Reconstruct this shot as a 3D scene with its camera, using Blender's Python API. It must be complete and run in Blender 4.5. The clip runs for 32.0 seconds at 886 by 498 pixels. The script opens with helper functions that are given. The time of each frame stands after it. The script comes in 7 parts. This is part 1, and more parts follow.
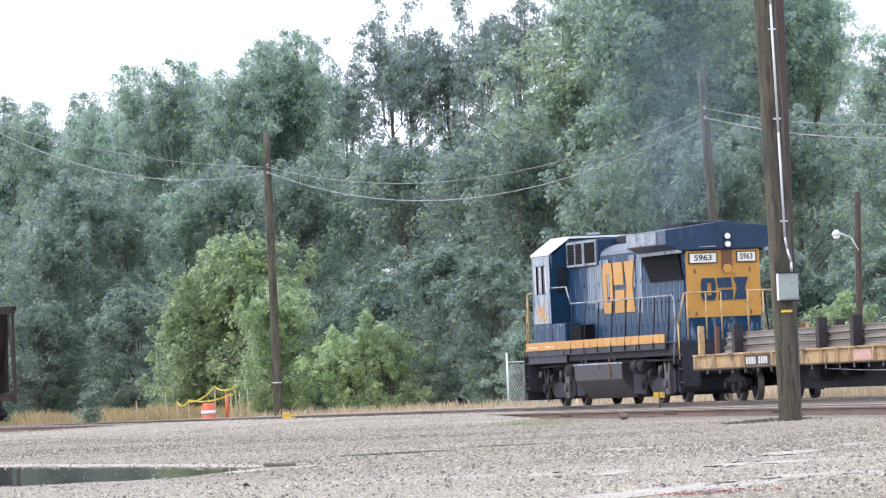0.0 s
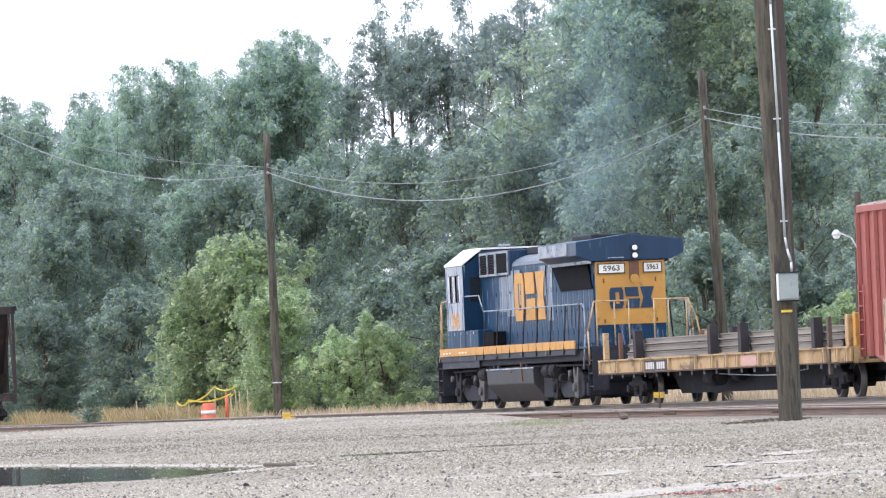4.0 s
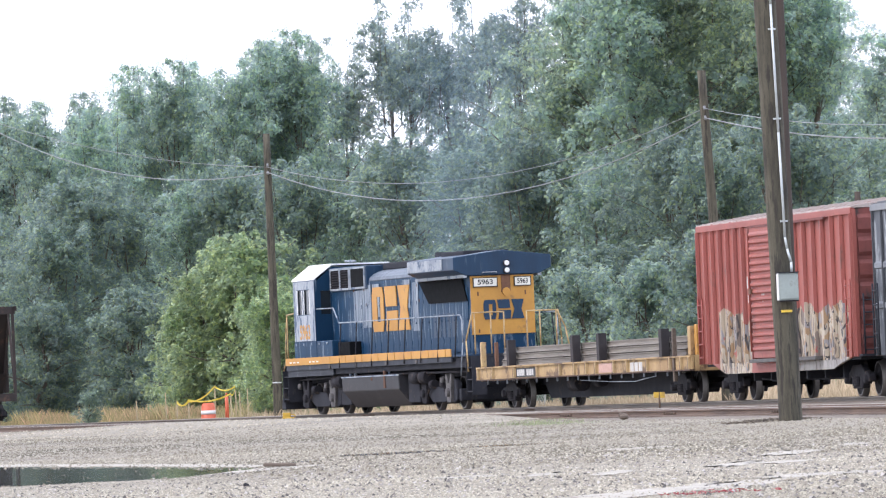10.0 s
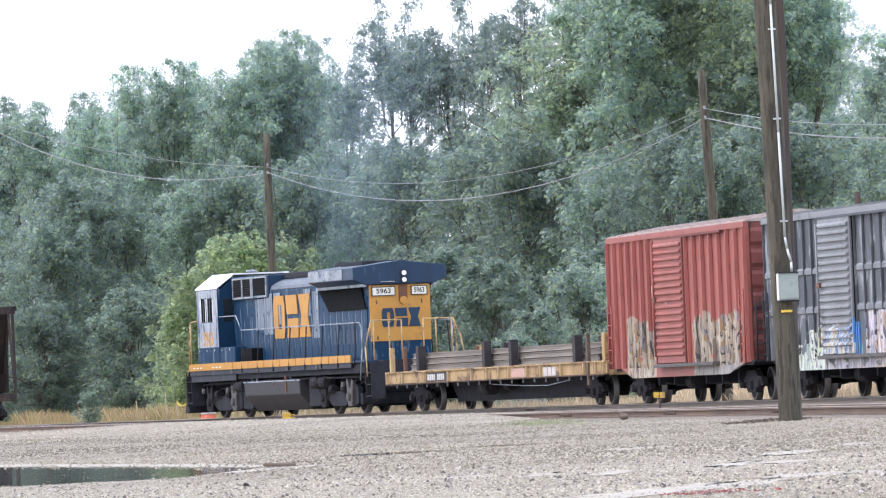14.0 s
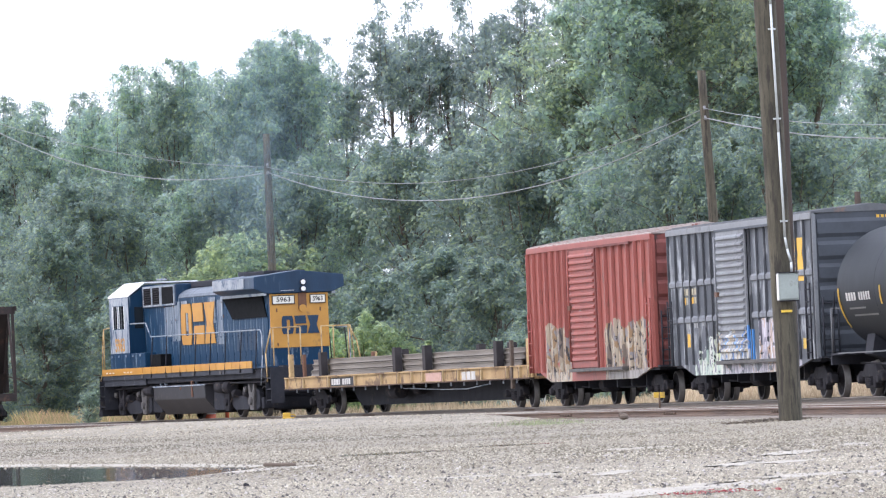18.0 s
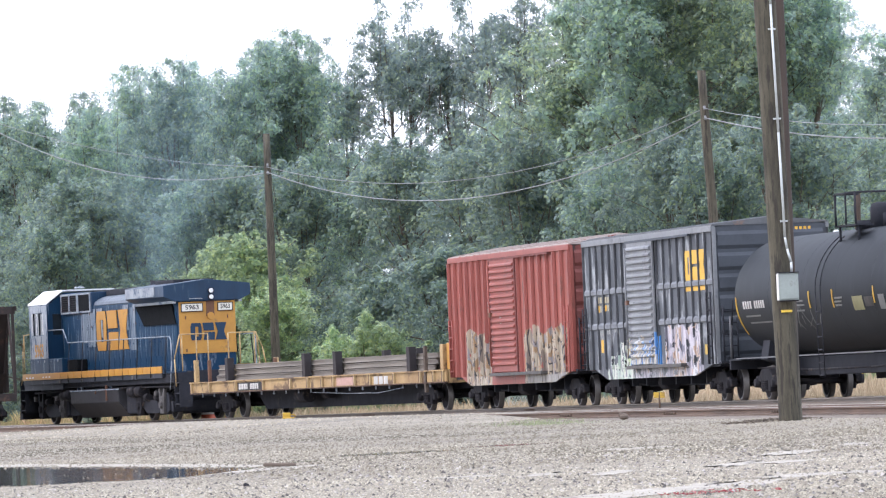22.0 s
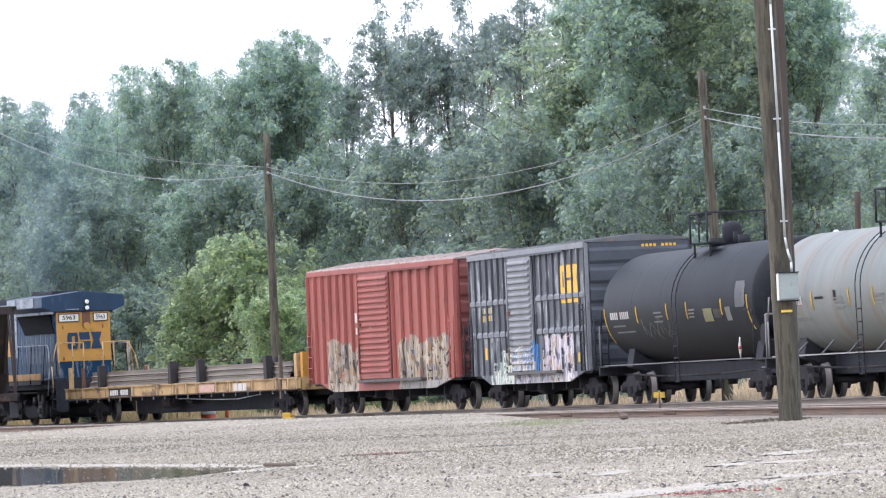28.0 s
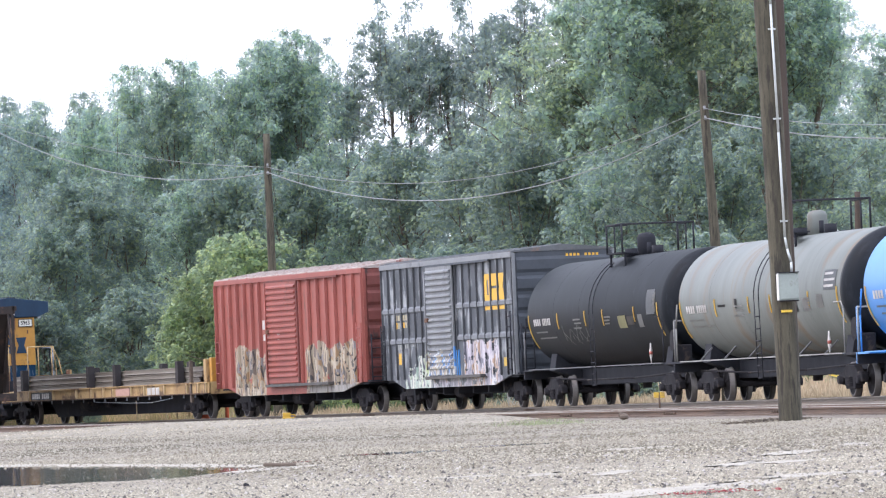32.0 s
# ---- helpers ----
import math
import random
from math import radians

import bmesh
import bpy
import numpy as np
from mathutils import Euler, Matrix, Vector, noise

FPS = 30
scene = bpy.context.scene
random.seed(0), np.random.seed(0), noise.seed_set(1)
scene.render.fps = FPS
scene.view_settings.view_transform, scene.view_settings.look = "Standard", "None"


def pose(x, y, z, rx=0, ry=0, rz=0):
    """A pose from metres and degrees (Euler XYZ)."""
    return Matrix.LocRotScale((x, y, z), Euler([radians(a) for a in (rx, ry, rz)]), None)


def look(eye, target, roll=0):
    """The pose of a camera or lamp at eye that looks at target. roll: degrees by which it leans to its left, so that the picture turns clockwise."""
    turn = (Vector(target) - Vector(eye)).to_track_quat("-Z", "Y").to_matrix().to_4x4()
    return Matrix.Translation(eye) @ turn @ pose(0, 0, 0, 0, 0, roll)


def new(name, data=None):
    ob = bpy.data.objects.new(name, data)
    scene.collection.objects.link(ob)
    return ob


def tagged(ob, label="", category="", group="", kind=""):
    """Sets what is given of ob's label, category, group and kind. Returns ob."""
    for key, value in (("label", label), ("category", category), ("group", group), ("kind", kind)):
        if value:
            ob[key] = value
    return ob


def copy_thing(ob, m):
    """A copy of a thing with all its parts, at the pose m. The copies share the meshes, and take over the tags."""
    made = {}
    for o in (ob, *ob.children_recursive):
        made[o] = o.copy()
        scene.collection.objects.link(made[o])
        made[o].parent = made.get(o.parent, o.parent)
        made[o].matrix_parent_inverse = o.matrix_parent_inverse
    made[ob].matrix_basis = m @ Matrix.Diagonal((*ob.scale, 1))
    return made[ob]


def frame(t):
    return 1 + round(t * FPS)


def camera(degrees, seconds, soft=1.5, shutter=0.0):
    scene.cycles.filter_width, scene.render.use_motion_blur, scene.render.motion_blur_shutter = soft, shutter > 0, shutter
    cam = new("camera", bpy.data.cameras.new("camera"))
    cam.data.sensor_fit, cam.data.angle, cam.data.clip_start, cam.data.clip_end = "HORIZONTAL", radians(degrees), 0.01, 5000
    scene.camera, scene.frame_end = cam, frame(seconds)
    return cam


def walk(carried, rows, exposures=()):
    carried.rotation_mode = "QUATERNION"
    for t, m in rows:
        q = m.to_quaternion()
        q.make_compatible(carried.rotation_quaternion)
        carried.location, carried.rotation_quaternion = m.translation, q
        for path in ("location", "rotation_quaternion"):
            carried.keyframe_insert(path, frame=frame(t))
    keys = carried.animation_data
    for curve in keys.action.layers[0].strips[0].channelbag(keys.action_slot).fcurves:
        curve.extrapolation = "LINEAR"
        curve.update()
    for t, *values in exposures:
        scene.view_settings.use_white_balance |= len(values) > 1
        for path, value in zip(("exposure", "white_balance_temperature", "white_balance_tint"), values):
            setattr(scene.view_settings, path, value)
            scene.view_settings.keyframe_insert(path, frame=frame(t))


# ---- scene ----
cam = camera(6.61, 32.0, soft=1.2)
EYE_Z = 0.65
TILT = math.radians(1.08)
EYE = look((0, 0, EYE_Z), (0, 100, EYE_Z + 100 * math.tan(TILT)), -2.42)
walk(cam, [(0.0, EYE), (32.0, EYE)], [(0.0, 0.5, 6060, 20), (32.0, 0.5, 6060, 20)])

# ---------------------------------------------------------------- light
SUN_FROM = Vector((-0.75, -0.25, 1.0)).normalized()
world = bpy.data.worlds.new("hazy_sky")
scene.world = world
world.use_nodes = True
wn, wl = world.node_tree.nodes, world.node_tree.links
wn.clear()
sky = wn.new("ShaderNodeTexSky")
sky.sky_type = 'NISHITA'
sky.sun_disc = False
sky.sun_elevation = math.asin(SUN_FROM.z)
sky.sun_rotation = math.atan2(SUN_FROM.x, SUN_FROM.y)
sky.dust_density = 6.0
bg_sky = wn.new("ShaderNodeBackground")
bg_sky.inputs[1].default_value = 0.06
bg_cloud = wn.new("ShaderNodeBackground")
bg_cloud.inputs[0].default_value = (0.89, 0.96, 1.0, 1)
bg_cloud.inputs[1].default_value = 1.2
both = wn.new("ShaderNodeAddShader")
wout = wn.new("ShaderNodeOutputWorld")
wl.new(sky.outputs[0], bg_sky.inputs[0])
wl.new(bg_sky.outputs[0], both.inputs[0])
wl.new(bg_cloud.outputs[0], both.inputs[1])
wl.new(both.outputs[0], wout.inputs[0])
sun = new("sun", bpy.data.lights.new("sun", 'SUN'))
sun.data.energy = 0.55
sun.data.angle = math.radians(14)
sun.data.color = (1.0, 0.96, 0.90)
sun.matrix_world = look(SUN_FROM * 50, (0, 0, 0))

# ---------------------------------------------------------------- helpers


def surf(name, c1, c2=None, rough=0.7, metal=0.0, grain=4.0, fine=40.0, bump=0.2, spots=None, spot_amount=0.0,
         spot_scale=3.0, rand=0.0, stretch=(1, 1, 1), spec=0.5):
    """Procedural paint, metal, wood or stone: two scales of variation, spots of wear, bump."""
    m = bpy.data.materials.new(name)
    m.use_nodes = True
    n, l = m.node_tree.nodes, m.node_tree.links
    p = n["Principled BSDF"]
    p.inputs["Roughness"].default_value = rough
    p.inputs["Metallic"].default_value = metal
    p.inputs["Specular IOR Level"].default_value = spec
    c2 = c2 or tuple(0.75 * v for v in c1)
    tc = n.new("ShaderNodeTexCoord")
    mp = n.new("ShaderNodeMapping")
    mp.inputs["Scale"].default_value = stretch
    l.new(tc.outputs["Object"], mp.inputs[0])
    big = n.new("ShaderNodeTexNoise")
    big.inputs["Scale"].default_value = grain
    big.inputs["Detail"].default_value = 5
    tiny = n.new("ShaderNodeTexNoise")
    tiny.inputs["Scale"].default_value = fine
    tiny.inputs["Detail"].default_value = 3
    l.new(mp.outputs[0], big.inputs["Vector"])
    l.new(mp.outputs[0], tiny.inputs["Vector"])
    add = n.new("ShaderNodeMath")
    add.operation = 'MULTIPLY_ADD'
    add.inputs[1].default_value = 0.35
    l.new(tiny.outputs[0], add.inputs[0])
    l.new(big.outputs[0], add.inputs[2])
    ramp = n.new("ShaderNodeValToRGB")
    ramp.color_ramp.elements[0].position, ramp.color_ramp.elements[1].position = 0.45, 0.9
    ramp.color_ramp.elements[0].color, ramp.color_ramp.elements[1].color = (*c2, 1), (*c1, 1)
    l.new(add.outputs[0], ramp.inputs[0])
    colour = ramp.outputs[0]
    if spots:
        sp = n.new("ShaderNodeTexNoise")
        sp.inputs["Scale"].default_value = spot_scale
        sp.inputs["Detail"].default_value = 8
        sp.inputs["Roughness"].default_value = 0.65
        l.new(mp.outputs[0], sp.inputs["Vector"])
        cut = n.new("ShaderNodeMapRange")
        cut.inputs[1].default_value, cut.inputs[2].default_value = 0.62 - 0.3 * spot_amount, 0.72 - 0.3 * spot_amount
        l.new(sp.outputs[0], cut.inputs[0])
        mix = n.new("ShaderNodeMix")
        mix.data_type = 'RGBA'
        l.new(cut.outputs[0], mix.inputs[0])
        l.new(colour, mix.inputs[6])
        mix.inputs[7].default_value = (*spots, 1)
        colour = mix.outputs[2]
    if rand:
        info = n.new("ShaderNodeObjectInfo")
        hsv = n.new("ShaderNodeHueSaturation")
        mr = n.new("ShaderNodeMapRange")
        mr.inputs[3].default_value, mr.inputs[4].default_value = 1 - rand, 1 + rand
        l.new(info.outputs["Random"], mr.inputs[0])
        l.new(mr.outputs[0], hsv.inputs["Value"])
        l.new(colour, hsv.inputs["Color"])
        colour = hsv.outputs[0]
    l.new(colour, p.inputs["Base Color"])
    if bump:
        b = n.new("ShaderNodeBump")
        b.inputs["Strength"].default_value = bump
        b.inputs["Distance"].default_value = 0.02
        l.new(add.outputs[0], b.inputs["Height"])
        l.new(b.outputs[0], p.inputs["Normal"])
    return m


def leafy(name, dark, light, yellow, through_part=1.2, gloss=0.08, spread=0.14, patch_scale=0.55, sheer=0.0):
    """Leaves: each leaf has its own green, and lets some light through."""
    m = bpy.data.materials.new(name)
    m.use_nodes = True
    n, l = m.node_tree.nodes, m.node_tree.links
    p = n["Principled BSDF"]
    p.inputs["Roughness"].default_value = 0.55
    geo = n.new("ShaderNodeNewGeometry")
    ramp = n.new("ShaderNodeValToRGB")
    e = ramp.color_ramp.elements
    e[0].color, e[1].color = (*dark, 1), (*yellow, 1)
    mid = e.new(0.6)
    mid.color = (*light, 1)
    l.new(geo.outputs["Random Per Island"], ramp.inputs[0])
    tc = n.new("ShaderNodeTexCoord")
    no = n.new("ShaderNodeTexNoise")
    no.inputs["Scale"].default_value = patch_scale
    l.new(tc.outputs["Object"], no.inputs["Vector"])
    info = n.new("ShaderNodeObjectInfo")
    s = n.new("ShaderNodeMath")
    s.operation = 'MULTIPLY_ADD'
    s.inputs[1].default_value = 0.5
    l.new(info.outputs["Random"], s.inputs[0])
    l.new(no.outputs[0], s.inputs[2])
    # On leaves this patchy value imitates lit and dim clumps.
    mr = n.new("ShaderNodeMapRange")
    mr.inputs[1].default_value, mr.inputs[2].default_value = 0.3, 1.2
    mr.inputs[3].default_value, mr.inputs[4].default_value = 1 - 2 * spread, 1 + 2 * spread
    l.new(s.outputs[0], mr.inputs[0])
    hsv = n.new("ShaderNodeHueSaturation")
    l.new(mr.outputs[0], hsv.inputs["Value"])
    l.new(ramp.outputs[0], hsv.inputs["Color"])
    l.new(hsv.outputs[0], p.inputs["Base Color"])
    p.inputs["Specular IOR Level"].default_value = gloss
    if through_part:
        tr = n.new("ShaderNodeBsdfTranslucent")
        thin = n.new("ShaderNodeHueSaturation")
        thin.inputs["Value"].default_value = through_part
        thin.inputs["Saturation"].default_value = 0.8
        l.new(hsv.outputs[0], thin.inputs["Color"])
        l.new(thin.outputs[0], tr.inputs[0])
        both_sides = n.new("ShaderNodeAddShader")
        l.new(p.outputs[0], both_sides.inputs[0])
        l.new(tr.outputs[0], both_sides.inputs[1])
        last = both_sides
        # Part see-through leaves, added to lift the dark inside of the crowns.
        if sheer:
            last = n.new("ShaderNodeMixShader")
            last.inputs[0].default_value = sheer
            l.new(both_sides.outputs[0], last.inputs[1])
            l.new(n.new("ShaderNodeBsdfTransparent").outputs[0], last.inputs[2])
        l.new(last.outputs[0], n["Material Output"].inputs[0])
    return m


def part(name, bm, material, parent=None, label="", at=None, smooth=False):
    """Links a bmesh as one mesh object under a thing or a part."""
    me = bpy.data.meshes.new(name)
    bm.to_mesh(me)
    bm.free()
    if smooth:
        me.shade_smooth()
    me.materials.append(material)
    ob = new(name, me)
    ob.parent = parent
    if at is not None:
        ob.matrix_basis = at
    if label:
        ob["label"] = label
    return ob


def again(ob, at, parent=None):
    """Another part on the same mesh."""
    o = new(ob.name.split(".")[0], ob.data)
    o.parent = parent or ob.parent
    o.matrix_basis = at
    if ob.get("label"):
        o["label"] = ob["label"]
    return o


def box(bm, x0, x1, y0, y1, z0, z1, bevel=0.0, m=None):
    b2 = bmesh.new()
    bmesh.ops.create_cube(b2, size=1)
    for v in b2.verts:
        v.co = Vector(((x0 + x1) / 2 + v.co.x * (x1 - x0), (y0 + y1) / 2 + v.co.y * (y1 - y0), (z0 + z1) / 2 + v.co.z * (z1 - z0)))
    if bevel:
        bmesh.ops.bevel(b2, geom=b2.edges[:], offset=bevel, segments=2, affect='EDGES', profile=0.5)
    return graft(bm, b2, m)


def graft(bm, b2, m=None):
    """Adds the faces of one bmesh to another."""
    if m is not None:
        b2.transform(m)
    lut = {}
    for v in b2.verts:
        lut[v] = bm.verts.new(v.co)
    for f in b2.faces:
        g = bm.faces.new([lut[v] for v in f.verts])
        g.smooth = f.smooth
    b2.free()
    return bm


def rod(bm, p0, p1, r0, r1=None, n=10, caps=True):
    """A round bar from p0 to p1, tapered from r0 to r1."""
    p0, p1 = Vector(p0), Vector(p1)
    r1 = r0 if r1 is None else r1
    q = (p1 - p0).to_track_quat('Z', 'Y')
    a, b = [], []
    for i in range(n):
        d = q @ Vector((math.cos(2 * math.pi * i / n), math.sin(2 * math.pi * i / n), 0))
        a.append(bm.verts.new(p0 + d * r0))
        b.append(bm.verts.new(p1 + d * r1))
    for i in range(n):
        bm.faces.new((a[i], a[(i + 1) % n], b[(i + 1) % n], b[i])).smooth = True
    if caps:
        bm.faces.new(a[::-1])
        bm.faces.new(b)
    return bm


def tube(bm, points, r, n=6):
    for p, q in zip(points, points[1:]):
        rod(bm, p, q, r, n=n)
    return bm


def prism(bm, outline, y0, y1, axis='y', bevel=0.0):
    """An outline in x and z (or y and z with axis x) made thick."""
    def place(u, v, w):
        return (u, w, v) if axis == 'y' else ((w, u, v) if axis == 'x' else (u, v, w))
    b2 = bmesh.new()
    a = [b2.verts.new(place(u, v, y0)) for u, v in outline]
    b = [b2.verts.new(place(u, v, y1)) for u, v in outline]
    k = len(a)
    b2.faces.new(a)
    b2.faces.new(b[::-1])
    for i in range(k):
        b2.faces.new((a[i], b[i], b[(i + 1) % k], a[(i + 1) % k]))
    bmesh.ops.recalc_face_normals(b2, faces=b2.faces)
    if bevel:
        bmesh.ops.bevel(b2, geom=b2.edges[:], offset=bevel, segments=1, affect='EDGES')
    return graft(bm, b2)


def lathe(bm, profile, n=32, axis='x', centre=(0, 0, 0)):
    """Turns a profile of (along, radius) round an axis."""
    rings = []
    for u, r in profile:
        ring = []
        for i in range(n):
            a = 2 * math.pi * i / n
            c, s = r * math.cos(a), r * math.sin(a)
            co = {'x': (u, c, s), 'y': (c, u, s), 'z': (c, s, u)}[axis]
            ring.append(bm.verts.new(Vector(co) + Vector(centre)))
        rings.append(ring)
    for a, b in zip(rings, rings[1:]):
        for i in range(n):
            f = bm.faces.new((a[i], a[(i + 1) % n], b[(i + 1) % n], b[i]))
            f.smooth = True
    bm.faces.new(rings[0][::-1])
    bm.faces.new(rings[-1])
    bmesh.ops.recalc_face_normals(bm, faces=bm.faces)
    return bm


def letters(name, text, size, material, parent, at, label="", bold=0.0, stretch=1.0):
    cu = bpy.data.curves.new(name, 'FONT')
    cu.body, cu.size, cu.align_x, cu.align_y, cu.extrude, cu.offset = text, size, 'CENTER', 'CENTER', 0.004, bold
    tmp = bpy.data.objects.new(name, cu)
    me = bpy.data.meshes.new_from_object(tmp)
    bpy.data.objects.remove(tmp)
    me.transform(Matrix.Diagonal((stretch, 1, 1, 1)))
    me.materials.append(material)
    ob = new(name, me)
    ob.parent = parent
    ob.matrix_basis = at
    if label:
        ob["label"] = label
    return ob


def thing(name, at, label, category, group="", kind=""):
    ob = new(name)
    ob.matrix_basis = at
    ob.empty_display_size = 0.3
    return tagged(ob, label, category, group, kind)


def soup(name, verts, faces, material, parent=None):
    """A mesh from number arrays made by rule."""
    me = bpy.data.meshes.new(name)
    verts, faces = np.asarray(verts, np.float32), np.asarray(faces, np.int32)
    k = faces.shape[1]
    me.vertices.add(len(verts))
    me.vertices.foreach_set("co", verts.ravel())
    me.loops.add(faces.size)
    me.loops.foreach_set("vertex_index", faces.ravel())
    me.polygons.add(len(faces))
    me.polygons.foreach_set("loop_start", np.arange(0, faces.size, k, dtype=np.int32))
    me.update(calc_edges=True)
    me.materials.append(material)
    ob = new(name, me)
    ob.parent = parent
    return ob


SIDE = Matrix(((1, 0, 0, 0), (0, 0, -1, 0), (0, 1, 0, 0), (0, 0, 0, 1)))      # writing on the near side of a car
REAR = Matrix(((0, 0, 1, 0), (1, 0, 0, 0), (0, 1, 0, 0), (0, 0, 0, 1)))       # writing on the rear end of a car

# ---------------------------------------------------------------- the lines of the tracks
RAIL_TOP = 0.16


class Line:
    """A track's centre line, from headings (degrees) at distances along it."""

    def __init__(self, start, knots):
        d, a = zip(*knots)
        self.u = np.arange(d[0], d[-1] + 0.01, 0.25)
        self.a = np.radians(np.interp(self.u, d, a))
        mid = (self.a[1:] + self.a[:-1]) / 2
        self.x = np.concatenate([[0], np.cumsum(np.cos(mid) * 0.25)])
        self.y = np.concatenate([[0], np.cumsum(np.sin(mid) * 0.25)])
        self.x += start[0] - np.interp(0, self.u, self.x)
        self.y += start[1] - np.interp(0, self.u, self.y)

    def at(self, u, side=0.0):
        a = float(np.interp(u, self.u, self.a))
        return Vector((float(np.interp(u, self.u, self.x)) - math.sin(a) * side,
                       float(np.interp(u, self.u, self.y)) + math.cos(a) * side)), a


MAIN = Line((3.43, 215.98), [(-150, -68.5), (-110, -69.5), (-62, -71.5), (-22, -71.7), (-14, -73.3), (-6, -76.4), (2, -78.9), (42, -78.6), (190, -77.5)])
YARD = Line((2.35, 165.0), [(-190, -78.8), (-20, -78.8), (10, -81.0), (35, -84.5), (90, -85.0)])


def progress(t):
    """Distance of the locomotive's rear hood along the main track at t seconds."""
    return 1.88562e-06 * t ** 4 - 1.94134693e-04 * t ** 3 + 1.12812149e-02 * t ** 2 - 2.84531686 * t + 19.2297997


def ride(first, second, t):
    """The pose of a car whose truck centres lie at these offsets, at t seconds."""
    p, _ = MAIN.at(progress(t) + first)
    q, _ = MAIN.at(progress(t) + second)
    a = math.atan2(q.y - p.y, q.x - p.x)
    return pose((p.x + q.x) / 2, (p.y + q.y) / 2, RAIL_TOP, 0, 0, math.degrees(a))


# ---------------------------------------------------------------- materials
M_gravel = surf("gravel", (0.332, 0.301, 0.238), (0.200, 0.178, 0.138), 0.9, grain=0.6, fine=9.0, bump=0.9, spots=(0.191, 0.172, 0.141), spot_amount=0.3, spot_scale=0.09)
M_ballast = surf("ballast", (0.225, 0.188, 0.148), (0.115, 0.094, 0.073), 0.95, grain=2.0, fine=14.0, bump=0.9)
M_rail = surf("rusty_rail", (0.165, 0.108, 0.076), (0.085, 0.056, 0.040), 0.8, 0.0, grain=0.35, fine=12, bump=0.1)
M_railgrey = surf("grey_brown_rail", (0.185, 0.156, 0.126), (0.085, 0.068, 0.054), 0.6, 0.0, grain=0.5, fine=14, bump=0.1)
M_railtop = surf("worn_rail_head", (0.40, 0.365, 0.325), (0.24, 0.21, 0.18), 0.5, 0.2, grain=0.8, fine=30, bump=0.05)
M_tie = surf("weathered_tie", (0.16, 0.125, 0.10), (0.085, 0.065, 0.05), 0.9, grain=3, fine=40, bump=0.5, rand=0.25, stretch=(0.3, 3, 3))
M_blue = surf("faded_blue_paint", (0.0115, 0.048, 0.102), (0.008, 0.032, 0.071), 0.45, grain=1.2, fine=14, bump=0.03, spots=(0.26, 0.32, 0.38), spot_amount=0.14, spot_scale=3.0, stretch=(2.6, 1, 0.22), spec=0.14)
M_bleach_sheen = surf("sun_bleached_blue_paint", (0.30, 0.34, 0.38), (0.06, 0.10, 0.15), 0.45, grain=2.0, fine=16, bump=0.05, spots=(0.015, 0.05, 0.10), spot_amount=0.35, spot_scale=2.4, stretch=(2.6, 1, 0.2))
M_navy = surf("dark_blue_paint", (0.010, 0.040, 0.088), (0.007, 0.027, 0.062), 0.4, grain=1.5, fine=14, bump=0.03, spots=(0.06, 0.09, 0.13), spot_amount=0.06, spot_scale=3, stretch=(1, 1.6, 0.3), spec=0.35)
M_faded = surf("chalky_grey_blue_paint", (0.36, 0.39, 0.42), (0.19, 0.22, 0.26), 0.6, grain=2.2, fine=20, bump=0.06, spots=(0.05, 0.09, 0.15), spot_amount=0.3, spot_scale=3)
M_white = surf("white_roof_paint", (0.82, 0.83, 0.84), (0.66, 0.67, 0.68), 0.5, grain=1.5, fine=20, bump=0.04)
M_peel = surf("peeling_pale_blue_paint", (0.42, 0.45, 0.48), (0.22, 0.26, 0.31), 0.55, grain=3, fine=20, bump=0.06, spots=(0.03, 0.07, 0.13), spot_amount=0.36, spot_scale=4, stretch=(1, 1, 0.3))
M_yellow = surf("railway_yellow_paint", (0.53, 0.272, 0.045), (0.43, 0.212, 0.038), 0.5, grain=1.5, fine=16, bump=0.04, spots=(0.28, 0.15, 0.05), spot_amount=0.06, spot_scale=2.5)
M_paleyel = surf("weathered_yellow_paint", (0.47, 0.33, 0.155), (0.30, 0.19, 0.085), 0.7, grain=1.6, fine=16, bump=0.08, spots=(0.13, 0.08, 0.045), spot_amount=0.36, spot_scale=2.2, stretch=(0.6, 1, 0.8))
M_handyel = surf("chipped_railing_yellow", (0.50, 0.36, 0.17), (0.36, 0.24, 0.11), 0.6, grain=3, fine=20, bump=0.05, spots=(0.2, 0.13, 0.08), spot_amount=0.25, spot_scale=5)
# Grime, with the blue cast of haze mixed into the black.
M_black = surf("grimy_black", (0.036, 0.038, 0.047), (0.021, 0.023, 0.030), 0.8, grain=2, fine=20, bump=0.15, spots=(0.062, 0.054, 0.050), spot_amount=0.1, spot_scale=3, spec=0.2)
M_truck = surf("dusty_dark_steel", (0.038, 0.037, 0.042), (0.021, 0.021, 0.025), 0.8, grain=3, fine=25, bump=0.2, spots=(0.085, 0.066, 0.056), spot_amount=0.2, spot_scale=4, spec=0.1)
M_wheel = surf("wheel_steel", (0.036, 0.034, 0.037), (0.020, 0.019, 0.022), 0.75, 0.0, grain=3, fine=25, bump=0.1, spec=0.12)
M_tread = surf("polished_tread", (0.16, 0.15, 0.145), (0.08, 0.075, 0.07), 0.5, 0.4, grain=3, fine=25, bump=0.02)
M_tank_g = surf("grey_brown_fuel_tank", (0.036, 0.036, 0.042), (0.022, 0.022, 0.026), 0.55, grain=1.5, fine=20, bump=0.08, spots=(0.06, 0.055, 0.055), spot_amount=0.15, spot_scale=2)
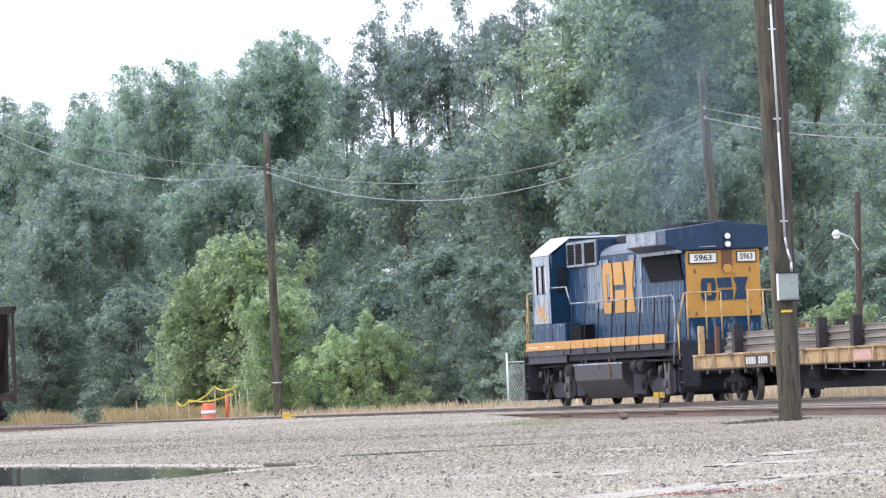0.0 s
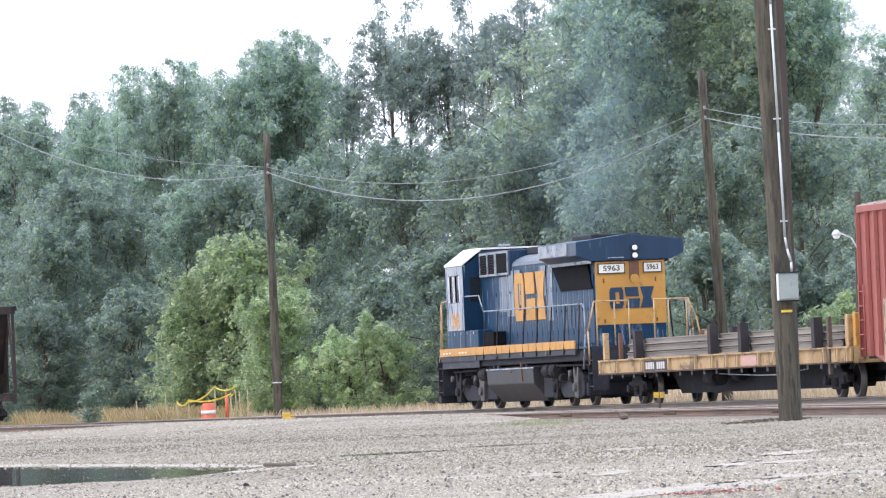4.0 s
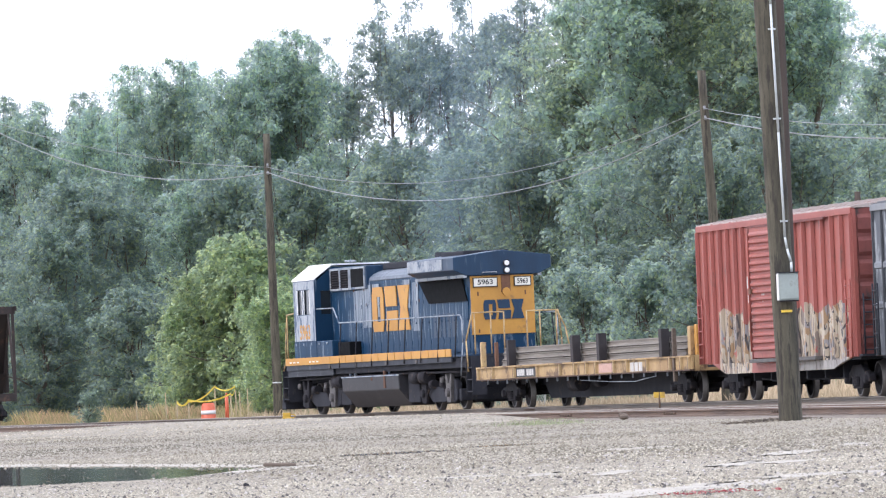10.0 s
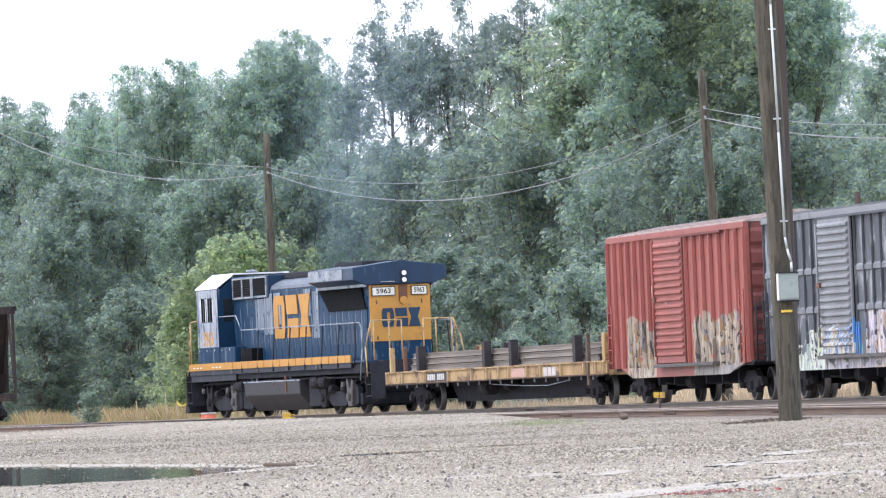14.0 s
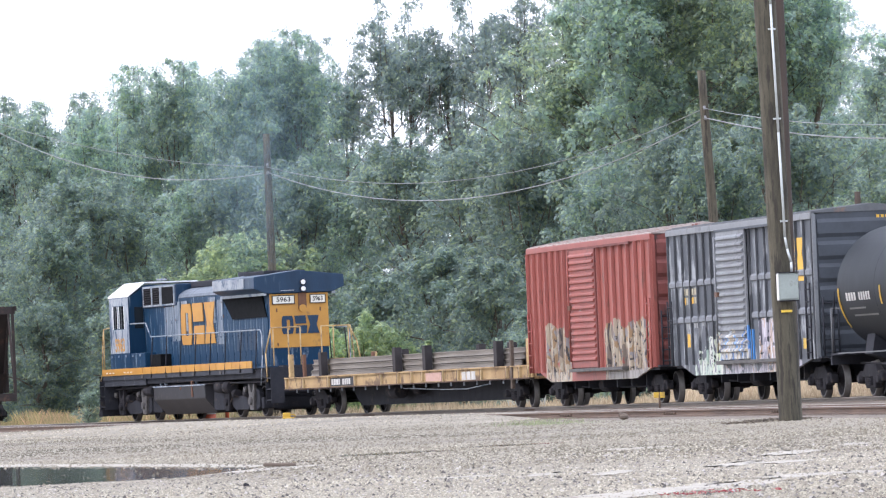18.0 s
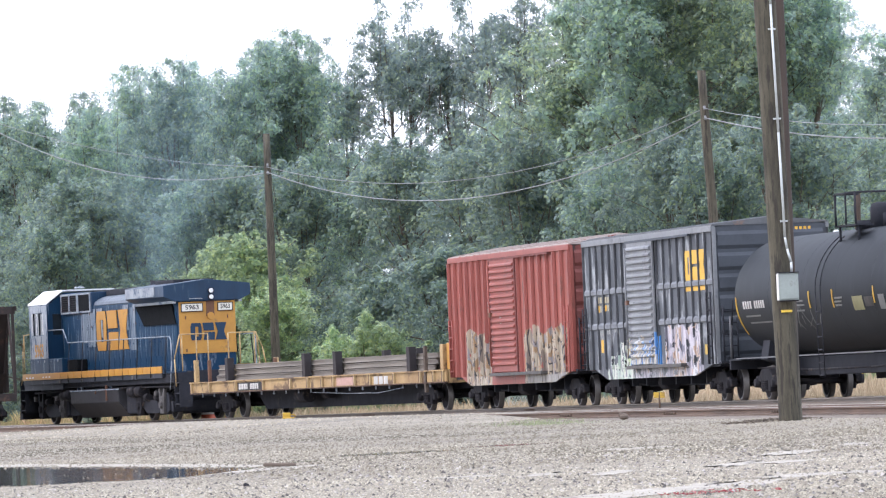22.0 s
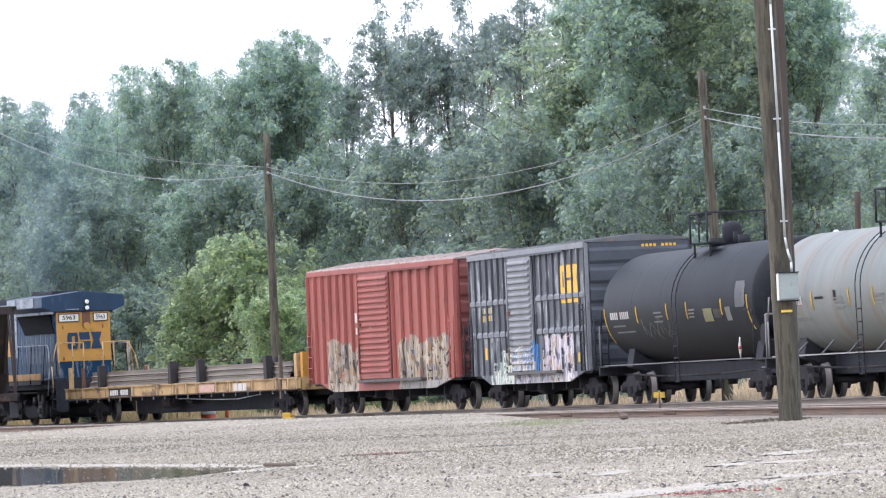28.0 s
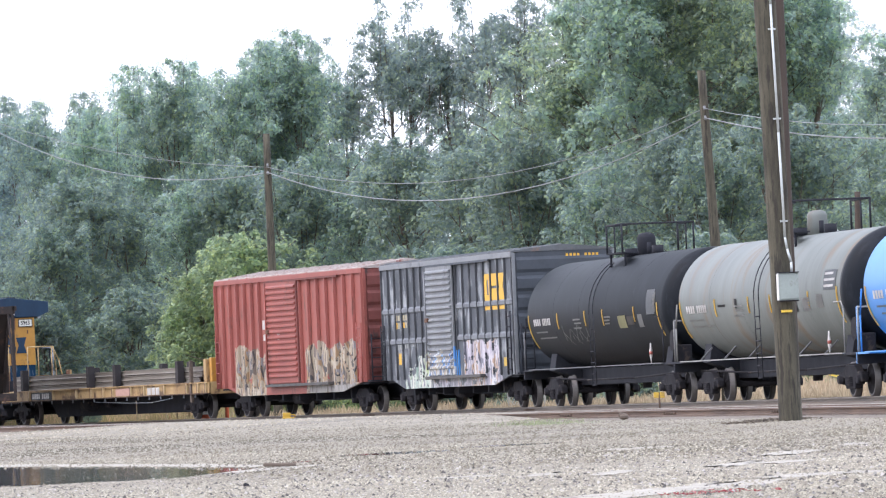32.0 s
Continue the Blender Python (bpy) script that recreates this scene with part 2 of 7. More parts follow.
M_glass = surf("dark_window_glass", (0.02, 0.025, 0.03), (0.012, 0.016, 0.02), 0.06, grain=1, fine=5, bump=0.0)
M_grille = surf("dark_grille", (0.012, 0.013, 0.015), (0.006, 0.007, 0.008), 0.9, grain=5, fine=60, bump=0.3, spec=0.1)
M_rust = surf("rust_brown", (0.17, 0.085, 0.05), (0.09, 0.045, 0.03), 0.85, grain=3, fine=25, bump=0.2)
M_lamp = surf("lamp_lens", (0.85, 0.86, 0.88), (0.7, 0.72, 0.75), 0.1, grain=8, fine=60, bump=0.1)
M_plate = surf("pale_plate", (0.78, 0.77, 0.70), (0.68, 0.67, 0.60), 0.5, grain=3, fine=30, bump=0.02)
M_ink = surf("black_lettering", (0.02, 0.02, 0.022), None, 0.6, grain=3, fine=30, bump=0)
M_paint_w = surf("white_lettering", (0.60, 0.59, 0.56), (0.42, 0.41, 0.39), 0.6, grain=3, fine=30, bump=0)
M_paint_y = surf("yellow_lettering", (0.75, 0.45, 0.05), (0.6, 0.34, 0.04), 0.55, grain=3, fine=30, bump=0)
M_reflect = surf("yellow_reflective_tape", (0.80, 0.55, 0.06), (0.65, 0.43, 0.05), 0.4, grain=3, fine=30, bump=0)
M_blackpaint = surf("black_tank_paint", (0.0105, 0.0138, 0.0190), (0.0072, 0.0096, 0.0135), 0.55, grain=0.8, fine=8, bump=0.03, spots=(0.0150, 0.0182, 0.0245), spot_amount=0.3, spot_scale=2.2, stretch=(1.4, 0.4, 0.4), spec=0.16)
M_greypaint = surf("grey_tank_paint", (0.190, 0.208, 0.196), (0.126, 0.140, 0.132), 0.5, grain=0.9, fine=8, bump=0.03, spots=(0.165, 0.125, 0.088), spot_amount=0.28, spot_scale=1.0, stretch=(1.0, 0.25, 0.25), spec=0.3)
M_bluepaint = surf("bright_blue_tank_paint", (0.05, 0.28, 0.72), (0.04, 0.22, 0.60), 0.35, grain=0.8, fine=8, bump=0.02)
M_galv = surf("galvanised_grey", (0.55, 0.58, 0.58), (0.45, 0.48, 0.48), 0.5, 0.2, grain=3, fine=30, bump=0.03)
M_boxgrey = surf("grey_green_box_paint", (0.315, 0.360, 0.338), (0.25, 0.285, 0.27), 0.5, 0.1, grain=3, fine=30, bump=0.03, spots=(0.2, 0.21, 0.19), spot_amount=0.12, spot_scale=6)
M_oldrail = surf("stacked_rail_steel", (0.26, 0.235, 0.20), (0.13, 0.113, 0.098), 0.65, 0.15, grain=2, fine=25, bump=0.1, stretch=(0.2, 3, 3))
M_pole = surf("weathered_pole_wood", (0.117, 0.106, 0.074), (0.042, 0.038, 0.028), 0.9, grain=2.0, fine=30, bump=0.7, stretch=(4.5, 4.5, 0.55), spots=(0.034, 0.030, 0.024), spot_amount=0.40, spot_scale=2.8)
M_pole_dark = surf("dark_creosoted_wood", (0.085, 0.062, 0.05), (0.045, 0.034, 0.028), 0.9, grain=2.5, fine=30, bump=0.6, stretch=(4, 4, 0.25))
M_wire = surf("bare_wire", (0.30, 0.31, 0.32), None, 0.5, 0.5, grain=3, fine=30, bump=0)
M_orange = surf("orange_plastic", (0.62, 0.135, 0.06), (0.50, 0.10, 0.045), 0.5, grain=2, fine=20, bump=0.02)
M_band = surf("white_reflective_band", (0.82, 0.80, 0.78), None, 0.4, grain=2, fine=20, bump=0.02)
M_tape = surf("yellow_caution_tape", (0.85, 0.72, 0.16), (0.75, 0.62, 0.12), 0.5, grain=2, fine=20, bump=0.02)
M_stake = surf("bare_wood_stake", (0.50, 0.42, 0.28), (0.38, 0.31, 0.2), 0.85, grain=4, fine=40, bump=0.2)
M_signyel = surf("yellow_switch_paint", (0.62, 0.40, 0.04), (0.48, 0.30, 0.03), 0.5, grain=4, fine=30, bump=0.03, spots=(0.16, 0.10, 0.05), spot_amount=0.25, spot_scale=6)
M_bark = surf("bark", (0.13, 0.11, 0.09), (0.07, 0.06, 0.05), 0.95, grain=3, fine=20, bump=0.6, stretch=(2, 2, 0.4))
# Bluish dark tones carry the distance haze, yellowish ones the lit leaves.
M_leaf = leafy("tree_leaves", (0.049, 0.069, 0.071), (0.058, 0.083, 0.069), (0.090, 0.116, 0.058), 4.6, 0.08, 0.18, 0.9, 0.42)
# Darker copy of the leaf colour: shade low in the wood is painted in.
M_leaf_shade = leafy("shaded_bush_leaves", (0.041, 0.058, 0.061), (0.050, 0.070, 0.058), (0.079, 0.100, 0.050), 4.4, 0.08, 0.18, 0.9, 0.41)
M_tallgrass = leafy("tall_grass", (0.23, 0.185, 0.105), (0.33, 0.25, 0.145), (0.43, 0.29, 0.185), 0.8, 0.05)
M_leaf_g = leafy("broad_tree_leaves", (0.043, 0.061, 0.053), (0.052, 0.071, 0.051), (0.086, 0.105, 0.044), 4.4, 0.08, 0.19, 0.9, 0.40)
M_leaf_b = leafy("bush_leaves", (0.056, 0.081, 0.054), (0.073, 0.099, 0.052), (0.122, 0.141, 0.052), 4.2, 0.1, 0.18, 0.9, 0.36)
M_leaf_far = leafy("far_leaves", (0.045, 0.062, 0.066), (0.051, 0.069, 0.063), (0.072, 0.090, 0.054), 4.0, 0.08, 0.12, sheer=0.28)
M_drygrass = leafy("dry_grass", (0.25, 0.195, 0.125), (0.34, 0.27, 0.18), (0.43, 0.36, 0.25), 0.6, 0.1)
M_greengrass = leafy("rough_grass", (0.16, 0.165, 0.075), (0.25, 0.22, 0.105), (0.36, 0.29, 0.15), 0.7, 0.1)
M_soil = surf("grassy_soil", (0.47, 0.40, 0.29), (0.30, 0.255, 0.18), 0.95, grain=0.4, fine=6, bump=0.6)


def graffiti_paint(name, base, base2, rust, areas, line, worn, chalk=0.15):
    """Car paint with sprayed, outlined letter-like fields: (x0, x1, low, top at x0, top at x1, inks) along the side."""
    m = surf(name, base, base2, 0.55, grain=1.0, fine=10, bump=0.05, spots=rust, spot_amount=chalk, spot_scale=2.0, stretch=(1, 1, 0.4))
    n, l = m.node_tree.nodes, m.node_tree.links
    p = n["Principled BSDF"]
    colour = p.inputs["Base Color"].links[0].from_socket
    tc = n.new("ShaderNodeTexCoord")
    sep = n.new("ShaderNodeSeparateXYZ")
    l.new(tc.outputs["Object"], sep.inputs[0])

    def clouds(scale, stretch, detail, off):
        mp = n.new("ShaderNodeMapping")
        mp.inputs["Scale"].default_value = stretch
        mp.inputs["Location"].default_value = (off, off, off)
        l.new(tc.outputs["Object"], mp.inputs[0])
        k = n.new("ShaderNodeTexNoise")
        k.inputs["Scale"].default_value = scale
        k.inputs["Detail"].default_value = detail
        l.new(mp.outputs[0], k.inputs["Vector"])
        return k.outputs[0]

    def calc(op, a, b):
        k = n.new("ShaderNodeMath")
        k.operation = op
        for i, v in enumerate((a, b)):
            if isinstance(v, (int, float)):
                k.inputs[i].default_value = v
            else:
                l.new(v, k.inputs[i])
        return k.outputs[0]

    def mixed(factor, a, b):
        k = n.new("ShaderNodeMix")
        k.data_type = 'RGBA'
        l.new(factor, k.inputs[0])
        l.new(a, k.inputs[6])
        if isinstance(b, tuple):
            k.inputs[7].default_value = (*b, 1)
        else:
            l.new(b, k.inputs[7])
        return k.outputs[2]
    body = clouds(1.9, (1.0, 1, 0.42), 3, 3.0)
    curl = clouds(1.4, (0.95, 1, 0.40), 1.5, 9.0)
    wear = clouds(5.0, (0.5, 1, 0.9), 6, 1.0)
    rough = clouds(1.8, (0.7, 1, 0.3), 2, 5.0)
    strokes = calc('LESS_THAN', calc('FRACT', calc('MULTIPLY', curl, 8.0), 0.0), 0.28)
    strokes = calc('MULTIPLY', strokes, calc('LESS_THAN', wear, 0.54))
    for x0, x1, lo, h0, h1, inks in areas:
        ramp = n.new("ShaderNodeValToRGB")
        ramp.color_ramp.interpolation = 'CONSTANT'
        e = ramp.color_ramp.elements
        e[0].color = (*inks[0], 1)
        e[1].position, e[1].color = 0.40, (*inks[1], 1)
        for i in range(2, len(inks)):
            k = e.new(0.40 + 0.24 * (i - 1) / (len(inks) - 1))
            k.color = (*inks[i], 1)
        l.new(body, ramp.inputs[0])
        xw = calc('ADD', sep.outputs[0], calc('MULTIPLY', calc('SUBTRACT', rough, 0.5), 0.7))
        inside = calc('MULTIPLY', calc('GREATER_THAN', xw, x0), calc('LESS_THAN', xw, x1))
        slope = (h1 - h0) / (x1 - x0)
        edge = calc('ADD', calc('MULTIPLY', sep.outputs[0], slope), h0 - slope * x0 - 0.62)
        edge = calc('ADD', edge, calc('MULTIPLY', rough, 0.85))
        edge = calc('ADD', edge, calc('MULTIPLY', calc('ABSOLUTE', calc('SINE', calc('MULTIPLY', sep.outputs[0], 2.2), 0.0), 0.0), 0.22))
        field = calc('MULTIPLY', inside, calc('MULTIPLY', calc('LESS_THAN', sep.outputs[2], edge), calc('GREATER_THAN', sep.outputs[2], lo)))
        field = calc('MULTIPLY', field, calc('LESS_THAN', wear, worn))
        colour = mixed(field, colour, mixed(strokes, ramp.outputs[0], line))
    l.new(colour, p.inputs["Base Color"])
    return m


CREAM = [(0.17, 0.135, 0.11), (0.36, 0.30, 0.22), (0.42, 0.37, 0.29), (0.30, 0.20, 0.11), (0.24, 0.23, 0.235), (0.38, 0.32, 0.24)]
M_redcar = graffiti_paint("red_boxcar_paint", (0.330, 0.092, 0.070), (0.24, 0.064, 0.050), (0.16, 0.06, 0.045),
                          [(-5.95, -2.6, 0.5, 2.35, 2.05, CREAM), (1.55, 7.1, 0.5, 2.15, 2.3, CREAM)], (0.05, 0.045, 0.045), 0.66)
PALE_GREEN = [(0.05, 0.06, 0.07), (0.34, 0.44, 0.38), (0.46, 0.52, 0.44), (0.55, 0.56, 0.50), (0.42, 0.50, 0.26)]
LAVENDER = [(0.30, 0.29, 0.33), (0.44, 0.40, 0.46), (0.52, 0.50, 0.54), (0.46, 0.34, 0.26), (0.56, 0.56, 0.58)]
TANBLUE = [(0.06, 0.16, 0.42), (0.50, 0.50, 0.46), (0.40, 0.33, 0.22), (0.52, 0.54, 0.56), (0.10, 0.26, 0.55)]
M_greycar = graffiti_paint("grey_blue_boxcar_paint", (0.085, 0.097, 0.114), (0.033, 0.039, 0.051), (0.30, 0.32, 0.34),
                           [(-5.4, -2.1, 0.5, 1.0, 2.0, PALE_GREEN), (-2.0, 6.0, 0.5, 0.98, 0.98, LAVENDER), (1.75, 5.9, 0.9, 2.1, 2.05, LAVENDER)], (0.17, 0.17, 0.21), 0.60, 0.34)
M_greypost = graffiti_paint("slate_post_paint", (0.04, 0.046, 0.056), (0.014, 0.017, 0.022), (0.20, 0.21, 0.22),
                            [(-5.4, -2.1, 0.5, 1.0, 2.0, PALE_GREEN), (1.75, 5.9, 0.9, 2.0, 1.95, LAVENDER)], (0.12, 0.12, 0.15), 0.54)
M_galvdoor = surf("bare_grey_door", (0.24, 0.252, 0.265), (0.16, 0.17, 0.182), 0.55, 0.1, grain=1.2, fine=12, bump=0.05, spots=(0.12, 0.13, 0.15), spot_amount=0.12, spot_scale=2)
M_doorspray = graffiti_paint("sprayed_grey_door", (0.24, 0.252, 0.265), (0.15, 0.16, 0.172), (0.10, 0.105, 0.115),
                             [(-3.0, 3.0, 0.5, 1.7, 1.75, TANBLUE)], (0.10, 0.12, 0.16), 0.6)
M_roofgrey = surf("dull_slate_car_roof", (0.13, 0.138, 0.148), (0.075, 0.082, 0.09), 0.6, 0.1, grain=1.5, fine=15, bump=0.1, spots=(0.2, 0.13, 0.1), spot_amount=0.15, spot_scale=2)

# ---------------------------------------------------------------- ground and tracks
bm = bmesh.new()
xs = [-2500, -300, -60, -25, -12, -4, 4, 12, 25, 60, 300, 2500]
ys = [-2500, -200, 0, 30, 60, 90, 120, 160, 200, 240, 275, 330, 500, 3000]
rows_v = [[bm.verts.new((x, y, 0.0)) for x in xs] for y in ys]
for a, b in zip(rows_v, rows_v[1:]):
    for i in range(len(xs) - 1):
        bm.faces.new((a[i], a[i + 1], b[i + 1], b[i]))
ground = part("ground", bm, M_gravel)
tagged(ground, "pale grey crushed-stone yard surface, worn and damp", "ground", kind="structure")


def strip(name, line, u0, u1, s0, s1, z0, z1, material, step=4.0):
    """A low bank along a track: a flat top with slopes at both sides."""
    b = bmesh.new()
    prev = None
    u = u0
    while u <= u1 + 0.01:
        ring = []
        for s, z in ((s0 - 0.5, z0), (s0, z1), (s1, z1), (s1 + 0.5, z0)):
            p, _ = line.at(u, s)
            ring.append(b.verts.new((p.x, p.y, z)))
        if prev:
            for i in range(3):
                b.faces.new((prev[i], ring[i], ring[i + 1], prev[i + 1]))
        prev = ring
        u += step
    return part(name, b, material)


def railway(name, line, u0, u1, label, tie_from, tie_to, bed_top, steel):
    root = thing(name, pose(0, 0, 0), label, "railway track", kind="structure")
    bed = strip("ballast_bed", line, u0, u1, -1.5, 1.5, -0.02, bed_top, M_ballast)
    bed.parent = root
    for side in (-0.755, 0.755):
        b, cap, prev, prevc = bmesh.new(), bmesh.new(), None, None
        u = u0
        prof = [(-0.065, 0.03), (-0.065, 0.045), (-0.012, 0.06), (-0.012, 0.115), (-0.036, 0.125), (-0.036, 0.152), (0.036, 0.152), (0.036, 0.125), (0.012, 0.115), (0.012, 0.06), (0.065, 0.045), (0.065, 0.03)]
        while u <= u1 + 0.01:
            ring, rc = [], []
            for s, z in prof:
                p, _ = line.at(u, side + s)
                ring.append(b.verts.new((p.x, p.y, z)))
            for s, z in ((-0.034, 0.153), (-0.03, RAIL_TOP), (0.03, RAIL_TOP), (0.034, 0.153)):
                p, _ = line.at(u, side + s)
                rc.append(cap.verts.new((p.x, p.y, z)))
            if prev:
                for i in range(len(prof)):
                    j = (i + 1) % len(prof)
                    b.faces.new((prev[i], ring[i], ring[j], prev[j]))
                for i in range(3):
                    cap.faces.new((prevc[i], rc[i], rc[i + 1], prevc[i + 1]))
            prev, prevc = ring, rc
            u += 2.0
        bmesh.ops.recalc_face_normals(b, faces=b.faces)
        bmesh.ops.recalc_face_normals(cap, faces=cap.faces)
        r = part("rail", b, steel, root, "weathered steel rail")
        part("rail_head", cap, M_railtop, r, "bright worn running surface")
    b = box(bmesh.new(), -0.11, 0.11, -1.3, 1.3, -0.1, bed_top + 0.01, 0.01)
    first = None
    u, k = tie_from, 0
    rnd = random.Random(7)
    while u < tie_to:
        p, a = line.at(u)
        at = pose(p.x, p.y, rnd.uniform(-0.012, 0.0), 0, 0, math.degrees(a) + rnd.uniform(-1.5, 1.5))
        if first is None:
            first = part("tie", b, M_tie, root, at=at)
        else:
            again(first, at)
        u += 0.56 + rnd.uniform(-0.03, 0.03)
        k += 1
    return root


def rail_joints(root, line, spots):
    """Bolted joint bars on the near side of the near rail."""
    for u in spots:
        p, a = line.at(u, -0.775)
        at = pose(p.x, p.y, 0, 0, 0, math.degrees(a))
        bar = part("joint_bar", box(bmesh.new(), -0.62, 0.62, -0.02, 0.012, 0.066, 0.112, 0.006), M_rail, root, "bolted rusty joint bar", at)
        for i in range(4):
            x = -0.45 + 0.3 * i
            part("bolt", rod(bmesh.new(), (x, -0.02, 0.09), (x, -0.05, 0.09), 0.02, n=6), M_tie, bar)


main_track = railway("track_main", MAIN, -150, 70, "rusty running track on stone ballast", -80, 40, 0.062, M_railgrey)
yard_track = railway("track_yard", YARD, -120, 70, "rust-brown yard track half sunk in gravel", -85, 55, 0.025, M_rail)

rail_joints(yard_track, YARD, (17.0, 29.5, 5.0))
rail_joints(main_track, MAIN, (-20.0, -2.0))


def gravel_bank():
    """The yard gravel banked up against the sunken part of the yard track."""
    b = bmesh.new()
    prev = None
    for i in range(61):
        u = -56 + i * 1.0
        f = min(1.0, (u + 56) / 14, (4 - u) / 12)
        h = 0.185 * math.sin(max(0.0, f) * math.pi / 2) ** 1.2
        ring = []
        for s, k in ((-14, 0), (-9, 0.22), (-5, 0.6), (-2.6, 0.95), (-1.5, 1.0), (-0.86, 0.93), (0.86, 0.8), (1.6, 0.5), (3.0, 0.0)):
            p, _ = YARD.at(u, s)
            ring.append(b.verts.new((p.x, p.y, -0.012 + (h + 0.012) * k + 0.012 * k * noise.noise(Vector((p.x, p.y, 0)) * 0.8))))
        if prev:
            for j in range(len(ring) - 1):
                f2 = b.faces.new((prev[j], ring[j], ring[j + 1], prev[j + 1]))
                f2.smooth = True
        prev = ring
    bmesh.ops.recalc_face_normals(b, faces=b.faces)
    return tagged(part("gravel_bank", b, M_gravel), "pale gravel banked over the sunken yard track", "ground", kind="structure")


gravel_bank()

# ---------------------------------------------------------------- trucks and couplers of the cars
MOVERS = []      # (thing, first truck centre, second truck centre)
TURNERS = []     # (truck, offset along the train, car's offsets, local x)
ROLLERS = []     # (wheelset, local x in the truck, radius)


def wheelset(parent, x, r):
    b = rod(bmesh.new(), (0, -1.0, 0), (0, 1.0, 0), 0.075, n=10)
    w = part("wheelset", b, M_wheel, parent, "axle with two worn steel wheels", pose(x, 0, r))
    for s in (-1, 1):
        g = bmesh.new()
        prof = [(s * 0.69, r * 0.25), (s * 0.70, r * 0.80), (s * 0.66, r * 0.86), (s * 0.66, r + 0.025), (s * 0.69, r + 0.022), (s * 0.705, r),
                (s * 0.80, r - 0.006), (s * 0.805, r * 0.86), (s * 0.765, r * 0.80), (s * 0.755, r * 0.45), (s * 0.83, r * 0.28), (s * 0.83, 0.02)]
        lathe(g, prof, 28, 'y')
        me = part("wheel", g, M_wheel, None)
        me.data.materials.append(M_tread)
        for f in me.data.polygons:
            c = f.center
            if math.hypot(c.x, c.z) > r * 0.91:
                f.material_index = 1
        # wheels belong to the set's own mesh
        wb = bmesh.new()
        wb.from_mesh(w.data)
        wb.from_mesh(me.data)
        if len(w.data.materials) < 2:
            w.data.materials.append(M_tread)
        wb.to_mesh(w.data)
        wb.free()
        bpy.data.objects.remove(me)
    ROLLERS.append((w, x, r))
    return w


def freight_truck(car, x, offsets, l, base=1.75, r=0.42):
    """Three-piece truck: two cast side frames with springs, a bolster, two wheelsets."""
    b = box(bmesh.new(), -0.2, 0.2, -1.05, 1.05, 0.38, 0.66, 0.04)
    box(b, -0.12, 0.12, -0.3, 0.3, 0.66, 0.82, 0.03)
    t = part("truck", b, M_truck, car, "cast steel truck with coil springs", pose(x, 0, 0))
    h = base / 2
    outline = [(-h - 0.22, 0.36), (-h - 0.22, 0.53), (-h - 0.1, 0.60), (-h + 0.2, 0.60), (-0.42, 0.76), (0.42, 0.76), (h - 0.2, 0.60), (h + 0.1, 0.60), (h + 0.22, 0.53), (h + 0.22, 0.36),
               (h - 0.12, 0.36), (h - 0.16, 0.46), (0.52, 0.46), (0.42, 0.20), (-0.42, 0.20), (-0.52, 0.46), (-h + 0.16, 0.46), (-h + 0.12, 0.36)]
    for s in (-1, 1):
        f = prism(bmesh.new(), outline, s * 1.0 - 0.09, s * 1.0 + 0.09, bevel=0.02)
        for d in (-h, h):
            rod(f, (d, s * 0.98, 0.42), (d, s * 1.16, 0.42), 0.12, 0.10, 12)
        sf = part("side_frame", f, M_truck, t)
        g = bmesh.new()
        for i in (-0.16, 0.0, 0.16):
            for k in range(5):
                rod(g, (i, s * 1.1, 0.27 + k * 0.045), (i, s * 1.1, 0.30 + k * 0.045), 0.07, n=10)
        part("spring", g, M_truck, t)
    for d in (-h, h):
        wheelset(t, d, r)
    TURNERS.append((t, l, offsets, x))
    return t


def coupler(car, x0, x1):
    s = 1 if x1 > x0 else -1
    b = box(bmesh.new(), min(x0, x1), max(x0, x1), -0.08, 0.08, 0.74, 0.94, 0.02)
    prism(b, [(x1 - s * 0.05, -0.16), (x1 + s * 0.22, -0.17), (x1 + s * 0.24, -0.05), (x1 + s * 0.1, 0.02), (x1 + s * 0.2, 0.16), (x1, 0.18)], 0.68, 1.0, 'z', 0.01)
    tube(b, [(x0, 0.3 * s, 0.85), (x1, 0.34 * s, 0.52), (x1 + s * 0.3, 0.25 * s, 0.48)], 0.03)
    return part("coupler", b, M_truck, car, "rusty knuckle coupler with air hose")


def ladder(car, material, x, y, z0, z1, width=0.42, axis='x', rungs=6, label=""):
    """Two stiles and rungs, each a part of the ladder."""
    turn = 0 if axis == 'x' else 90
    lad = part("ladder", rod(bmesh.new(), (-width / 2, 0, z0), (-width / 2, 0, z1), 0.022, n=6), material, car, label, pose(x, y, 0, 0, 0, turn))
    part("stile", rod(bmesh.new(), (width / 2, 0, z0), (width / 2, 0, z1), 0.022, n=6), material, lad)
    first = None
    for i in range(rungs):
        z = z0 + (i + 0.5) * (z1 - z0) / rungs
        if first is None:
            first = part("rung", rod(bmesh.new(), (-width / 2, 0, 0), (width / 2, 0, 0), 0.018, n=6), material, lad, at=pose(0, 0, z))
        else:
            again(first, pose(0, 0, z))
    return lad


# ---------------------------------------------------------------- locomotive (local x runs towards its rear)
LX = 8.99
M_sill = surf("grimy_blue_grey_sill", (0.034, 0.039, 0.052), (0.019, 0.023, 0.032), 0.7, grain=1.5, fine=16, bump=0.06, spots=(0.09, 0.095, 0.11), spot_amount=0.14, spot_scale=2.5)
M_pedestal = surf("dusty_grey_casting", (0.125, 0.120, 0.118), (0.055, 0.053, 0.054), 0.8, grain=4, fine=25, bump=0.2)
